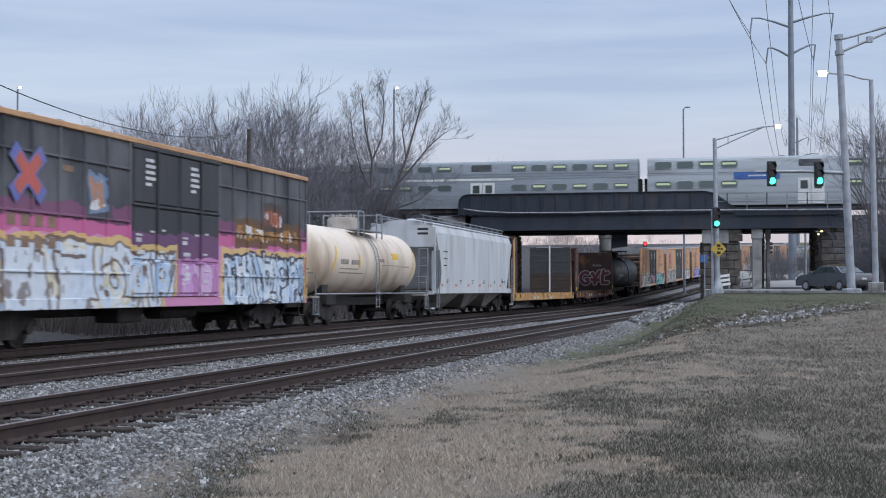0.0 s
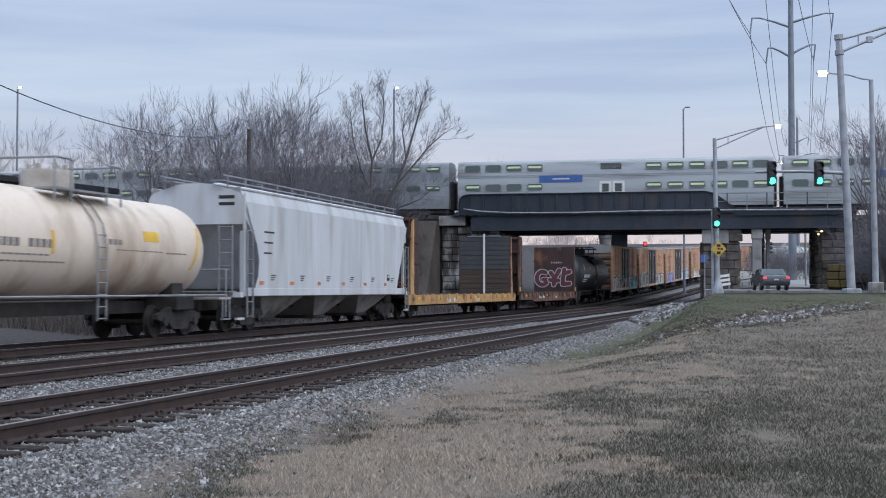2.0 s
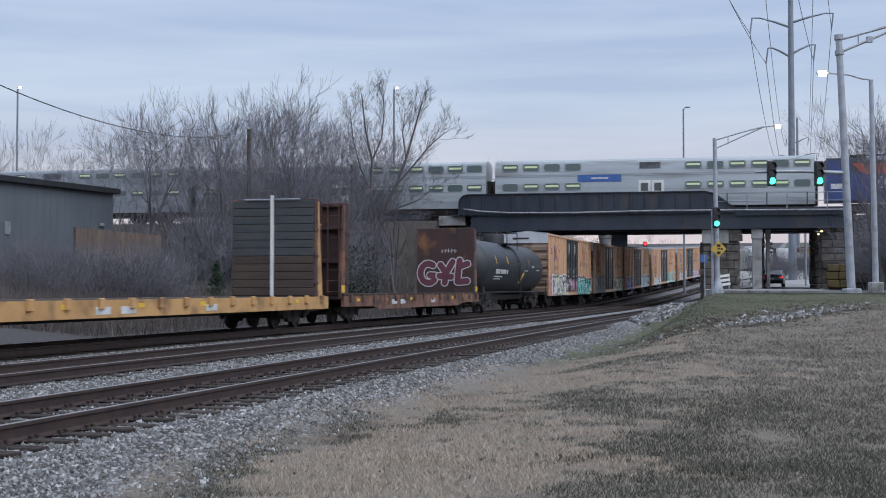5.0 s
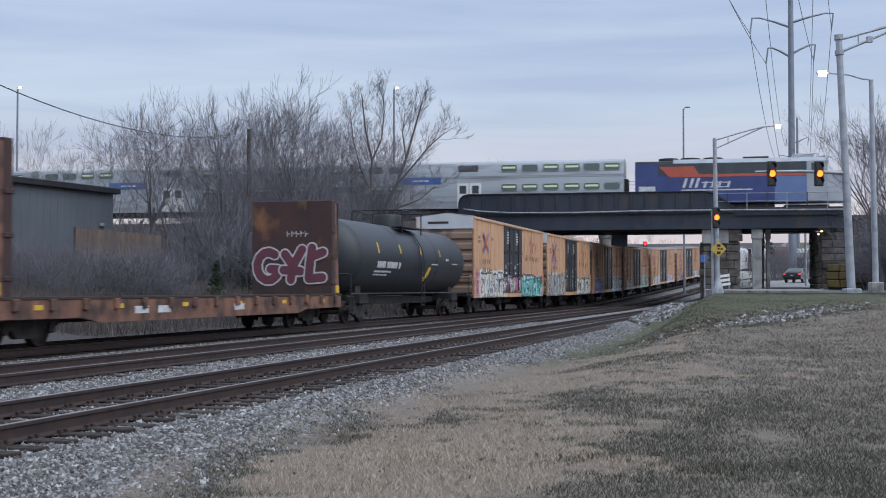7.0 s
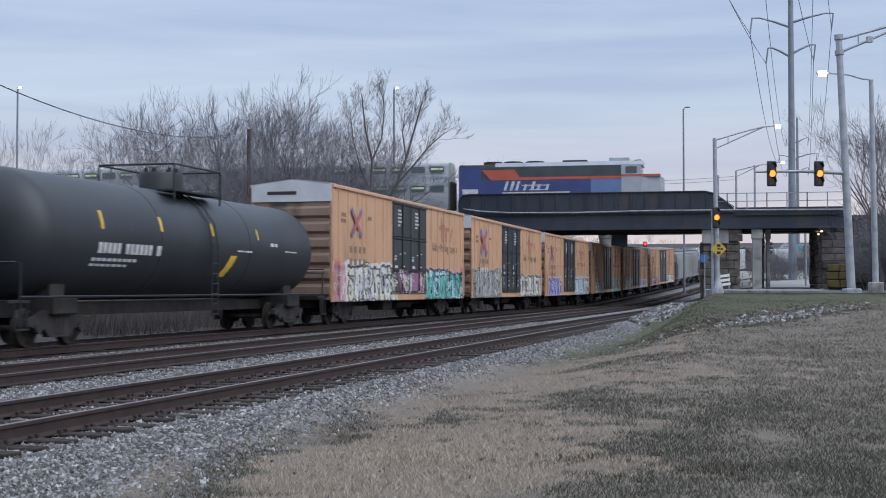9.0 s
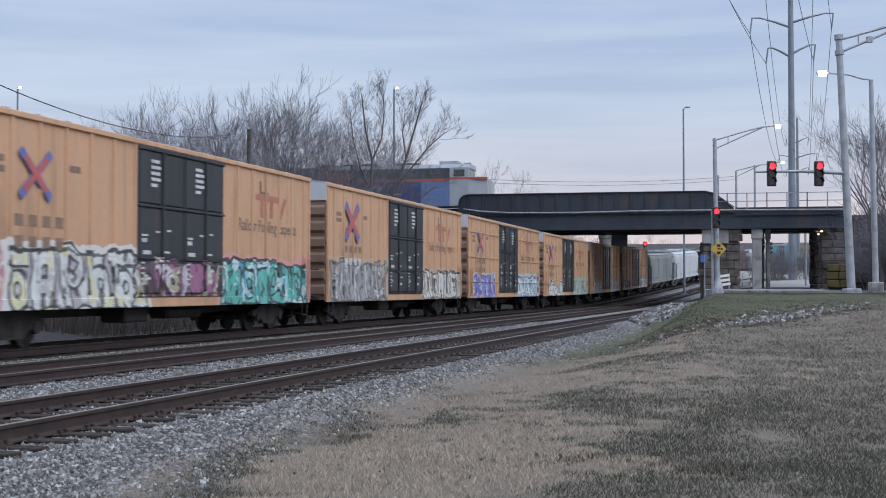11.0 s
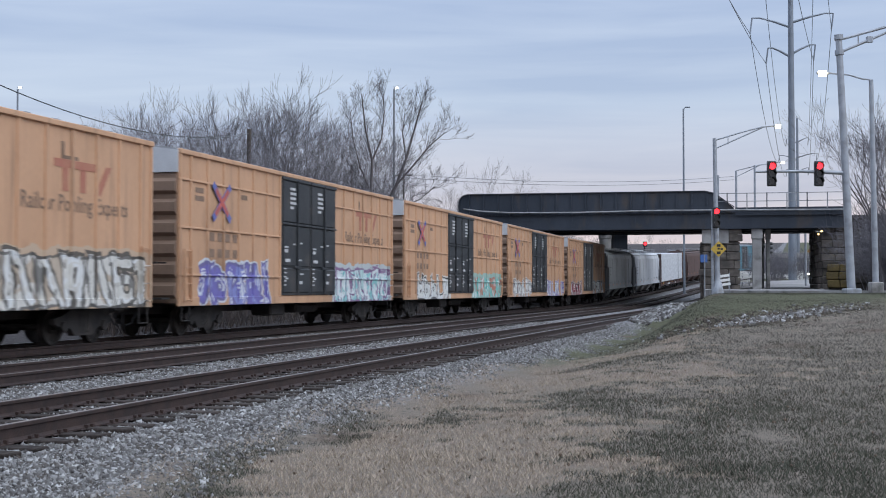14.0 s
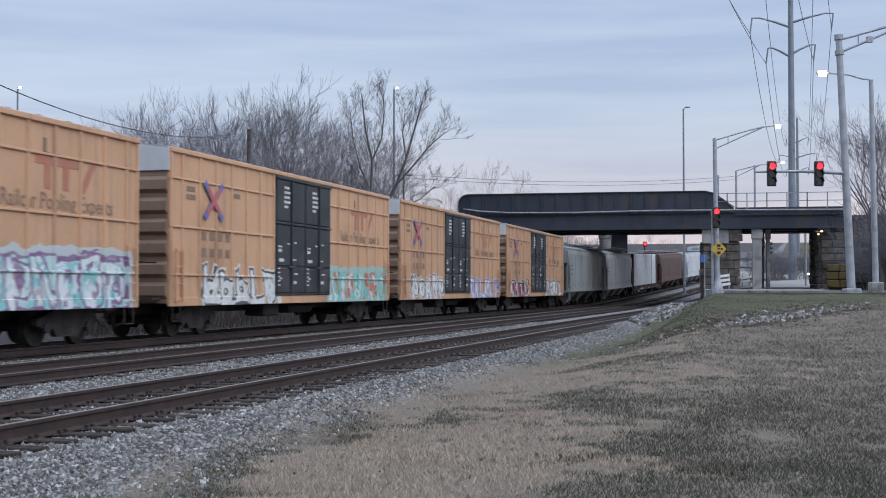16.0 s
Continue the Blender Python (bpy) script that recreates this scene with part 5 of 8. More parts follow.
    join_train(tank_car("black tank car with white stencils and a yellow slash", M_TANKB, w, 8.6, 1.5, M_BLACK, [(-5.9, -5.78, 0.12, 0.42), (-2.9, -2.78, 0.16, 0.42), (0.2, 0.3, 0.16, 0.40), (3.4, 3.48, 0.16, 0.38), (0.9, 1.3, -0.62, -0.18)], [(-6.0, -4.9, -0.26, -0.09), (-4.7, -3.3, -0.26, -0.09), (-3.1, -2.8, -0.26, -0.09), (-6.2, -4.0, -0.39, -0.34), (-6.2, -4.4, -0.48, -0.44), (1.9, 3.0, -0.10, -0.07), (4.4, 5.0, 0.05, 0.12), (5.6, 6.6, -0.05, -0.02)], M_BLACK, 0.5), 129.3, w)
    DKB, LTL, ROSE = (0.05, 0.12, 0.28), (0.34, 0.58, 0.60), (0.60, 0.30, 0.28)
    zones = [
        [(-9.3, -8.0, 0.85, 2.1, [(0.52, 0.30, 0.34), (0.56, 0.36, 0.36)], (0.40, 0.20, 0.22), 1.2, (0.50, 0.28, 0.30), ROSE),
         (-7.9, -1.9, 0.85, 2.15, [WHT, (0.66, 0.62, 0.40), WHT, (0.48, 0.46, 0.46)], BLK, 1.15, (0.40, 0.36, 0.38), WHT),
         (2.5, 9.3, 0.8, 2.1, [(0.10, 0.46, 0.40), (0.12, 0.40, 0.34), (0.10, 0.34, 0.46), LTL], BLK, 1.0, (0.12, 0.42, 0.40), ROSE)],
        [(-9.2, -2.6, 0.85, 2.25, [(0.36, 0.36, 0.36), (0.46, 0.46, 0.45), (0.30, 0.30, 0.31)], (0.10, 0.095, 0.09), 1.35, (0.42, 0.34, 0.27), (0.46, 0.36, 0.27)),
         (2.6, 9.2, 0.85, 2.05, [(0.62, 0.60, 0.56), (0.54, 0.51, 0.46)], (0.06, 0.055, 0.05), 1.1, (0.46, 0.38, 0.30), (0.48, 0.36, 0.26))],
        [(-8.3, -2.7, 0.8, 2.0, [VIO, (0.22, 0.24, 0.50), (0.52, 0.56, 0.68)], (0.10, 0.08, 0.24), 1.25, None, (0.56, 0.62, 0.70)),
         (2.6, 9.1, 0.8, 2.05, [(0.24, 0.52, 0.52), WHT, (0.16, 0.44, 0.44), (0.60, 0.66, 0.66)], (0.20, 0.09, 0.20), 1.0, (0.44, 0.58, 0.58), (0.44, 0.50, 0.52))],
        [(-7.6, -2.0, 0.8, 1.85, [WHT, (0.66, 0.65, 0.62), WHT], BLK, 1.05, None, (0.62, 0.62, 0.60)),
         (2.6, 8.9, 0.85, 1.95, [(0.14, 0.46, 0.42), (0.16, 0.42, 0.38), (0.44, 0.16, 0.11)], (0.30, 0.44, 0.40), 0.9, (0.42, 0.16, 0.11), (0.30, 0.46, 0.42))],
        [(-8.0, -2.4, 0.8, 1.85, [WHT, WHT, (0.50, 0.48, 0.46)], (0.16, 0.14, 0.15), 1.1, None, (0.60, 0.58, 0.56)),
         (2.8, 9.0, 0.85, 1.8, [(0.40, 0.40, 0.46), WHT], VIO, 1.2, None, (0.46, 0.44, 0.46))],
        [(-8.4, -3.0, 0.8, 1.75, [MAR, (0.36, 0.16, 0.18), (0.5, 0.44, 0.46)], BLK, 1.2, None, (0.40, 0.34, 0.34)),
         (2.7, 8.8, 0.85, 1.8, [WHT, GRY, (0.40, 0.40, 0.42)], BLK, 1.1, None, (0.42, 0.40, 0.38))],
    ]
    # paint that runs on over the doors of the first tan car
    first_doors = spray("sprayed_plug_door", (0.022, 0.024, 0.027), (0.04, 0.042, 0.045), [(-2.5, 2.5, 0.9, 2.0, [(0.34, 0.14, 0.24), (0.50, 0.48, 0.50), (0.10, 0.09, 0.10), (0.42, 0.40, 0.26)], (0.02, 0.02, 0.022), 1.3, (0.12, 0.08, 0.10), (0.03, 0.03, 0.032))], grime=0.1)
    labels = ["tan boxcar with black doors and pale and teal graffiti", "tan boxcar with black doors and grey lettering graffiti", "tan boxcar with violet and teal graffiti along its foot", "tan boxcar with white and green graffiti along its foot", "tan boxcar with pale lettering sprayed on its foot", "tan boxcar with dark doors and small graffiti"]
    for i, s in enumerate((148.8, 169.6, 190.2, 211.0, 231.7, 252.7)):
        w = []
        # last two cars get darker paint: some dirt, some shade of the bridge
        k = (1.0, 1.0, 0.97, 1.0, 0.9, 0.82)[i]
        p = spray("tan_car_paint", tuple(v * k for v in TAN), tuple(v * k for v in TAN_B), zones[i], grime=0.25 + 0.06 * i)
        join_train(boxcar(labels[i], p, w, grid=i >= 2, door=first_doors if i == 0 else None, bold=(0.07, 0.17, 0.075, 0.06, 0.05, 0.05)[i]), s, w)
    w = []
    join_train(hopper("dull grey covered hopper", M_HOPG, w, 9.0, 4.45), 273.0, w)
    w = []
    join_train(hopper("pale covered hopper among the freight cars", M_HOPW, w, 9.6, 4.5), 293.7, w)
    w = []
    lum = bulkhead_flat("flatcar loaded with white wrapped lumber", M_RUST, w, 9.4, 4.4, load=M_LUMBER, load_from=-8.8)
    join_train(lum, 314.0, w)
    w = []
    M_BRN = mat("brown_hopper", (0.10, 0.05, 0.04), (0.07, 0.04, 0.032), 0.6, 0.6)
    join_train(hopper("rust-brown covered hopper with sloped bays", M_BRN, w, 9.2, 4.4), 334.4, w)
    w = []
    join_train(hopper("pale covered hopper among the freight cars", M_HOPW, w, 8.0, 3.9), 354.0, w)
    w = []
    ptl = spray("teal_car_paint", (0.10, 0.24, 0.30), (0.08, 0.18, 0.24), [], grime=0.3)
    join_train(boxcar("weathered teal boxcar near the end of the train", ptl, w, mark=False, end=ptl), 374.0, w)


build_freight()

# ---- the commuter train on the bridge: x runs to the right along the bridge ----
COMMUTER = []          # car, place of its centre along the bridge at the start
M_SS = mat("stainless_flutes", (0.38, 0.40, 0.41), (0.30, 0.315, 0.325), 0.5, 0.42, 0.45, stretch=(0.3, 1, 3), fine=8, c3=(0.24, 0.235, 0.23), s3=0.5, bump=0.05, grain=(0.9, 1.08))
M_SSD = mat("dull_stainless", (0.28, 0.30, 0.32), (0.22, 0.235, 0.25), 0.5, 0.5, 0.4, stretch=(0.3, 1, 3), fine=8, bump=0.05)
M_WIN = glass("dark_window", (0.045, 0.06, 0.06), 0.1)
M_LIT = glow("lit_window", (0.46, 0.53, 0.32), 0.28)
M_PANE = glass("teal_tinted_pane", (0.085, 0.115, 0.112), 0.12)
M_BLUEB = mat("blue_band", (0.05, 0.13, 0.36), (0.04, 0.10, 0.28), 2, 0.45)


def gallery_car(label, kind, lit, seed):
    rng = random.Random(seed)
    c = thing("gallery_car", label, "passenger car", "bi-level cars of the commuter train")
    H, W = 12.8, 1.55
    body = M_SS if kind == "new" else M_SSD
    out = [(-W, 0.95), (-W, 4.35), (-W + 0.12, 4.62), (-W + 0.45, 4.78), (0, 4.85)]
    out += [(-y, z) for y, z in out[-2::-1]]
    b = part("body", Shape().prism(out, -H + 0.25, H - 0.25, "x"), body, c, smooth_angle=30)
    for z in (1.5, 1.95, 3.42, 3.55) if kind == "new" else (1.4, 1.7, 2.0, 3.3, 3.5, 3.7):
        part("flute", Shape().box(-H + 0.25, H - 0.25, -W - 0.02, -W, z - 0.03, z + 0.03), body, b)
    wn = Shape()
    if kind == "new":
        pos = [-11.3, -9.6, -7.9, -6.2] + [3.3, 5.0, 6.7, 8.4, 10.0, 11.6]
        ww, wh = 0.62, 0.27
    else:
        pos = [-11.4 + 1.65 * i for i in range(6)] + [3.0 + 1.65 * i for i in range(6)]
        ww, wh = 0.58, 0.22
    for z in (4.16, 2.60):
        for x in pos:
            fr = part("window", Shape().box(x - ww - 0.05, x + ww + 0.05, -W - 0.03, -W + 0.01, z - wh - 0.05, z + wh + 0.05, bev=0.018), body if kind == "new" else M_SSD, b)
            is_lit = rng.random() < lit
            part("pane", Shape().prism([(x + sx * (ww - q), z + sz * (wh - 0.12 + q)) for sx, sz, q in ((-1, -1, 0), (-1, -1, 0.12), (1, -1, 0.12), (1, -1, 0), (1, 1, 0), (1, 1, 0.12), (-1, 1, 0.12), (-1, 1, 0))], -W - 0.036, -W - 0.02, "y"), M_PANE, fr)
            if is_lit:
                part("lit_strip", Shape().box(x - ww + 0.1, x + ww - 0.1, -W - 0.042, -W - 0.036, z - 0.02, z + 0.14), M_LIT, fr)
    for k in (-1, 1):
        d = part("door", Shape().box(k * 0.52 - 0.48, k * 0.52 + 0.48, -W - 0.03, -W + 0.02, 1.0, 3.0, bev=0.012), M_DOORW, c, "pale sliding door")
        part("door_window", Shape().box(k * 0.52 - 0.28, k * 0.52 + 0.28, -W - 0.036, -W - 0.03, 2.15, 2.8, bev=0.002), M_WIN, d)
    v = part("vent", Shape().box(-0.9, 0.75, -W - 0.025, -W, 3.95, 4.45), M_UNDER, c)
    for i in range(6):
        part("louvre", Shape().box(-0.88, 0.73, -W - 0.04, -W - 0.02, 3.99 + i * 0.075, 4.02 + i * 0.075), M_SSD, v)
    if kind == "new":
        part("blue_band", Shape().box(-5.85, -2.35, -W - 0.026, -W, 2.95, 3.52), M_BLUEB, c, "blue band with pale bars")
        part("band_bar", Shape().box(-4.75, -3.4, -W - 0.032, -W - 0.026, 3.18, 3.30), M_WHITE, c)
    else:
        part("letter_band", Shape().box(-6.6, 2.6, -W - 0.026, -W - 0.02, 3.18, 3.36), M_DOORW, c)
    for sg in (-1, 1):
        part("end_door", Shape().box(min(sg * (H - 0.26), sg * (H + 0.02)), max(sg * (H - 0.26), sg * (H + 0.02)), -0.75, 0.75, 0.9, 3.2), M_UNDER, c)
        x = sg * 8.6
        part("truck", Shape().box(x - 1.6, x + 1.6, -1.15, 1.15, 0.3, 0.8, bev=0.05), M_UNDER, c)
        for dx in (-1.2, 1.2):
            part("wheelset", Shape().tube([(x + dx, -0.8, 0.45), (x + dx, -0.68, 0.45)], 0.45, 16).tube([(x + dx, 0.68, 0.45), (x + dx, 0.8, 0.45)], 0.45, 16).tube([(x + dx, -0.7, 0.45), (x + dx, 0.7, 0.45)], 0.08, 8), M_WHEEL, c)
    part("underframe", Shape().box(-H + 0.3, H - 0.3, -1.3, 1.3, 0.6, 0.95), M_UNDER, c)
    return c


def diesel_loco():
    c = thing("diesel_locomotive", "blue, red and silver passenger diesel locomotive", "locomotive")
    W = 1.52
    MB = mat("deep_blue_paint", (0.045, 0.065, 0.19), (0.035, 0.05, 0.15), 0.8, 0.45)
    MR = mat("orange_red_stripe", (0.48, 0.10, 0.06), (0.38, 0.08, 0.05), 1, 0.45)
    MD = mat("dark_green_grey_hood", (0.055, 0.065, 0.07), (0.04, 0.045, 0.05), 1, 0.55)
    MS = mat("silver_cab", (0.40, 0.42, 0.45), (0.33, 0.35, 0.38), 1, 0.4, 0.3)
    ML = mat("light_blue_fade", (0.13, 0.19, 0.36), (0.11, 0.16, 0.31), 1, 0.45)
    b = part("lower_body", Shape().box(-8.2, 2.6, -W, W, 1.15, 3.3), MB, c, "blue lower body")
    part("faded_panel", Shape().box(2.6, 5.0, -W, W, 1.15, 3.3), ML, c)
    part("cab_side", Shape().box(5.0, 6.6, -W, W, 1.15, 4.35, bev=0.02), MS, c, "silver cab side")
    part("nose", Shape().ring([[(6.6, -W, 1.15), (6.6, W, 1.15), (6.6, W, 3.45), (6.6, -W, 3.45)], [(8.1, -1.2, 1.15), (8.1, 1.2, 1.15), (8.1, 1.2, 3.35), (8.1, -1.2, 3.35)], [(8.35, -0.7, 1.2), (8.35, 0.7, 1.2), (8.35, 0.7, 3.2), (8.35, -0.7, 3.2)]]), MS, c, "silver sloped nose")
    part("nose_stripe", Shape().box(5.0, 8.1, -W - 0.006, -1.0, 3.34, 3.52), MR, c)
    part("hood", Shape().box(-8.2, 5.0, -W + 0.02, W - 0.02, 3.3, 4.3, bev=0.02), MD, c, "dark upper hood")
    part("rear_panel", Shape().box(-8.2, -6.4, -W, -W + 0.04, 3.3, 4.3), MB, c)
    part("red_stripe", Shape().prism([(-6.3, 4.05), (-3.6, 4.05), (-3.2, 3.42), (5.0, 3.42), (5.0, 3.2), (-5.5, 3.2)], -W - 0.02, -W + 0.03, "y"), MR, c)
    part("silver_roof", Shape().prism([(-W + 0.1, 4.25), (-W + 0.25, 4.62), (W - 0.25, 4.62), (W - 0.1, 4.25)], -5.2, 6.7, "x"), MS, c, "silver roof edge")
    part("rear_roof", Shape().box(-8.2, -5.2, -W + 0.15, W - 0.15, 4.25, 4.5, bev=0.05), MD, c)
    for x in (-5.6, -3.9, -2.1):
        part("roof_fan", Shape().ring([[(x + r * math.cos(a), r * math.sin(a), z) for a in (2 * math.pi * j / 20 for j in range(20))] for r, z in ((0.8, 4.45), (0.8, 4.78), (0.7, 4.82))]), M_UNDER, c, smooth_angle=35)
    part("exhaust", Shape().box(0.2, 2.2, -0.5, 0.5, 4.6, 4.84, bev=0.04), M_UNDER, c)
    part("roof_box", Shape().box(4.0, 5.6, -0.9, 0.9, 4.6, 4.95, bev=0.05), MS, c)
    part("horn", Shape().tube([(6.0, -0.3, 4.75), (6.5, -0.3, 4.75)], [0.03, 0.09], 8).tube([(6.0, 0.0, 4.75), (6.5, 0.0, 4.75)], [0.03, 0.09], 8), M_STEEL, c)
    part("cab_window", Shape().box(5.35, 6.25, -W - 0.012, -W + 0.01, 3.6, 4.15, bev=0.004), M_WIN, c)
    part("windscreen", Shape().box(6.58, 6.62, -1.2, 1.2, 3.6, 4.2), M_WIN, c)
    part("grille", Shape().box(-7.9, -6.6, -W - 0.01, -W + 0.02, 2.1, 2.5), M_WHITE, c)
    # maker's lettering drawn as plain slanted strokes
    for i, (x, h) in enumerate(((-4.5, 0.75), (-4.0, 0.75), (-3.55, 0.75), (-2.9, 0.5), (-2.3, 0.72), (-1.8, 0.5), (-1.1, 0.5))):
        part("sign_stroke", Shape().prism([(x, 2.35), (x + 0.22, 2.35), (x + 0.22 + h * 0.3, 2.35 + h), (x + h * 0.3, 2.35 + h)], -W - 0.012, -W - 0.004, "y"), M_WHITE, c)
    part("sign_stroke", Shape().box(-4.6, 0.9, -W - 0.012, -W - 0.004, 2.12, 2.22), M_WHITE, c)
    part("sign_stroke", Shape().box(-3.0, -1.0, -W - 0.012, -W - 0.004, 2.72, 2.80).box(-2.4, -0.9, -W - 0.012, -W - 0.004, 2.36, 2.44), M_WHITE, c)
    for sg in (-1, 1):
        part("truck", Shape().box(sg * 5 - 1.7, sg * 5 + 1.7, -1.2, 1.2, 0.3, 0.95, bev=0.06), M_UNDER, c)
        for dx in (-1.3, 1.3):
            part("wheelset", Shape().tube([(sg * 5 + dx, -0.82, 0.5), (sg * 5 + dx, 0.82, 0.5)], 0.48, 16), M_WHEEL, c)
    part("fuel_tank", Shape().box(-2.6, 2.6, -1.3, 1.3, 0.35, 1.1, bev=0.1), M_UNDER, c)
    return c


def build_commuter():
    g1 = 14.05
    for k, (kind, lit) in enumerate((("new", 0.75), ("new", 0.7), ("old", 0.4), ("new", 0.6), ("new", 0.5))):
        label = "stainless steel bi-level commuter car with a blue band" if kind == "new" else "dull stainless bi-level commuter car with narrow windows"
        COMMUTER.append((gallery_car(label, kind, lit, 5 + k), g1 + (1.5 - k) * 25.85))
    COMMUTER.append((diesel_loco(), g1 + 51.7 + 0.5 + 8.2))


build_commuter()
build_tracks()


# ---- piers, abutments and banks of the bridge ----
def spot(x, y, d):
    """The place d metres ahead in the direction of a point of the view, as sideways and upward tangents."""
    return Vector(((x - 784) / 2320 * d, d, 1.29 + (512 - y) / 2320 * d))


def stone_wall(parent, x0, x1, y, z0, z1, seed, row=0.55, depth=0.5, face="y", mt=None):
    """Courses of rough-faced blocks, each its own piece."""
    rng = random.Random(seed)
    z, k = z0, 0
    while z < z1 - 0.05:
        h = min(row * rng.uniform(0.85, 1.15), z1 - z)
        x = x0 - (0.4 if k % 2 else 0)
        while x < x1:
            w = rng.uniform(0.8, 1.5)
            a, b = max(x, x0), min(x + w, x1)
            if b - a > 0.15:
                d = rng.uniform(0.0, 0.12)
                e = rng.uniform(-0.05, 0.05) if (a == x0 or b == x1) else 0
                sh = Shape()
                if face == "y":
                    sh.box(a + 0.012 + (e if a == x0 else 0), b - 0.012 + (e if b == x1 else 0), y - d, y + depth, z + 0.012, z + h - 0.012, bev=0.05)
                else:
                    sh.box(y - d, y + depth, a + 0.012, b - 0.012, z + 0.012, z + h - 0.012, bev=0.05)
                part("stone", sh, mt or M_MASON, parent)
            x += w
        z += h
        k += 1


def build_supports():
    M_MORTAR = mat("dark_mortar", (0.05, 0.045, 0.04), (0.035, 0.03, 0.028), 3, 0.95)
    ab = thing("abutment", "dark quarry-stone abutment with a concrete bearing block", "abutment", "abutments of the bridge", "structure", at=BR)
    part("core", Shape().box(-6.0, 2.6, 0.1, 10.5, 0.0, 6.5).box(-6.0, -0.4, 0.6, 10.4, 6.5, 6.85), M_MORTAR, ab)
    stone_wall(ab, -2.2, 2.6, -0.1, 0.2, 6.4, 3, mt=M_MASONP)
    stone_wall(ab, 0.2, 10.0, 2.4, 0.2, 5.9, 4, face="x")
    part("bearing_block", Shape().box(-2.4, -0.2, -0.5, 1.2, 6.45, 7.25, bev=0.03), M_CONC, ab, "grey concrete bearing block")
    # pier between line and road
    pr = thing("pier", "stone pier with pale concrete front and cap", "pier", "piers of the bridge", "structure", at=BR)
    part("core", Shape().box(18.9, 21.4, 0.2, 10.0, 0.4, 5.9), M_MORTAR, pr)
    stone_wall(pr, 18.75, 21.6, -0.3, 0.5, 5.0, 8, row=0.6)
    stone_wall(pr, 0.0, 10.0, 18.55, 0.5, 5.0, 9, row=0.6, face="x", depth=0.4)
    part("cap", Shape().box(18.65, 20.7, -0.6, 10.2, 4.85, 5.95, bev=0.03), M_CONC, pr, "pale concrete cap")
    stone_wall(pr, 20.72, 21.8, -0.5, 5.0, 5.95, 10)
    # slender columns by the road
    for x, y, w, mt in ((22.85, -0.2, 0.36, M_CONC), (23.75, 1.5, 0.14, M_CONC), (23.3, 7.0, 0.3, M_CONC)):
        cl = thing("column", "pale concrete bridge column beside the road", "column", "columns of the bridge", "structure", at=BR)
        part("shaft", Shape().box(x - w, x + w, y - 0.4, y + 0.4, 0.8, 5.2, bev=0.03), mt, cl)
        part("capital", Shape().box(x - w - 0.06, x + w + 0.06, y - 0.5, y + 0.5, 5.2, 5.98, bev=0.02), mt, cl)
    # a second, older span right behind the first, on a round column and a dark steel bent
    cl = thing("column", "round concrete column and dark steel bent behind the train", "column", "columns of the bridge", "structure")
    b = spot(1071, 512, 140)
    part("shaft", Shape().ring([[(b.x + r * math.cos(a), b.y + r * math.sin(a), z) for a in (2 * math.pi * j / 20 for j in range(20))] for r, z in ((0.62, -0.4), (0.62, 6.6), (0.7, 6.7), (0.7, 7.6))]), M_CONC, cl, smooth_angle=35)
    b = spot(1097, 512, 141)
    part("steel_bent", Shape().box(b.x - 0.85, b.x + 0.85, b.y, b.y + 0.8, -0.3, 7.6, bev=0.04), M_GIRDER, cl)
    part("crosshead", Shape().box(b.x - 9, b.x + 14, b.y - 2.2, b.y + 2.4, 7.6, 8.6, bev=0.04), M_GIRDER, cl)
    # deck out of sight above, added and sized to shade the cars below
    rear = thing("railway_bridge", "unseen dark deck added behind the first bridge to shade the train", "bridge", kind="structure", at=BR)
    part("deck", Shape().box(-24, 25, 12.5, 32, 7.75, 8.3), M_GIRDER, rear)
    for y in (13.2, 19, 25, 31.5):
        part("lower_girder", Shape().box(-3.0, 25, y, y + 0.3, 7.45, 7.75), M_GIRDER, rear)
    # abutment beyond the road
    ab = thing("abutment", "dark stone abutment with some ochre blocks by the road", "abutment", "abutments of the bridge", "structure", at=BR)
    part("core", Shape().box(27.9, 34, 0.2, 10.5, 0.4, 7.0), M_MORTAR, ab)
    stone_wall(ab, 27.7, 32.0, -0.3, 0.6, 6.0, 12)
    stone_wall(ab, 0.0, 10.0, 27.5, 0.6, 6.0, 13, face="x", depth=0.4)
    # six ochre blocks set proud of the front face
    M_OCH = mat("ochre_stone", (0.17, 0.125, 0.055), (0.11, 0.085, 0.045), 1.5, 0.9, bump=0.6, fine=9)
    rng = random.Random(2)
    for r in range(3):
        for k in range(2):
            x = 28.0 + k * 0.95 + rng.uniform(0, 0.1)
            part("stone", Shape().box(x, x + 0.9, -0.55, -0.3, 1.4 + r * 0.62, 1.98 + r * 0.62, bev=0.06), M_OCH, ab)
    # earth banks that carry the line on both sides
    M_BANK = mat("brushy_earth", (0.10, 0.084, 0.072), (0.065, 0.056, 0.050), 0.5, 0.95, bump=0.8, fine=6)
    for x0, x1 in ((-260, -2.4), (32.1, 260)):
        sh = Shape()
        out = [(-7.5, 0.2), (-1.3, 6.82), (10.6, 6.82), (17, 0.2)]
        if x0 < 0:
            out[0] = (-5.5, 0.2)
        sh.prism(out, x0, x1, "x")
        solid("embankment", sh, M_BANK, "brown earth embankment under the commuter line", "embankment", kind="structure", at=BR)


build_supports()

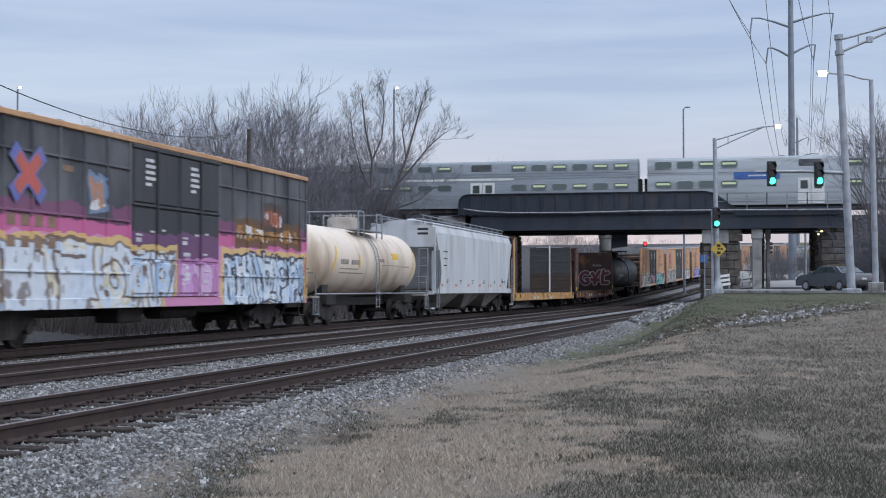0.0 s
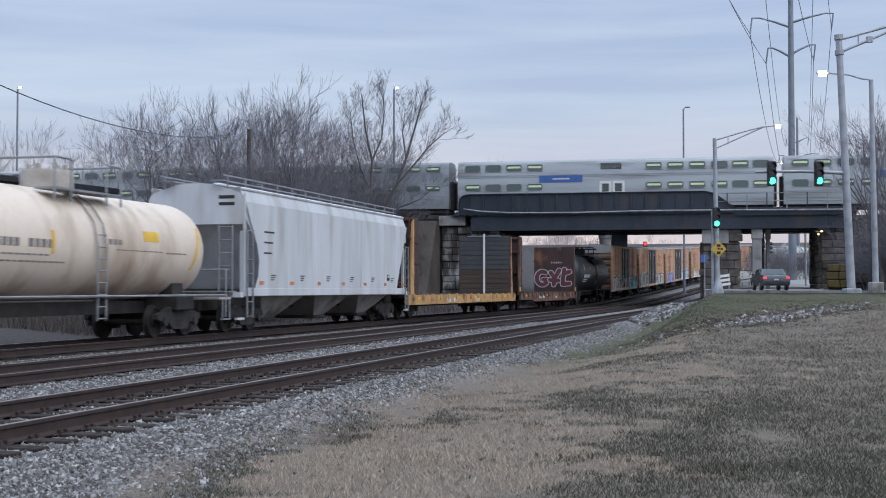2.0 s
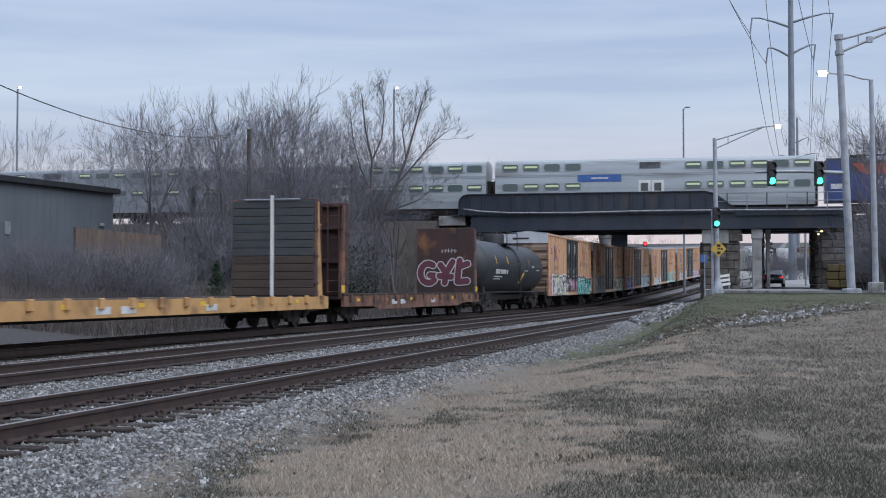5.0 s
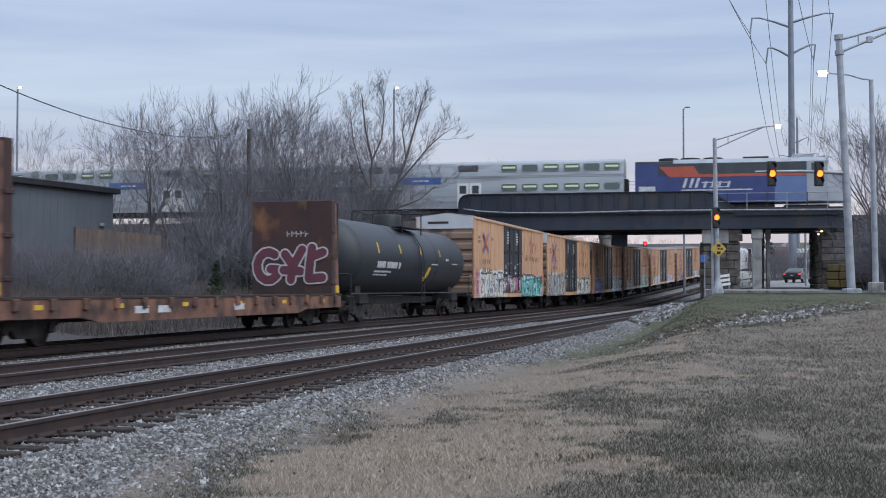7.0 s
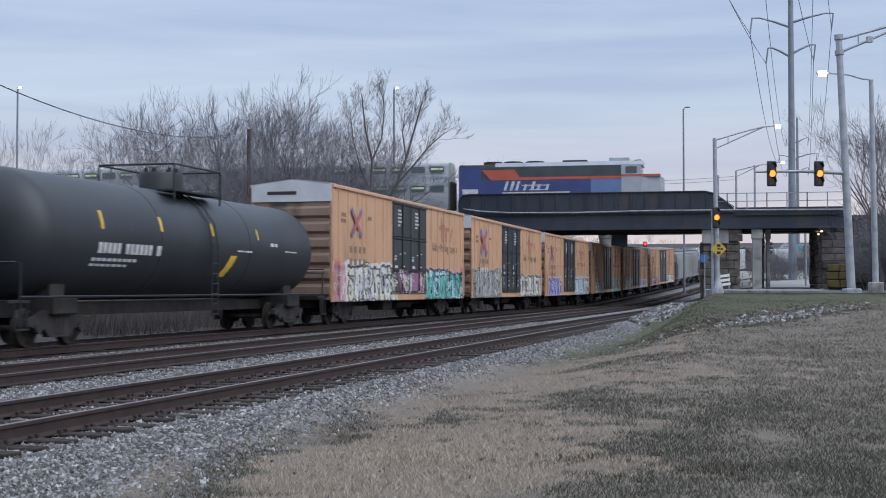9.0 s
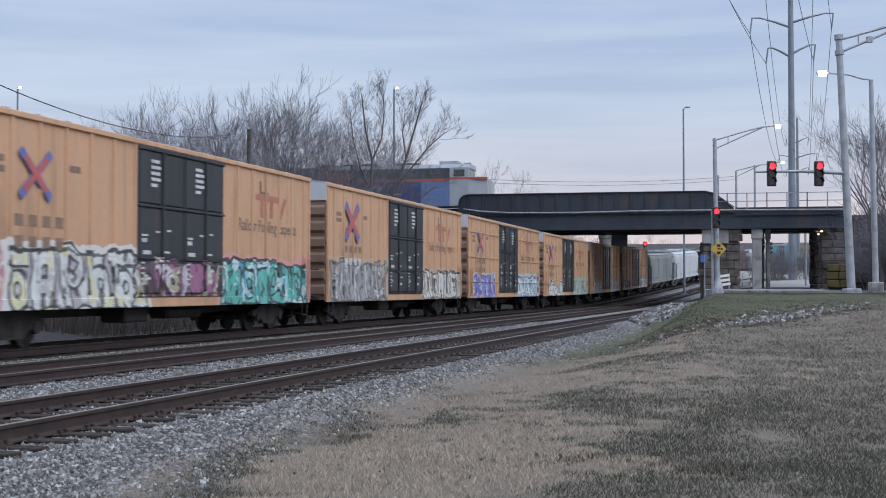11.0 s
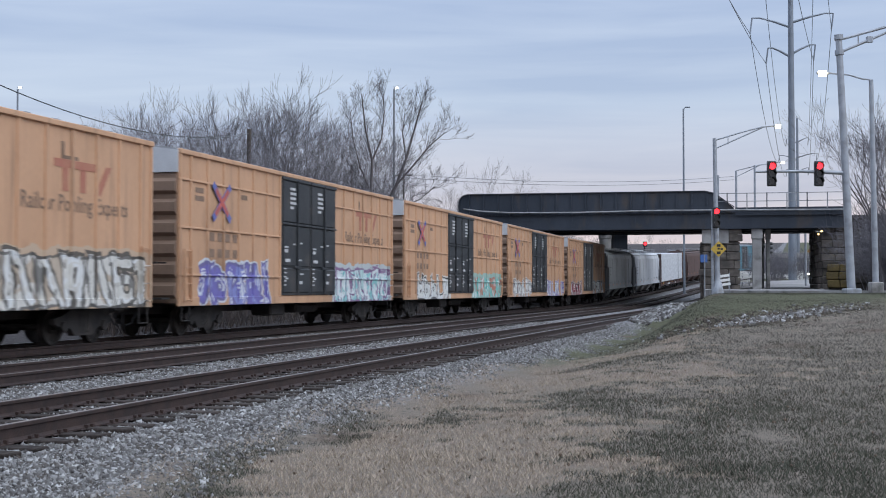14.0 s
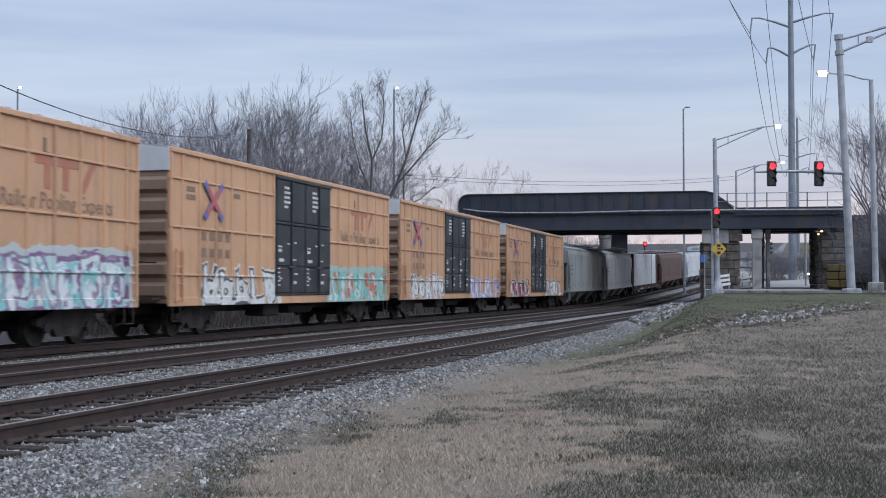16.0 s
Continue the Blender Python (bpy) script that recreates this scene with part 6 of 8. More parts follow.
# ---- poles, lamps, traffic signals ----
M_POLE = mat("weathered_aluminium", (0.36, 0.38, 0.42), (0.27, 0.285, 0.31), 2, 0.5, 0.3, c3=(0.18, 0.18, 0.19), s3=1.2)
M_TOWER = mat("galvanised_tower", (0.22, 0.245, 0.285), (0.17, 0.19, 0.22), 0.5, 0.6, 0.3)
M_WOODP = mat("grey_wood_pole", (0.10, 0.085, 0.075), (0.06, 0.05, 0.045), 2, 0.9, stretch=(6, 6, 0.4))
M_LAMP = glow("warm_lamp", (1.0, 0.86, 0.62), 14.0)
M_WARM = glow("amber_wall_lamp", (1.0, 0.66, 0.26), 5.0)
M_LAMPFAR = glow("cool_lamp", (0.95, 0.97, 1.0), 7.0)
M_LENS = glass("dark_signal_lens", (0.015, 0.015, 0.017), 0.2)
M_HEAD = mat("black_signal_housing", (0.02, 0.021, 0.022), (0.03, 0.03, 0.032), 3, 0.6)
LIGHTS = {"red": glow("red_signal_light", (1.0, 0.02, 0.03), 4.0), "amber": glow("amber_signal_light", (1.0, 0.17, 0.02), 3.6), "green": glow("green_signal_light", (0.05, 1.0, 0.55), 4.5)}
SIGNAL_LAMPS = []      # lamp part, colour, resting place


def signal_head(parent, at, scale=1.0, turn=0.0, live=True):
    """Three sections with visors; the glowing lamp of each section comes forward through its dark lens while it is lit."""
    h = part("signal_head", Shape().box(-0.2, 0.2, 0.0, 0.24, -0.56, 0.56, bev=0.03), M_HEAD, parent, "black three-section traffic signal", at=Matrix.Translation(at) @ Matrix.Rotation(turn, 4, "Z") @ Matrix.Scale(scale, 4))
    part("back_plate", Shape().box(-0.2, 0.2, 0.10, 0.12, -0.58, 0.58), M_HEAD, h)
    for z, c in ((0.34, "red"), (0.0, "amber"), (-0.34, "green")):
        def disc(r, y0, y1):
            return Shape().ring([[(r * math.cos(a), y, z + r * math.sin(a)) for a in (2 * math.pi * j / 20 for j in range(20))] for y in (y0, y1)])
        part("lens", disc(0.155, -0.012, 0.0), M_LENS, h)
        vis = [[(0.165 * math.cos(a), y, z + 0.165 * math.sin(a)) for a in (math.pi * (-0.12 + 1.24 * j / 14) for j in range(15))] for y in (0.0, -0.22)]
        vis += [[(0.158 * math.cos(a), y, z + 0.158 * math.sin(a)) for a in (math.pi * (-0.12 + 1.24 * j / 14) for j in range(15))] for y in (-0.22, 0.0)]
        part("visor", Shape().ring(vis, caps=False, closed=False), M_HEAD, h)
        if live:
            lamp = part("lamp", disc(0.15, 0.02, 0.03), LIGHTS[c], h, c + " signal lamp")
            SIGNAL_LAMPS.append((lamp, c))
    return h


def cobra(parent, tip, d, mt, size=1.0):
    """A street lamp head at the end of an arm that points along d."""
    d = Vector(d).normalized()
    q = Vector(tip)
    s = part("lamp_head", Shape().tube([q - d * 0.1 * size, q + d * 0.15 * size, q + d * 0.55 * size, q + d * 0.72 * size], [0.05 * size, 0.13 * size, 0.15 * size, 0.06 * size], 10), M_POLE, parent, "glowing street lamp head", smooth_angle=50)
    # glass is swollen beyond the head, so its shape stands in for glare
    part("lamp_glass", Shape().tube([q + d * 0.2 * size + Vector((0, -0.10, -0.05)) * size, q + d * 0.62 * size + Vector((0, -0.10, -0.05)) * size], [0.17 * size, 0.17 * size], 12), mt, s, "lit lamp glass", smooth_angle=50)


def build_street():
    # tall pole with a mast arm that carries two signals, and a truss arm at its head
    base, head = spot(1507, 514, 59), spot(1488, 62, 59)
    c = thing("traffic_signal_pole", "tall pale metal pole with a mast arm and two traffic signals", "traffic signal", "signals at the crossing", at=Matrix.Translation(base))
    top = head - base
    part("shaft", Shape().tube([(0, 0, -0.3), top * 0.5, top], [0.195, 0.17, 0.145], 14), M_POLE, c, smooth_angle=40)
    part("base_plate", Shape().box(-0.35, 0.35, -0.35, 0.35, -0.3, 0.08, bev=0.04), M_POLE, c)
    part("clamp", Shape().tube([top * 0.985, top * 1.005], 0.2, 12), M_POLE, c)
    part("clamp", Shape().tube([top * 0.925, top * 0.945], 0.2, 12), M_POLE, c)
    arm_z = 6.53 - base.z
    k = top * (arm_z / top.z)
    tip = spot(1338, 304, 59) - base
    part("mast_arm", Shape().tube([k, k * 0.5 + tip * 0.5 + Vector((0, 0, 0.05)), tip], [0.10, 0.07, 0.05], 10), M_POLE, c, smooth_angle=40)
    part("truss_arm", Shape().tube([top * 0.985, spot(1600, 38, 59) - base], 0.06, 8).tube([top * 0.935, spot(1540, 70, 59) - base, spot(1600, 44, 59) - base], 0.06, 8).tube([spot(1523, 60, 59) - base, spot(1523, 79, 59) - base], 0.03, 6), M_POLE, c)
    part("junction_box", Shape().box(-0.14, 0.14, -0.1, 0.1, -0.14, 0.14, bev=0.02, m=Matrix.Translation(spot(1543, 68, 59) - base)), M_POLE, c)
    for x in (1368, 1452):
        signal_head(c, spot(x, 307, 58.8) - base, 0.98)
    # street lamp beside it
    base = spot(1550, 510, 66)
    c = thing("street_lamp", "pale metal street lamp with a curved arm, lit", "street lamp", "street lamps", at=Matrix.Translation(base))
    top = spot(1545, 140, 66) - base
    part("shaft", Shape().tube([(0, 0, -0.3), top], [0.16, 0.11], 12), M_POLE, c, smooth_angle=40)
    part("base_box", Shape().box(-0.32, 0.32, -0.3, 0.3, -0.4, 0.3, bev=0.05), M_CONC, c)
    part("arm", Shape().tube([top, spot(1528, 138, 66) - base, spot(1505, 131, 66) - base, spot(1468, 128, 66) - base], 0.045, 8), M_POLE, c, smooth_angle=40)
    cobra(c, spot(1470, 128, 66) - base, (-1, 0, 0.0), M_LAMP, 0.85)
    # signal pole by the pier with a lamp arm and a diamond sign
    base = spot(1270, 517, 70)
    c = thing("traffic_signal_pole", "pale pole with one signal, lamp arm and yellow sign", "traffic signal", "signals at the crossing", at=Matrix.Translation(base))
    top = spot(1266, 244, 70) - base
    part("shaft", Shape().tube([(0, 0, -0.3), top], [0.15, 0.10], 12), M_POLE, c, smooth_angle=40)
    part("base_skirt", Shape().tube([(0, 0, -0.3), (0, 0, 0.1), (0, 0, 0.6)], [0.38, 0.3, 0.18], 12), M_POLE, c)
    part("side_post", Shape().tube([(-0.28, 0, -0.3), (-0.26, 0, 4.4)], 0.07, 8), M_POLE, c)
    part("lamp_arm", Shape().tube([top * 0.985, spot(1320, 232, 70) - base, spot(1352, 224, 70) - base, spot(1372, 222, 70) - base], 0.04, 8).tube([top * 0.93, spot(1352, 225, 70) - base], 0.035, 8).tube([spot(1290, 241, 70) - base, spot(1290, 255, 70) - base], 0.025, 6), M_POLE, c)
    cobra(c, spot(1370, 222, 70) - base, (1, 0, 0.0), M_LAMP, 0.62)
    signal_head(c, spot(1269, 385, 69.6) - base, 0.95)
    q = spot(1272, 441, 69.6) - base
    M_SIGN = mat("yellow_sign", (0.55, 0.36, 0.05), (0.46, 0.30, 0.05), 4, 0.5)
    sg = part("diamond_sign", Shape().box(-0.30, 0.30, -0.012, 0.012, -0.30, 0.30, bev=0.004, m=Matrix.Translation(q) @ Matrix.Rotation(radians(45), 4, "Y")), M_SIGN, c, "yellow diamond warning sign")
    part("symbol", Shape().box(-0.1, 0.1, -0.022, -0.014, 0.12, 0.26, m=Matrix.Translation(q)).box(-0.1, 0.1, -0.022, -0.014, -0.28, -0.13, m=Matrix.Translation(q)).box(-0.06, 0.06, -0.022, -0.014, -0.03, 0.06, m=Matrix.Translation(q)).box(0.1, 0.22, -0.022, -0.014, -0.05, 0.05, m=Matrix.Translation(q)), M_BLACK, sg)
    # small blue sign
    base = spot(1247, 512, 76)
    c = thing("road_sign", "small blue sign on a thin post", "road sign", at=Matrix.Translation(base))
    part("post", Shape().tube([(0, 0, -0.4), (0, 0, 2.0)], 0.04, 8), M_STEEL, c)
    part("panel", Shape().box(-0.24, 0.16, -0.03, -0.02, 1.55, 2.0, bev=0.002), M_BLUEB, c)
    # signals for the other road, seen edge on under the bridge
    for x, y, d in ((1344, 430, 112), (1358, 440, 120)):
        base = spot(x, 500, d)
        c = thing("traffic_signal_pole", "pale post with dark signals seen from the side", "traffic signal", "signals at the crossing", at=Matrix.Translation(base))
        part("shaft", Shape().tube([(0, 0, -0.4), (0, 0, 4.2)], 0.12, 10), M_POLE, c, smooth_angle=40)
        signal_head(c, spot(x + 4, y, d) - base, 1.15, radians(90), live=False)
    # orange-yellow diamond sign beyond the bridge
    base = spot(1440, 495, 116)
    c = thing("road_sign", "dull orange diamond sign with black arrows", "road sign", at=Matrix.Translation(base))
    part("post", Shape().tube([(0, 0, -0.4), (0, 0, 3.2)], 0.05, 8), M_STEEL, c)
    M_ORS = mat("dull_orange_sign", (0.26, 0.13, 0.035), (0.20, 0.10, 0.03), 4, 0.6)
    pn = part("panel", Shape().box(-0.42, 0.42, -0.06, -0.04, -0.42, 0.42, m=Matrix.Translation((0, 0, 2.5)) @ Matrix.Rotation(radians(45), 4, "Y")), M_ORS, c)
    part("symbol", Shape().box(-0.22, -0.1, -0.075, -0.065, 2.3, 2.75).box(0.08, 0.2, -0.075, -0.065, 2.3, 2.75).box(-0.16, 0.16, -0.075, -0.065, 2.2, 2.34), M_BLACK, pn)
    # lamp pole and posts beyond the bridge
    base = spot(1304, 480, 128)
    c = thing("street_lamp", "pale street lamp with a truss arm beyond the bridge, lit", "street lamp", "street lamps", at=Matrix.Translation(base))
    top = spot(1304, 302, 128) - base
    part("shaft", Shape().tube([(0, 0, -1), top], [0.14, 0.10], 10), M_POLE, c)
    part("arm", Shape().tube([top, spot(1345, 292, 128) - base, spot(1380, 287, 128) - base], 0.05, 6).tube([top - Vector((0, 0, 0.6)), spot(1345, 293, 128) - base], 0.045, 6), M_POLE, c)
    cobra(c, spot(1381, 287, 128) - base, (1, 0, 0), M_LAMP, 0.75)
    for x, y, d in ((1337, 292, 122), (1272, 310, 126), (1426, 410, 118)):
        base = spot(x, 490, d)
        c = thing("post", "thin grey metal post beyond the bridge", "post", "posts beyond the bridge", at=Matrix.Translation(base))
        part("shaft", Shape().tube([(0, 0, -1), spot(x, y, d) - base], 0.10, 8), M_POLE, c)
    # tall highway lamps
    for x, y, d, lit in ((28, 157, 130, True), (697, 157, 135, True), (1211, 192, 150, False)):
        base = spot(x, 460, d)
        base.z = 1.2
        c = thing("highway_lamp", "tall slim highway lamp behind the railway", "street lamp", "highway lamps", at=Matrix.Translation(base))
        top = spot(x, y, d) - base
        part("shaft", Shape().tube([(0, 0, -1), top], [0.14, 0.09], 8), M_TOWER, c)
        part("arm", Shape().tube([top - Vector((0, 0, 0.5)), top + Vector((0.1, 0, 0.1)), top + Vector((0.35, 0, 0.2))], 0.05, 6), M_TOWER, c)
        if lit:
            cobra(c, top + Vector((0.05, -0.1, 0.15)), (1, 0, 0), M_LAMPFAR, 0.62)
        else:
            part("lamp_head", Shape().box(0.2, 0.75, -0.15, 0.15, 0.12, 0.26, bev=0.03, m=Matrix.Translation(top)), M_TOWER, c)
    # flood lamp pair at the abutment corner
    base = spot(1452, 412, 99.5)
    c = thing("wall_lamp", "pair of small lit lamps at the bridge corner", "lamp", at=Matrix.Translation(base))
    part("bracket", Shape().box(-0.3, 0.3, 0.0, 0.3, 0.05, 0.12, bev=0.01), M_STEEL, c)
    for x, z in ((-0.13, -0.12), (0.1, 0.1)):
        part("bulb", Shape().lathe([(x - 0.06, 0.015), (x - 0.04, 0.05), (x + 0.04, 0.05), (x + 0.06, 0.015)], -0.05, z, 12), M_WARM, c, smooth_angle=60)
    # railway signal showing red beyond the bridge
    base = spot(1142, 470, 190)
    c = thing("railway_signal", "railway signal mast showing a red light", "railway signal", at=Matrix.Translation(base))
    part("mast", Shape().tube([(0, 0.5, -2), spot(1142, 428, 190) - base + Vector((0, 0.5, 0))], 0.1, 8), M_UNDER, c)
    part("hood", Shape().box(-0.3, 0.3, 0.0, 0.2, -0.45, 0.35, bev=0.05, m=Matrix.Translation(spot(1142, 432, 190) - base)), M_HEAD, c)
    q = spot(1142, 432, 190) - base
    part("red_light", Shape().ring([[(q.x + 0.2 * math.cos(a), q.y + y, q.z + 0.2 * math.sin(a)) for a in (2 * math.pi * j / 16 for j in range(16))] for y in (-0.06, -0.02)]), LIGHTS["red"], c)


build_street()


# ---- power line ----
def sagging(a, b, sag, n=18):
    return [a.lerp(b, i / n) - Vector((0, 0, 4 * sag * (i / n) * (1 - i / n))) for i in range(n + 1)]


def build_power_line():
    t1, t2 = spot(1403, 490, 165), spot(1413, 480, 357)
    t1.z, t2.z = 1.8, 4.0
    t0 = Vector((-15.0, -25.0, 1.8))
    tips = {}
    M_WIRE = mat("dull_wire", (0.16, 0.17, 0.19), None, 1, 0.6)
    for k, b in enumerate((t0, t1, t2)):
        tips[k] = []
        for sg, w, z in ((-1, 4.9, 33.8), (1, 5.4, 34.4), (-1, 2.9, 30.0), (1, 3.1, 30.4), (-1, 2.9, 38.3), (1, 3.1, 38.6)):
            tips[k].append(b + Vector((sg * w - 0.25, 0, z - 2.0)))
        if k == 0:
            continue
        c = thing("power_pylon", "tall grey steel pole with upswept arms and insulators", "power pylon", "pylons of the power line", at=Matrix.Translation(b))
        part("shaft", Shape().tube([(0, 0, -1), (0, 0, 20), (0, 0, 44)], [0.55, 0.40, 0.28], 12), M_TOWER, c, smooth_angle=40)
        for sg, w, z in ((-1, 4.9, 33.8), (1, 5.4, 34.4), (-1, 2.9, 30.0), (1, 3.1, 30.4), (-1, 2.9, 38.3), (1, 3.1, 38.6)):
            a = part("arm", Shape().tube([(0, 0, z - 1.2), (sg * w * 0.45, 0, z - 0.45), (sg * w * 0.8, 0, z), (sg * w, 0, z)], [0.17, 0.13, 0.1, 0.08], 8), M_TOWER, c, smooth_angle=40)
            part("insulator", Shape().tube([(sg * w, 0, z), (sg * w - 0.25, 0, z - 2.0)], 0.1, 8), M_TOWER, a)
    for i in range(6):
        for k in (0, 1):
            tagged(solid("overhead_wire", Shape().tube(sagging(tips[k][i], tips[k + 1][i], 4.0), 0.035 if k == 0 else 0.05, 4), M_WIRE, "thin grey overhead power wire", "wire", "wires of the power line"))
    # local wood poles and cable
    for x, y, d, r in ((440, 228, 80, 0.16), (622, 291, 95, 0.1), (714, 300, 140, 0.12)):
        b = spot(x, 500, d)
        b.z = 0.6
        c = thing("utility_pole", "weathered grey wooden utility pole", "utility pole", "wooden poles", at=Matrix.Translation(b))
        part("shaft", Shape().tube([(0, 0, -1), spot(x, y, d) - b], [r, r * 0.8], 10), M_WOODP, c, smooth_angle=40)
        if x == 714:
            part("crossarm", Shape().box(-0.9, 0.9, -0.06, 0.06, -0.7, -0.58, bev=0.01, m=Matrix.Translation(spot(x, y, d) - b)), M_WOODP, c)
    solid("overhead_cable", Shape().tube(sagging(spot(-120, 95, 45), spot(440, 236, 80), 1.2), 0.022, 5), M_BLACK, "black cable sagging to the wooden pole", "wire")
    solid("overhead_cable", Shape().tube(sagging(spot(440, 236, 80), spot(714, 306, 140), 1.0), 0.02, 5), M_BLACK, "black cable sagging to the wooden pole", "wire")
    for dy in (0, 6):
        solid("overhead_cable", Shape().tube(sagging(spot(714, 308 + dy, 140), spot(1300, 312 + dy, 175), 0.8), 0.03, 4), M_WIRE, "thin grey cable beyond the bridge", "wire")


build_power_line()


# ---- shed and fence beyond the line ----
def build_yard():
    M_SHED = mat("blue_grey_siding", (0.105, 0.12, 0.135), (0.085, 0.095, 0.11), 0.5, 0.6, stretch=(1, 1, 0.5))
    # wall runs beside the line; x along it, away
    m = Matrix.Translation((-23.5, 69.5, 0)) @ Matrix.Rotation(math.atan2(9.5, 3.7), 4, "Z")
    c = thing("shed", "blue-grey metal-clad shed with a dark roof edge", "building", at=m)
    w = part("wall", Shape().box(-30, 10, 0, 14, 0.5, 7.0), M_SHED, c)
    for i in range(66):
        x = -30 + i * 0.61
        part("seam", Shape().box(x - 0.02, x + 0.02, -0.008, 0, 0.5, 7.0), M_SHED, w)
    part("roof", Shape().box(-30.3, 10.3, -0.35, 14.3, 7.0, 7.35, bev=0.03), M_BLACK, c, "dark roof edge")
    part("wall_lamp", Shape().box(8.6, 9.0, -0.15, 0, 5.0, 5.2, bev=0.03), M_STEEL, c)
    part("vent", Shape().box(0.3, 0.75, -0.08, 0, 4.2, 4.9, bev=0.02), M_STEEL, c)
    M_FENCE = mat("tan_board_fence", (0.17, 0.125, 0.10), (0.115, 0.088, 0.074), 1.5, 0.9, vary=0.15)
    a, b = Vector((-16.7, 59.6, 0)), Vector((-14.6, 68, 0))
    m = Matrix.Translation(a) @ Matrix.Rotation(math.atan2(b.y - a.y, b.x - a.x), 4, "Z")
    f = thing("board_fence", "weathered tan board fence on the bank", "fence", at=m)
    L_ = (b - a).length
    for i in range(int(L_ / 0.2)):
        x = i * 0.2
        part("board", Shape().box(x, x + 0.19, 0, 0.025, 1.2, 4.05 + 0.03 * (i % 3)), M_FENCE, f)
    for i in range(6):
        part("fence_post", Shape().box(i * 2.3, i * 2.3 + 0.1, 0.03, 0.13, 0.6, 4.1), M_WOODP, f)
    # rails beside the road at the pier
    for k, (x, y, d) in enumerate(((1284, 500, 84), (1321, 492, 118))):
        g = thing("barrier", "white board barrier beside the road", "barrier", "barriers by the road", at=Matrix.Translation(spot(x, y + 10, d)))
        for z in (0.15, 0.42, 0.7):
            part("board", Shape().box(-0.45, 0.35, -0.03, 0.03, z, z + 0.16, bev=0.01, m=Matrix.Rotation(radians(-8), 4, "Y")), M_DOORW, g)
        for px in (-0.35, 0.25):
            part("barrier_post", Shape().box(px - 0.04, px + 0.04, 0.03, 0.1, -0.5, 0.95), M_STEEL, g)
    # far overpass and wall beyond the bridge
    o = thing("overpass", "distant grey concrete overpass on piers", "overpass", kind="structure")
    part("deck", Shape().box(30, 160, 262, 270, 7.4, 8.6, bev=0.05), M_CONC, o)
    for x in (66, 84, 102):
        part("overpass_pier", Shape().box(x - 0.8, x + 0.8, 264, 268, 0, 7.4), M_CONC, o)
    part("low_wall", Shape().box(40, 120, 210, 210.4, 2.0, 4.2), M_DOORW, o)


build_yard()


# ---- road vehicles ----
def sedan(label, body, lights_front=False):
    """Four-door car; x points forward."""
    c = thing("car", label, "car", "cars on the road")
    prof = [(-2.35, 0.45), (-2.4, 0.75), (-2.3, 1.0), (-1.55, 1.06), (-0.95, 1.44), (0.35, 1.46), (1.15, 1.03), (2.2, 0.86), (2.38, 0.66), (2.35, 0.32), (-2.2, 0.32)]
    rings = []
    for y in (-0.91, -0.86, 0.86, 0.91):
        s = 0.97 if abs(y) > 0.9 else 1.0
        rings.append([(x * s, y * (0.80 if z > 1.2 else 0.94 if z > 0.99 else 1.0), 0.32 + (z - 0.32) * (0.985 if s < 1 else 1)) for x, z in prof])
    part("body", Shape().ring(rings), body, c, smooth_angle=35)
    part("rear_window", Shape().ring([[(-1.54, -0.66, 1.085), (-1.54, 0.66, 1.085), (-1.0, 0.6, 1.425), (-1.0, -0.6, 1.425)], [(-1.52, -0.66, 1.07), (-1.52, 0.66, 1.07), (-0.98, 0.6, 1.41), (-0.98, -0.6, 1.41)]]), M_WIN, c)
    part("windscreen", Shape().ring([[(1.12, -0.66, 1.065), (1.12, 0.66, 1.065), (0.4, 0.6, 1.45), (0.4, -0.6, 1.45)], [(1.10, -0.66, 1.05), (1.10, 0.66, 1.05), (0.38, 0.6, 1.435), (0.38, -0.6, 1.435)]]), M_WIN, c)
    for sg in (-1, 1):
        for a, b in ((-1.15, -0.25), (-0.2, 0.85)):
            part("side_window", Shape().prism([(a, 1.05), (b, 1.05), (min(b, 0.4), 1.38), (max(a, -0.85), 1.38)], sg * 0.80, sg * 0.87, "y"), M_WIN, c)
        part("tail_light", Shape().box(-2.39, -2.2, min(sg * 0.62, sg * 0.88), max(sg * 0.62, sg * 0.88), 0.76, 0.9, bev=0.02), M_TAIL, c, "glowing red tail light")
        part("headlight", Shape().box(2.2, 2.37, min(sg * 0.52, sg * 0.88), max(sg * 0.52, sg * 0.88), 0.60, 0.82, bev=0.03), M_BEAM if lights_front else M_DOORW, c)
        part("mirror", Shape().box(0.75, 0.92, min(sg * 0.92, sg * 1.08), max(sg * 0.92, sg * 1.08), 1.0, 1.14, bev=0.03), body, c)
    part("bumper", Shape().box(-2.42, -2.3, -0.85, 0.85, 0.38, 0.62, bev=0.04), M_BLACK, c)
    part("plate", Shape().box(-2.43, -2.42, -0.16, 0.16, 0.66, 0.76), M_WHITE, c)
    for x in (-1.4, 1.42):
        for sg in (-1, 1):
            w = part("wheel", Shape().ring([[(r * math.cos(a), y, r * math.sin(a)) for a in (2 * math.pi * j / 20 for j in range(20))] for r, y in ((0.2, -0.1), (0.32, -0.1), (0.33, -0.06), (0.33, 0.06), (0.32, 0.1), (0.2, 0.1))]), M_BLACK, c, at=pose(x, sg * 0.82, 0.33), smooth_angle=40)
            part("hub", Shape().ring([[(r * math.cos(a), y, r * math.sin(a)) for a in (2 * math.pi * j / 10 for j in range(10))] for r, y in ((0.2, -0.105), (0.2, 0.105))]), M_STEEL, w)
    return c


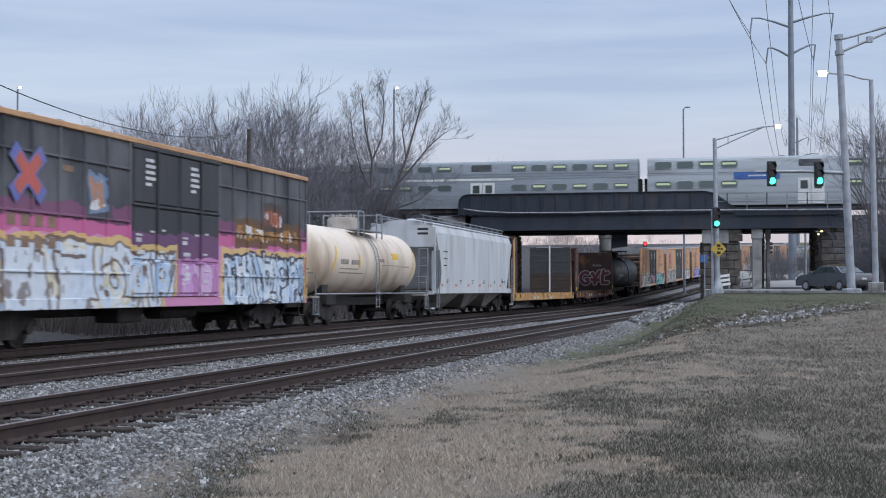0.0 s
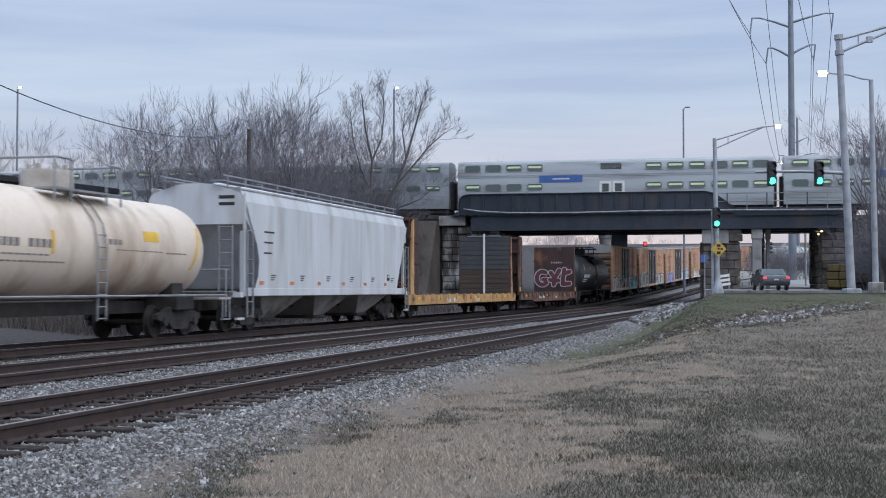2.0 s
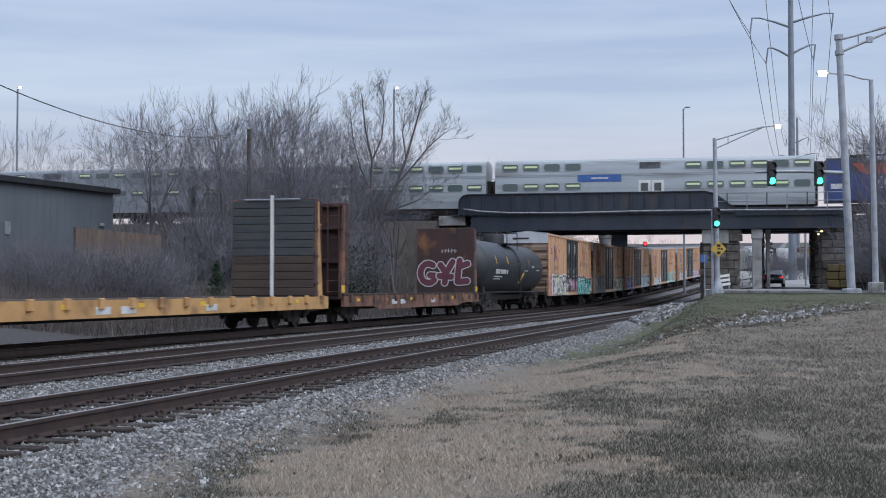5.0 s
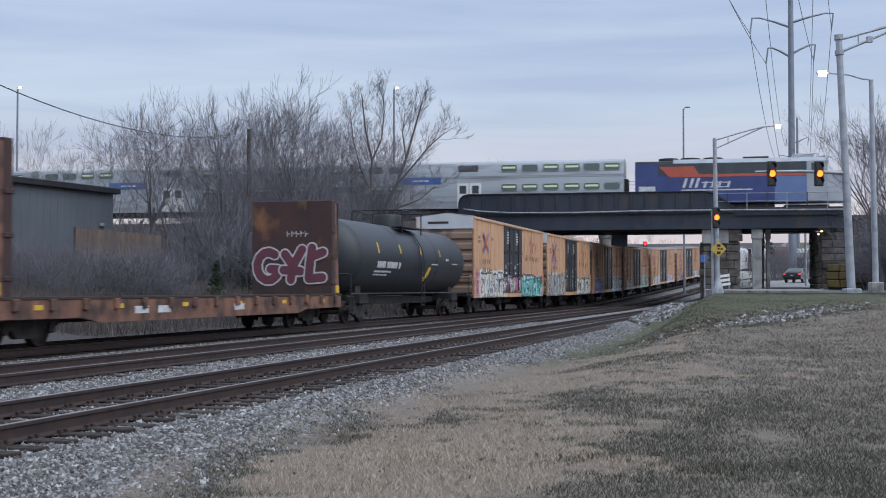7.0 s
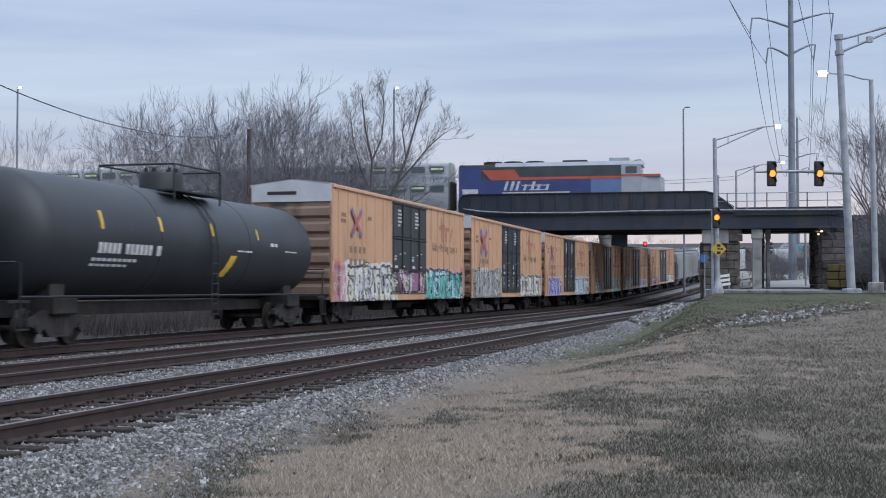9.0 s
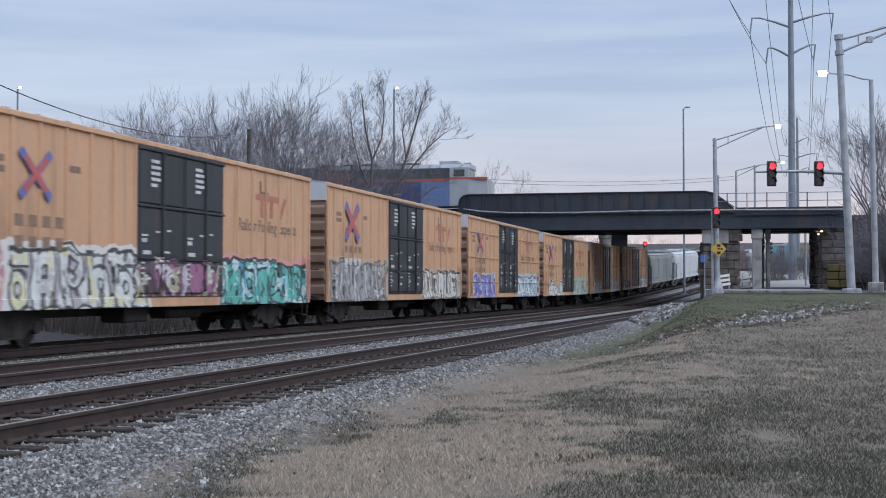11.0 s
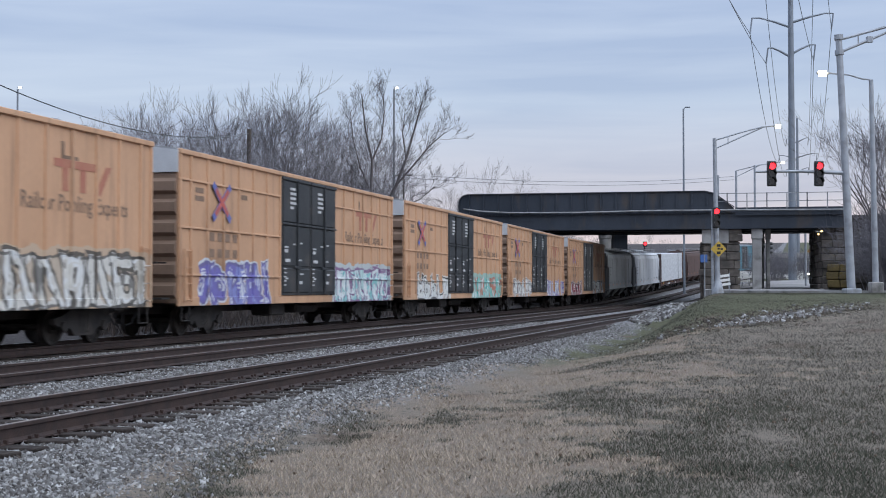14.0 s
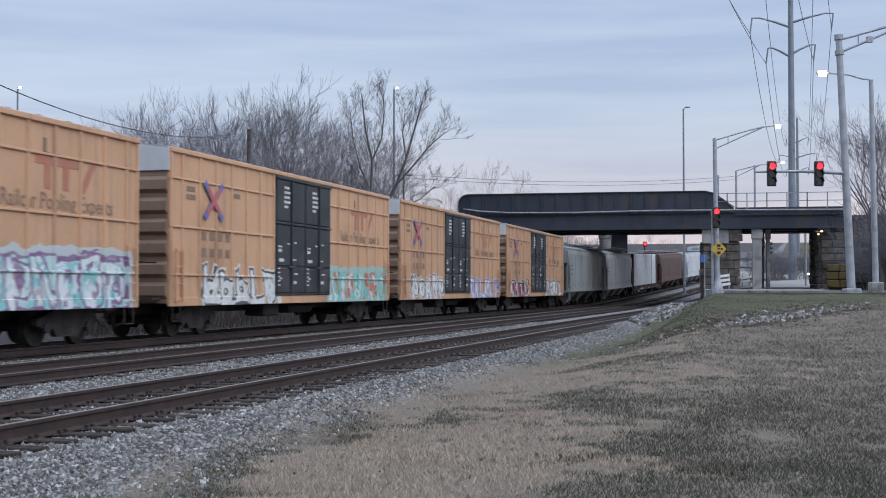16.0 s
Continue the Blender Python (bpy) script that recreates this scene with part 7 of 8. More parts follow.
M_TAIL = glow("tail_light", (1.0, 0.05, 0.06), 0.9)
M_BEAM = glow("head_light", (1.0, 0.85, 0.55), 16.0)
M_CARD = mat("dark_grey_car_paint", (0.15, 0.16, 0.175), (0.125, 0.13, 0.145), 1, 0.22, 0.6, bump=0)
M_CARG = mat("silver_car_paint", (0.25, 0.26, 0.27), (0.22, 0.23, 0.24), 1, 0.3, 0.5, bump=0)
CAR_AWAY = sedan("dark grey sedan with lit tail lights driving away", M_CARD)
CAR_WAIT = sedan("silver sedan with glowing headlights waiting beyond the bridge", M_CARG, True)


# ---- bare trees and brush ----
# bark and twigs are paler and bluer than wood: distance haze as colour
M_BARK = mat("hazed_grey_brown_bark", (0.14, 0.126, 0.128), (0.095, 0.086, 0.088), 2, 0.95, stretch=(3, 3, 0.6), bump=0.6, fine=15)
M_TWIG = island("hazed_winter_twigs", [(0.118, 0.114, 0.128), (0.165, 0.152, 0.162), (0.14, 0.132, 0.146), (0.10, 0.097, 0.112)])


def grow(trunk, twigs, q, d, length, rad, depth, rng, bend_=0.2, up=0.14, spread=0.58, kids=(3, 4)):
    """One limb and all that grows on it; thick wood goes to the trunk mesh, thin to the twigs."""
    n = 5 if depth > 1 else 3
    path, radii = [q.copy()], [rad]
    for i in range(n):
        d = (d + Vector((rng.gauss(0, bend_), rng.gauss(0, bend_), rng.gauss(0, bend_) + up)) * (1.0 / n ** 0.5)).normalized()
        q = q + d * (length / n)
        path.append(q.copy())
        radii.append(rad * (1 - 0.62 * (i + 1) / n))
    if rad > 0.028:
        trunk.tube(path, radii, 7 if rad > 0.09 else 5, caps=False)
    else:
        twigs.tube(path, [max(r, 0.0055) for r in radii], 3, caps=False)
    if depth == 0:
        return
    for k in range(rng.randint(*kids)):
        f = rng.uniform(0.35, 1.0)
        i = min(n - 1, int(f * n))
        a = path[i].lerp(path[i + 1], f * n - i)
        side = d.orthogonal().normalized()
        side = Matrix.Rotation(rng.uniform(0, 2 * math.pi), 3, d) @ side
        dd = (d + side * rng.uniform(0.5, 1.2) * spread * 1.3).normalized()
        grow(trunk, twigs, a, dd, length * rng.uniform(0.55, 0.8), max(0.006, radii[i] * rng.uniform(0.45, 0.62)), depth - 1, rng, bend_, up, spread, kids)


def tree_meshes(seed, height, rad, depth=5, spread=0.62, stems=1):
    rng = random.Random(seed)
    tr, tw = Shape(), Shape()
    for k in range(stems):
        lean = Vector((rng.uniform(-0.2, 0.2) * min(stems, 4) * 0.6, rng.uniform(-0.2, 0.2), 1)).normalized()
        grow(tr, tw, Vector((rng.uniform(-0.3, 0.3) * min(stems - 1, 3), rng.uniform(-0.2, 0.2) * min(stems - 1, 3), -0.3)), lean, height * 0.48, rad / stems ** 0.4, depth, rng, spread=spread)
    hi = sorted(q[2] for q in tw.v)[int(len(tw.v) * 0.985)]
    return link_mesh("trunk", tr, M_BARK, 50), link_mesh("crown", tw, M_TWIG), hi


def plant_tree(meshes, x, y, z, scale, turn, label, group="bare trees beyond the line", cat="tree", name="bare_tree"):
    c = thing(name, label, cat, group, at=Matrix.Translation((x, y, z)) @ Matrix.Rotation(turn, 4, "Z") @ Matrix.Scale(scale / meshes[2], 4))
    part("trunk", meshes[0], None, c)
    part("crown", meshes[1], None, c)
    return c


def big_tree():
    """The tall leaning tree beside the bridge."""
    rng = random.Random(41)
    tr, tw = Shape(), Shape()
    base = Vector((0, 0, -0.4))
    fork = Vector((-0.1, 0, 5.6))
    tr.tube([base, Vector((0.05, 0, 2.5)), fork], [0.30, 0.24, 0.2], 10, caps=False)
    limbs = [([(-0.1, 0, 5.6), (-0.55, 0.2, 8.2), (-0.45, 0.3, 10.5), (-1.0, 0.3, 12.9), (-1.3, 0.2, 15.6)], 0.15),
             ([(-0.1, 0, 5.4), (0.6, -0.2, 7.0), (1.5, -0.3, 8.6), (2.3, -0.3, 10.6), (3.0, -0.2, 13.0), (3.6, -0.2, 15.0)], 0.17),
             ([(1.5, -0.3, 8.6), (2.8, -0.5, 10.0), (4.2, -0.4, 11.6), (5.4, -0.2, 12.6)], 0.09),
             ([(0.3, -0.1, 6.4), (1.6, 0.3, 6.9), (3.4, 0.5, 7.6), (4.6, 0.5, 8.6)], 0.08),
             ([(-0.5, 0.2, 8.0), (-1.4, 0.3, 10.0), (-2.0, 0.2, 12.2), (-2.2, 0.1, 14.2)], 0.08),
             ([(-0.45, 0.3, 10.5), (0.3, 0.4, 12.2), (0.5, 0.5, 14.2), (0.4, 0.4, 16.0)], 0.08),
             ([(-0.2, 0, 5.0), (-0.9, 0, 6.3), (-1.6, -0.2, 7.6), (-1.8, -0.2, 9.0)], 0.07),
             ([(2.3, -0.3, 10.6), (2.0, 0, 12.5), (2.2, 0.2, 14.4)], 0.07)]
    for pts, r in limbs:
        pts = [Vector(q) for q in pts]
        n = len(pts)
        tr.tube(pts, [r * (1 - 0.72 * i / (n - 1)) for i in range(n)], 8, caps=False)
        for i in range(1, n):
            d = (pts[i] - pts[i - 1]).normalized()
            for k in range(5 if i < n - 1 else 7):
                a = pts[i - 1].lerp(pts[i], rng.uniform(0.2, 1.0))
                side = Matrix.Rotation(rng.uniform(0, 6.28), 3, d) @ d.orthogonal().normalized()
                grow(tr, tw, a, (d + side * rng.uniform(0.4, 0.9)).normalized(), rng.uniform(0.8, 1.7), 0.024 * rng.uniform(0.6, 1.2), 3, rng, spread=0.5, kids=(2, 4))
    c = thing("bare_tree", "tall bare leaning tree beside the railway bridge", "tree", "bare trees beyond the line", at=Matrix.Translation((-4.4, 88, 0.6)) @ Matrix.Diagonal((0.84, 0.84, 0.89, 1)))
    part("trunk", tr, M_BARK, c, smooth_angle=50)
    part("crown", tw, M_TWIG, c)


def build_trees():
    big_tree()
    kinds = [tree_meshes(11, 11.0, 0.20, 5, 0.52, 2), tree_meshes(12, 11.0, 0.18, 5, 0.48, 1), tree_meshes(13, 10.0, 0.16, 5, 0.6, 3)]
    low = [tree_meshes(21, 4.5, 0.06, 3, 0.7, 11), tree_meshes(22, 4.0, 0.05, 3, 0.8, 13)]
    rng = random.Random(5)
    lab = "bare grey-brown tree in a thicket beyond the line"
    for x, top, d in ((225, 210, 92), (262, 185, 86), (318, 200, 80), (350, 185, 90), (392, 170, 84), (430, 175, 94), (468, 190, 82), (508, 185, 92), (548, 152, 86), (585, 180, 95), (622, 205, 88), (645, 230, 96), (410, 250, 74), (500, 250, 76), (575, 262, 80)):
        b = spot(x, 500, d)
        h = 0.98 * (1.29 + (512 - top) / 2320 * d - 0.9)
        plant_tree(kinds[rng.randrange(3)], b.x, d, 0.9, h, rng.uniform(0, 6.28), lab)
    for x, top, d in ((58, 228, 150), (25, 250, 160), (862, 296, 160), (905, 312, 165), (810, 345, 165), (1150, 405, 210), (1010, 405, 200), (1090, 402, 230), (985, 400, 180)):
        b = spot(x, 500, d)
        h = 1.29 + (512 - top) / 2320 * d - 1.0
        plant_tree(kinds[rng.randrange(3)], b.x, d, 1.0, h, rng.uniform(0, 6.28), "small bare tree far behind the railway", "bare trees far off")
    for x, top, d in ((1566, 190, 82), (1612, 200, 80), (1562, 250, 92)):
        b = spot(x, 500, d)
        h = 1.29 + (512 - top) / 2320 * d - 1.1
        plant_tree(kinds[rng.randrange(3)], b.x, d, 1.1, h, rng.uniform(0, 6.28), "bare tree on the bank beside the road", "bare trees by the road")
    for i in range(26):
        x = rng.uniform(385, 715)
        d = rng.uniform(86, 98)
        b = spot(x, 500, d)
        plant_tree(kinds[rng.randrange(3)], b.x, d, 1.0, rng.uniform(6.5, 9.5), rng.uniform(0, 6.28), "slender bare tree in the thicket on the bank", "young trees of the thicket")
    # shrubs: thicket under the trees, and on the bank by the road
    for i in range(56):
        x = rng.uniform(215, 660)
        d = rng.uniform(70, 98)
        b = spot(x, 500, d)
        plant_tree(low[rng.randrange(2)], b.x, d, 0.6, rng.uniform(3.2, 6.2), rng.uniform(0, 6.28), "bare brown shrub in the thicket", "shrubs of the thicket", "shrub", "shrub")
    for i in range(48):
        x = rng.uniform(0, 330)
        d = rng.uniform(52, 62)
        b = spot(x, 500, d)
        plant_tree(low[rng.randrange(2)], b.x, d, 0.4, rng.uniform(1.8, 3.1), rng.uniform(0, 6.28), "low brown shrub beside the line", "low shrubs beside the line", "shrub", "shrub")
    for i in range(44):
        x = rng.uniform(1556, 1700)
        d = rng.uniform(80, 97)
        b = spot(x, 500, d)
        plant_tree(low[rng.randrange(2)], b.x, d, 1.0, rng.uniform(3.0, 7.0), rng.uniform(0, 6.28), "bare brown shrub on the bank by the road", "shrubs by the road", "shrub", "shrub")
    for i in range(16):
        x = rng.uniform(1335, 1450)
        d = rng.uniform(150, 205)
        b = spot(x, 500, d)
        plant_tree(low[rng.randrange(2)], b.x, d, 2.0, rng.uniform(3.0, 5.0), rng.uniform(0, 6.28), "dark bare shrub beyond the bridge", "shrubs beyond the bridge", "shrub", "shrub")
    # small evergreen beside the line
    sh = Shape()
    for i in range(900):
        z = rng.uniform(0.1, 2.0)
        r = rng.uniform(0, 0.75) * (1 - z / 2.3)
        a = rng.uniform(0, 6.28)
        q = Vector((r * math.cos(a), r * math.sin(a), z))
        u = Vector((rng.gauss(0, 1), rng.gauss(0, 1), rng.gauss(0, 0.6))).normalized() * 0.09
        w = u.orthogonal().normalized() * 0.035
        sh.add([q - u, q + w, q + u, q - w], [(0, 1, 2, 3)])
    M_EVER = island("dark_evergreen", [(0.012, 0.022, 0.014), (0.025, 0.04, 0.022), (0.018, 0.03, 0.018)])
    b = spot(383, 520, 62)
    c = thing("evergreen_shrub", "small dark evergreen shrub in the undergrowth", "shrub", at=Matrix.Translation((b.x, b.y, 0.6)))
    part("foliage", sh, M_EVER, c)
    part("stem", Shape().tube([(0, 0, -0.3), (0, 0, 1.6)], [0.05, 0.02], 6), M_BARK, c)


build_trees()


# ---- what nobody could count: far woods, undergrowth, ballast stones, grass ----
def stuff(name, verts, faces, mt, label, category):
    me = bpy.data.meshes.new(name)
    k = faces.shape[1]
    me.vertices.add(len(verts))
    me.vertices.foreach_set("co", verts.astype(np.float32).ravel())
    me.loops.add(faces.size)
    me.loops.foreach_set("vertex_index", faces.astype(np.int32).ravel())
    me.polygons.add(len(faces))
    me.polygons.foreach_set("loop_start", np.arange(len(faces), dtype=np.int32) * k)
    me.polygons.foreach_set("loop_total", np.full(len(faces), k, dtype=np.int32))
    me.update(calc_edges=True)
    me.validate()
    me.materials.append(mt)
    return tagged(new(name, me), label, category, "", "stuff")


GZ = {}


def heights(x, y):
    """Ground height for many points, by interpolation in a fine lattice."""
    step = 0.5
    i, j = np.floor(x / step).astype(int), np.floor(y / step).astype(int)
    out = np.zeros(len(x))
    for a in (0, 1):
        for b in (0, 1):
            wa = np.where(a, x / step - i, 1 - (x / step - i))
            wb = np.where(b, y / step - j, 1 - (y / step - j))
            v = np.empty(len(x))
            for k, key in enumerate(zip((i + a).tolist(), (j + b).tolist())):
                if key not in GZ:
                    GZ[key] = ground_z(key[0] * step, key[1] * step)
                v[k] = GZ[key]
            out += wa * wb * v
    return out


def mottle(x, y, step, seed):
    """Soft random blotches about one step across, from 0 to 1."""
    u, w = x / step, y / step
    i, j = np.floor(u), np.floor(w)
    a, b = u - i, w - j
    a, b = a * a * (3 - 2 * a), b * b * (3 - 2 * b)

    def dice(p, q):
        k = np.sin(p * 127.1 + q * 311.7 + seed * 74.7) * 43758.5453
        return k - np.floor(k)

    return (dice(i, j) * (1 - a) + dice(i + 1, j) * a) * (1 - b) + (dice(i, j + 1) * (1 - a) + dice(i + 1, j + 1) * a) * b


def ballast_edge(s):
    """How far to the side the ballast begins, along the line."""
    return np.interp(s, [10, 18, 26, 36], [5.4, 6.0, 6.0, 5.05]) + 0.2 * np.sin(s * 0.9) * np.sin(s * 0.37 + 1)


def wedge(rng, n, d0, d1, x0, x1, power=1.0):
    """Points spread over the strip ahead between two bearings, thinning with distance."""
    u = rng.random(n)
    d = d0 * (d1 / d0) ** (u ** power)
    t = ((x0 + (x1 - x0) * rng.random(n)) - 784) / 2320
    return t * d, d


def blades(rng, x, y, z, h, w, lean):
    n = len(x)
    a = rng.random(n) * 2 * np.pi
    b = rng.random(n) * 2 * np.pi
    hh = h * (0.5 + rng.random(n))
    ww = w * (0.6 + 0.8 * rng.random(n))
    v = np.zeros((n, 3, 3))
    v[:, 0] = np.stack([x - ww * np.cos(a), y - ww * np.sin(a), z - 0.01], 1)
    v[:, 1] = np.stack([x + ww * np.cos(a), y + ww * np.sin(a), z - 0.01], 1)
    l = lean * hh * (0.3 + rng.random(n))
    v[:, 2] = np.stack([x + l * np.cos(b), y + l * np.sin(b), z + hh], 1)
    return v.reshape(-1, 3), np.arange(3 * n).reshape(-1, 3)


def stones(rng, x, y, z, size):
    n = len(x)
    base = np.array([(1, 0, 0), (-1, 0, 0), (0, 1, 0), (0, -1, 0), (0, 0, 1), (0, 0, -1)], float)
    # angular lumps: six jittered corners, eight facets
    fc = np.array([(0, 2, 4), (2, 1, 4), (1, 3, 4), (3, 0, 4), (2, 0, 5), (1, 2, 5), (3, 1, 5), (0, 3, 5)])
    v = base[None] + rng.normal(0, 0.22, (n, 6, 3))
    v *= (size * np.exp(np.clip(rng.normal(0, 0.35, n), -0.7, 0.55)))[:, None, None] * np.array([1.15, 0.9, 0.7])
    q = rng.normal(size=(n, 4))
    q /= np.linalg.norm(q, axis=1)[:, None]
    w, i, j, k = q.T
    R = np.stack([np.stack([1 - 2 * (j * j + k * k), 2 * (i * j - k * w), 2 * (i * k + j * w)], 1), np.stack([2 * (i * j + k * w), 1 - 2 * (i * i + k * k), 2 * (j * k - i * w)], 1), np.stack([2 * (i * k - j * w), 2 * (j * k + i * w), 1 - 2 * (i * i + j * j)], 1)], 1)
    v = np.einsum("nij,nkj->nki", R, v)
    v += np.stack([x, y, z], 1)[:, None]
    f = (np.arange(n)[:, None, None] * 6 + fc[None]).reshape(-1, 3)
    return v.reshape(-1, 3), f


def build_loose():
    rng = np.random.default_rng(4)
    # ballast
    x, y = wedge(rng, 320000, 9.0, 60, -20, 1260, 0.85)
    p, s = -x * CS + y * SN, x * SN + y * CS
    edge = ballast_edge(s)
    keep = (p > edge - 0.75 * rng.random(len(x)) ** 3) & (p < 15.6)
    for c in TRACKS:       # rails and the tops of ties stay clear
        keep &= ~((np.abs(np.abs(p - c) - 0.755) < 0.11))
        keep &= (np.abs(p - c) > 1.35) | (rng.random(len(x)) < 0.8)
    on_tie = (np.abs(p - TRACKS[2]) < 1.32) & (np.abs(((s - 4) / 0.53 + 0.5) % 1 - 0.5) * 0.53 < 0.12)
    keep &= ~on_tie | (rng.random(len(x)) < 0.12)
    x, y = x[keep], y[keep]
    z = heights(x, y)
    v, f = stones(rng, x, y, z, 0.0235)
    stuff("ballast", v, f, M_STONE, "loose grey and white crushed stone ballast", "ballast")
    # dark ballast round the running line and pale bank of stone by the verge
    x, y = wedge(rng, 16000, 44, 72, 1080, 1270)
    p, s = -x * CS + y * SN, x * SN + y * CS
    keep = np.exp(-((p - 5.3) / 1.2) ** 2) * np.exp(-((s - 58) / 5.0) ** 2) > 0.25 + 0.15 * rng.random(len(x))
    x, y = x[keep], y[keep]
    v, f = stones(rng, x, y, heights(x, y) + 0.03, 0.07)
    stuff("rubble_bank", v, f, M_STONE, "bank of pale crushed stone beside the tracks", "rubble")
    # rubble in the gully of the verge
    n = 800
    s = rng.normal(0, 1, n) * 2.6 + 40.4
    pp = 1.9 - 0.414 * (s - 36.2) + rng.normal(0, 0.5, n) * (0.4 + rng.random(n))
    x, y = s * SN - pp * CS, s * CS + pp * SN
    v, f = stones(rng, x, y, heights(x, y) + 0.0, 0.05)
    stuff("rubble", v, f, M_STONE, "broken pale stones lying in a shallow gully", "rubble")
    # bare soil in the gully
    n = 5200
    s = rng.normal(0, 1, n) * 3.0 + 39.6
    pp = 1.9 - 0.414 * (s - 36.2) + rng.normal(0, 0.75, n)
    x, y = s * SN - pp * CS, s * CS + pp * SN
    v, f = stones(rng, x, y, heights(x, y) - 0.006, 0.03)
    stuff("soil_clods", v, f, island("dark_soil", [(0.05, 0.04, 0.033), (0.085, 0.066, 0.052), (0.035, 0.03, 0.026)]), "dark bare soil in a shallow gully", "soil")
    # grass: dry and short, greener in patches and along the top of the verge, darker to the right as painted shade
    M_DRY = island("dry_grass", [(0.39, 0.318, 0.250), (0.31, 0.252, 0.198), (0.44, 0.362, 0.286), (0.35, 0.285, 0.224), (0.28, 0.228, 0.180), (0.41, 0.336, 0.266)])
    M_GREEN = island("green_grass", [(0.066, 0.069, 0.051), (0.092, 0.090, 0.068), (0.054, 0.058, 0.044), (0.112, 0.102, 0.082)])
    x, y = wedge(rng, 420000, 9.2, 66, 60, 1600, 0.8)
    p, s = -x * CS + y * SN, x * SN + y * CS
    keep = p < ballast_edge(s) + 0.2 - 0.5 * rng.random(len(x)) ** 2
    x, y, p, s = x[keep], y[keep], p[keep], s[keep]
    patch = 0.40 * mottle(x, y, 1.7, 1) + 0.36 * mottle(x, y, 0.6, 2) + 0.24 * mottle(x, y, 0.22, 3)
    bare = (mottle(x, y, 0.55, 7) + 0.5 * mottle(x, y, 2.2, 8) > 1.24) & (rng.random(len(x)) < 0.8)
    gully = np.exp(-((p - 1.9 + 0.414 * (s - 36.2)) / 1.3) ** 2) * np.exp(-((s - 39.5) / 4.5) ** 2)
    bare |= rng.random(len(x)) < 0.95 * gully
    bare |= np.exp(-((p - 5.2) / 1.2) ** 2) * np.exp(-((s - 58) / 5.0) ** 2) > 0.3
    x, y, p, s = x[~bare], y[~bare], p[~bare], s[~bare]
    z = heights(x, y)
    edge_green = np.exp(-((p - ballast_edge(s) + 0.5) / 0.45) ** 2) * np.exp(-((s - 13.0) / 3.6) ** 4) * 1.2
    far_green = np.clip((y - 1.2 * x - 25) / 6, 0, 1)
    patch = patch[~bare]
    # dark blades thicken to the right: weeds, plus fall-off of light put into colour
    weeds_and_shade = -0.07 + 0.40 * np.clip((x / y - 0.05) / 0.20, 0, 1) + 0.24 * np.clip((x / y + 0.02) / 0.2, 0, 1) * np.clip((25 - y) / 11, 0, 1)
    g = patch + 0.15 * (rng.random(len(x)) - 0.5) < 0.35 + 0.55 * edge_green + 0.5 * far_green + weeds_and_shade
    for sel, mt, nm, lb in ((~g, M_DRY, "dry_grass", "short dry tan winter grass on the verge"), (g, M_GREEN, "green_grass", "short dark green grass in patches, thicker to the right as painted shade")):
        v, f = blades(rng, x[sel], y[sel], z[sel], 0.030 * (0.7 + 0.9 * mottle(x[sel], y[sel], 0.22, 5)), 0.0055, 1.2)
        stuff(nm, v, f, mt, lb, "grass")
    # fallen leaves and litter on the verge
    n = 900
    x, y = wedge(rng, n, 12, 45, 400, 1560)
    p = -x * CS + y * SN
    x, y = x[p < 5.6], y[p < 5.6]
    v, f = stones(rng, x, y, heights(x, y) + 0.012, 0.014)
    stuff("leaf_litter", v, f, island("dead_leaves", [(0.10, 0.07, 0.05), (0.16, 0.11, 0.08), (0.07, 0.05, 0.04)]), "dead brown leaves scattered on the grass", "leaves")
    # undergrowth on the far side of the line
    M_WEED = island("dead_weeds", [(0.100, 0.084, 0.078), (0.14, 0.118, 0.108), (0.075, 0.066, 0.066), (0.165, 0.138, 0.122)])
    x, y = wedge(rng, 60000, 40, 100, -30, 880)
    p = -x * CS + y * SN
    keep = (p > 20.0 + rng.random(len(x))) & (p < 38)
    x, y, p = x[keep], y[keep], p[keep]
    v, f = blades(rng, x, y, heights(x, y), 0.75 + 0.0 * x, 0.014, 0.5)
    stuff("undergrowth", v, f, M_WEED, "tangled dead brown weeds along the line", "undergrowth")
    # ivy and evergreen growth low in the thicket
    n = 22000
    t = np.concatenate([rng.normal(a, b, n // 4) for a, b in ((525, 26), (560, 18), (600, 34), (470, 30))])
    k = np.concatenate([rng.random(n // 4) ** 1.3 * h for h in (3.4, 4.4, 2.8, 2.0)])
    y = rng.uniform(71, 86, len(t))
    x = (t - 784) / 2320 * y
    v, f = blades(rng, x, y, 0.9 + k, np.full(len(t), 0.10), 0.045, 1.4)
    stuff("ivy", v, f, island("dark_ivy", [(0.030, 0.042, 0.032), (0.044, 0.054, 0.040), (0.024, 0.034, 0.028), (0.055, 0.06, 0.046)]), "dark green ivy and evergreen growth in the thicket", "ivy")
    # far woods on the skyline, their haze mixed into the grey colours
    n = 26000
    x = rng.uniform(-330, 330, n)
    y = rng.uniform(330, 400, n)
    hgt = 7.5 + 3.0 * np.sin(x * 0.05) + 2.0 * np.sin(x * 0.17 + 1)
    v, f = blades(rng, x, y, np.full(n, 1.0) + rng.random(n) * hgt * 0.55, hgt * 0.45, 0.22, 0.35)
    stuff("far_woods", v, f, island("hazy_woods", [(0.11, 0.10, 0.11), (0.15, 0.135, 0.145), (0.09, 0.085, 0.095)]), "hazy bare woods on the skyline", "woods")
    # brush over the banks of the commuter line
    n = 42000
    side = rng.random(n) < 0.72
    l = np.where(side, rng.uniform(-75, -3.0, n), rng.uniform(32, 62, n))
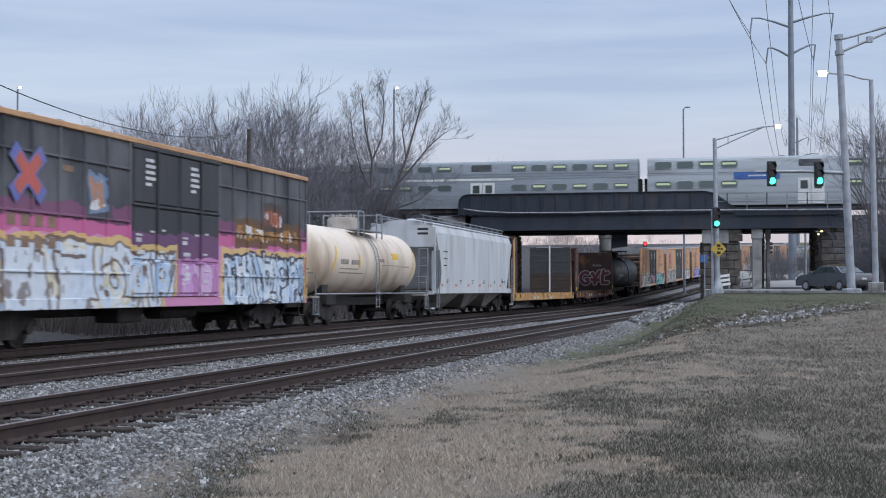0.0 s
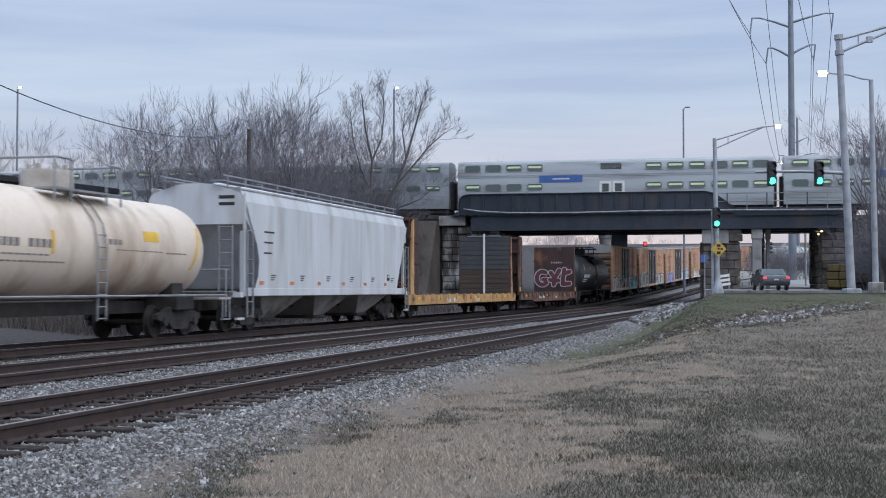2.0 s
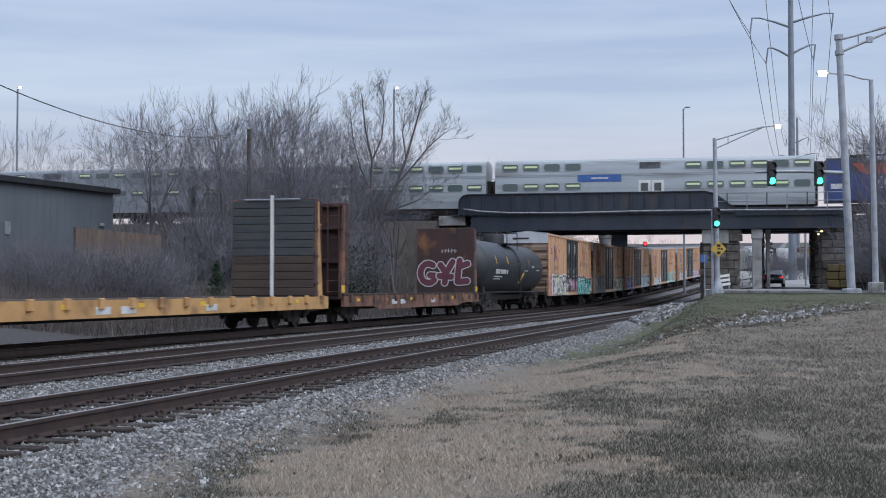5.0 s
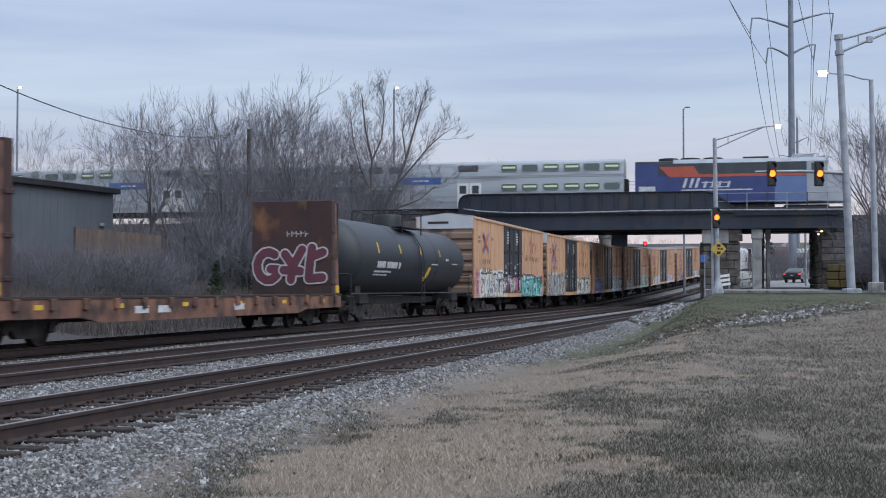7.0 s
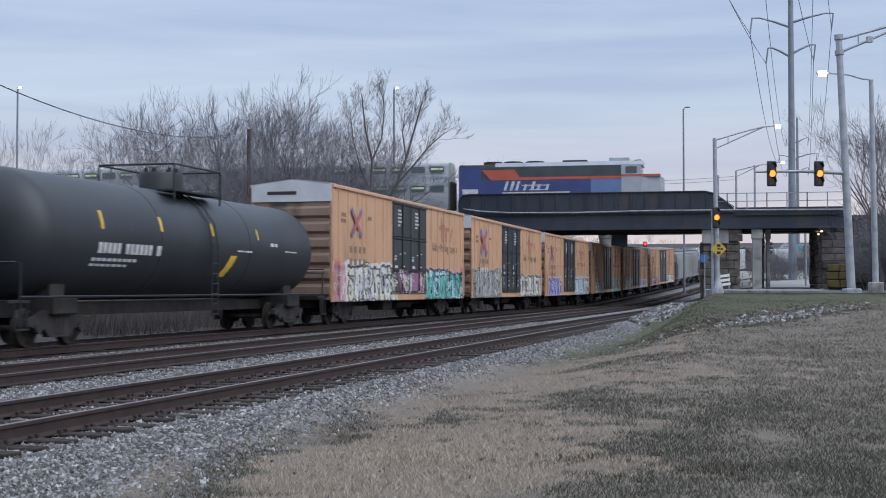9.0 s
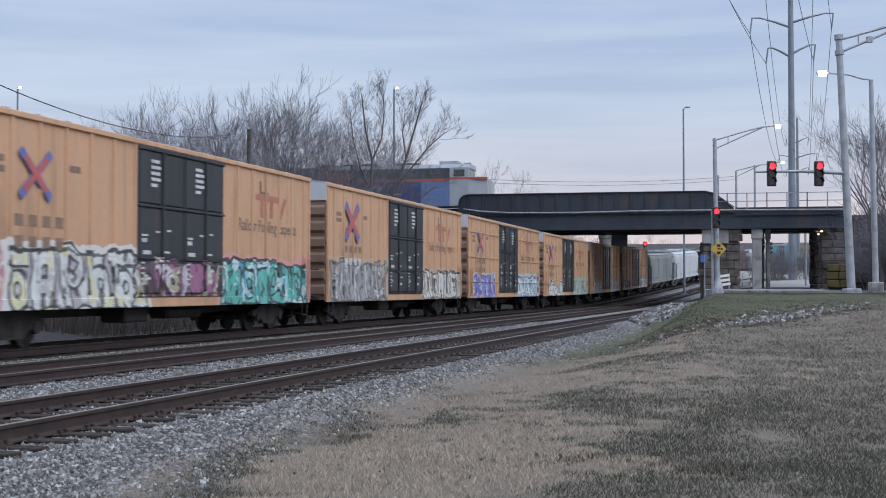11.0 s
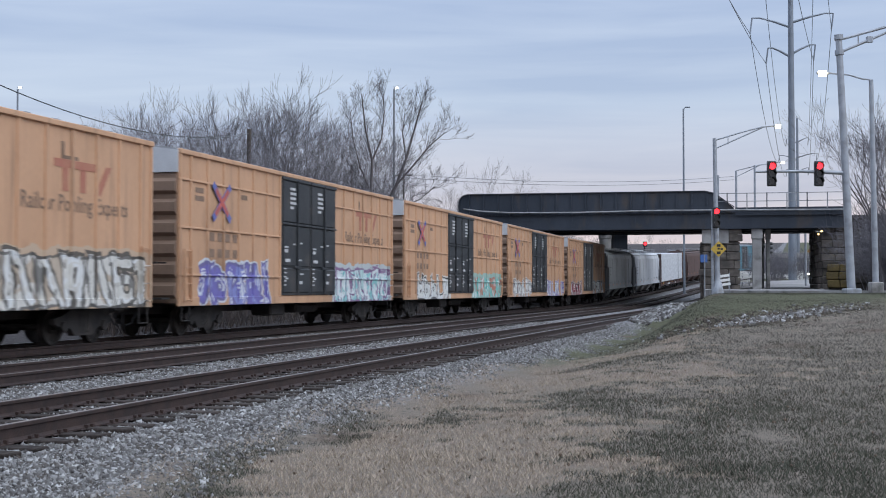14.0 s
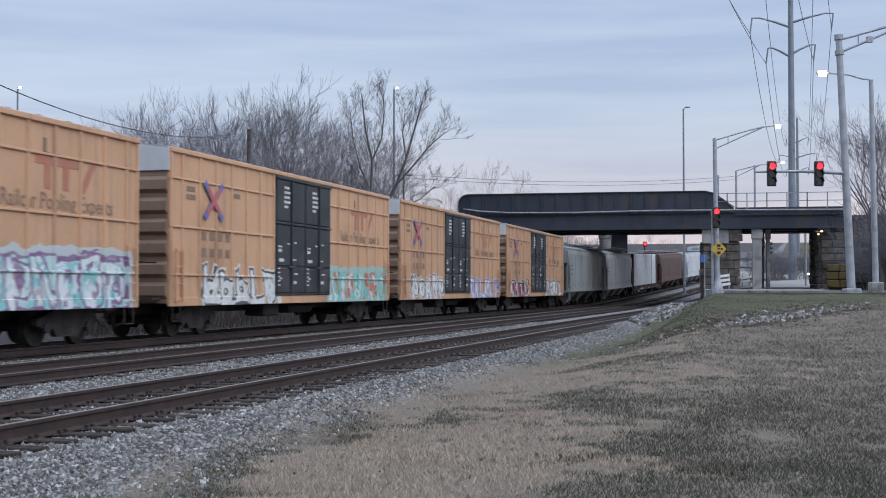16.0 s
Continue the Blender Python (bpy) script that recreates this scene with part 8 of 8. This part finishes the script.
    k = rng.random(n)
    yy = np.where(side, -5.5 + 4.4 * k, -7.5 + 6.4 * k)
    zz = 0.3 + 6.2 * k
    x = 0.979 * l + 0.2045 * yy + 2.1
    y = -0.2045 * l + 0.979 * yy + 106.8
    v, f = blades(rng, x, y, zz, np.where(side, 0.75, 1.9) * (0.4 + rng.random(n)), 0.022, 0.5)
    stuff("bank_brush", v, f, M_WEED, "dense bare brush on the railway banks", "brush")


build_loose()


# ---- what moves ----
COMMUTER_RUN = [(0, 0.0), (2, -15.35), (4, -30.65), (5.5, -41.8), (7, -52.8), (9, -67.1), (11.4, -83.8), (14, -101.0), (16, -114.0)]
RAIL_TOP = 6.93
AWAY = [(0, 22.7, 76.0, 115), (0.5, 21.9, 79.0, 107), (1, 21.6, 82.2, 100), (1.5, 21.7, 85.6, 93), (2, 22.2, 89.0, 86), (3, 24.2, 96.5, 77), (4, 25.8, 103.5, 76), (5.2, 28.8, 114.0, 73), (6.4, 32.6, 125.5, 69), (7, 35.9, 132.5, 60), (7.5, 38.6, 137.5, 55), (8, 41.5, 142.0, 48), (9, 50, 151, 38), (11, 70, 164, 26), (16, 128, 181.5, 12)]
WAIT = [(0, 120, 178.5, 194), (6, 95, 171, 205), (11, 51.5, 151, 224), (12, 45, 145.5, 230), (12.6, 41.9, 142.4, 235), (13.2, 40.9, 141.2, 236), (16, 40.9, 141.2, 236)]
LIT = {"green": (0.0, 6.57), "amber": (6.57, 10.2), "red": (10.2, 99.0)}


def motions():
    for car, s0, wheels in FREIGHT:
        walk(car, [(t, along(s0 - FREIGHT_SPEED * t, TRACKS[0])) for t in range(17)])
    # wheels of the cars that pass near by roll on the rail
    for car, s0, wheels in FREIGHT[:9]:
        for w, dx in wheels:
            walk(w, [(k / 30, pose(dx, 0, 0.425, 0, -math.degrees(FREIGHT_SPEED * k / 30 / 0.425) % 360, 0)) for k in range(481)])
    for car, x0 in COMMUTER:
        walk(car, [(t, BR @ Matrix.Translation((x0 + d, 1.62, RAIL_TOP))) for t, d in COMMUTER_RUN])
    for car, run in ((CAR_AWAY, AWAY), (CAR_WAIT, WAIT)):
        walk(car, [(t, pose(x, y, road_z(y) + 0.035, 0, 0, a)) for t, x, y, a in run])
    # a signal's lamp stands forward of its dark lens while lit, and behind it while not
    for lamp, colour in SIGNAL_LAMPS:
        on, off = LIT[colour]
        rows = [(0.0, on <= 0)]
        for t in (on, off):
            if 0 < t < 16:
                rows += [(t - 1 / 30, t == off), (t, t == on)]
        rows.append((16.0, off > 16))
        walk(lamp, [(t, pose(0, -0.06 if lit else 0.0, 0)) for t, lit in rows])


motions()
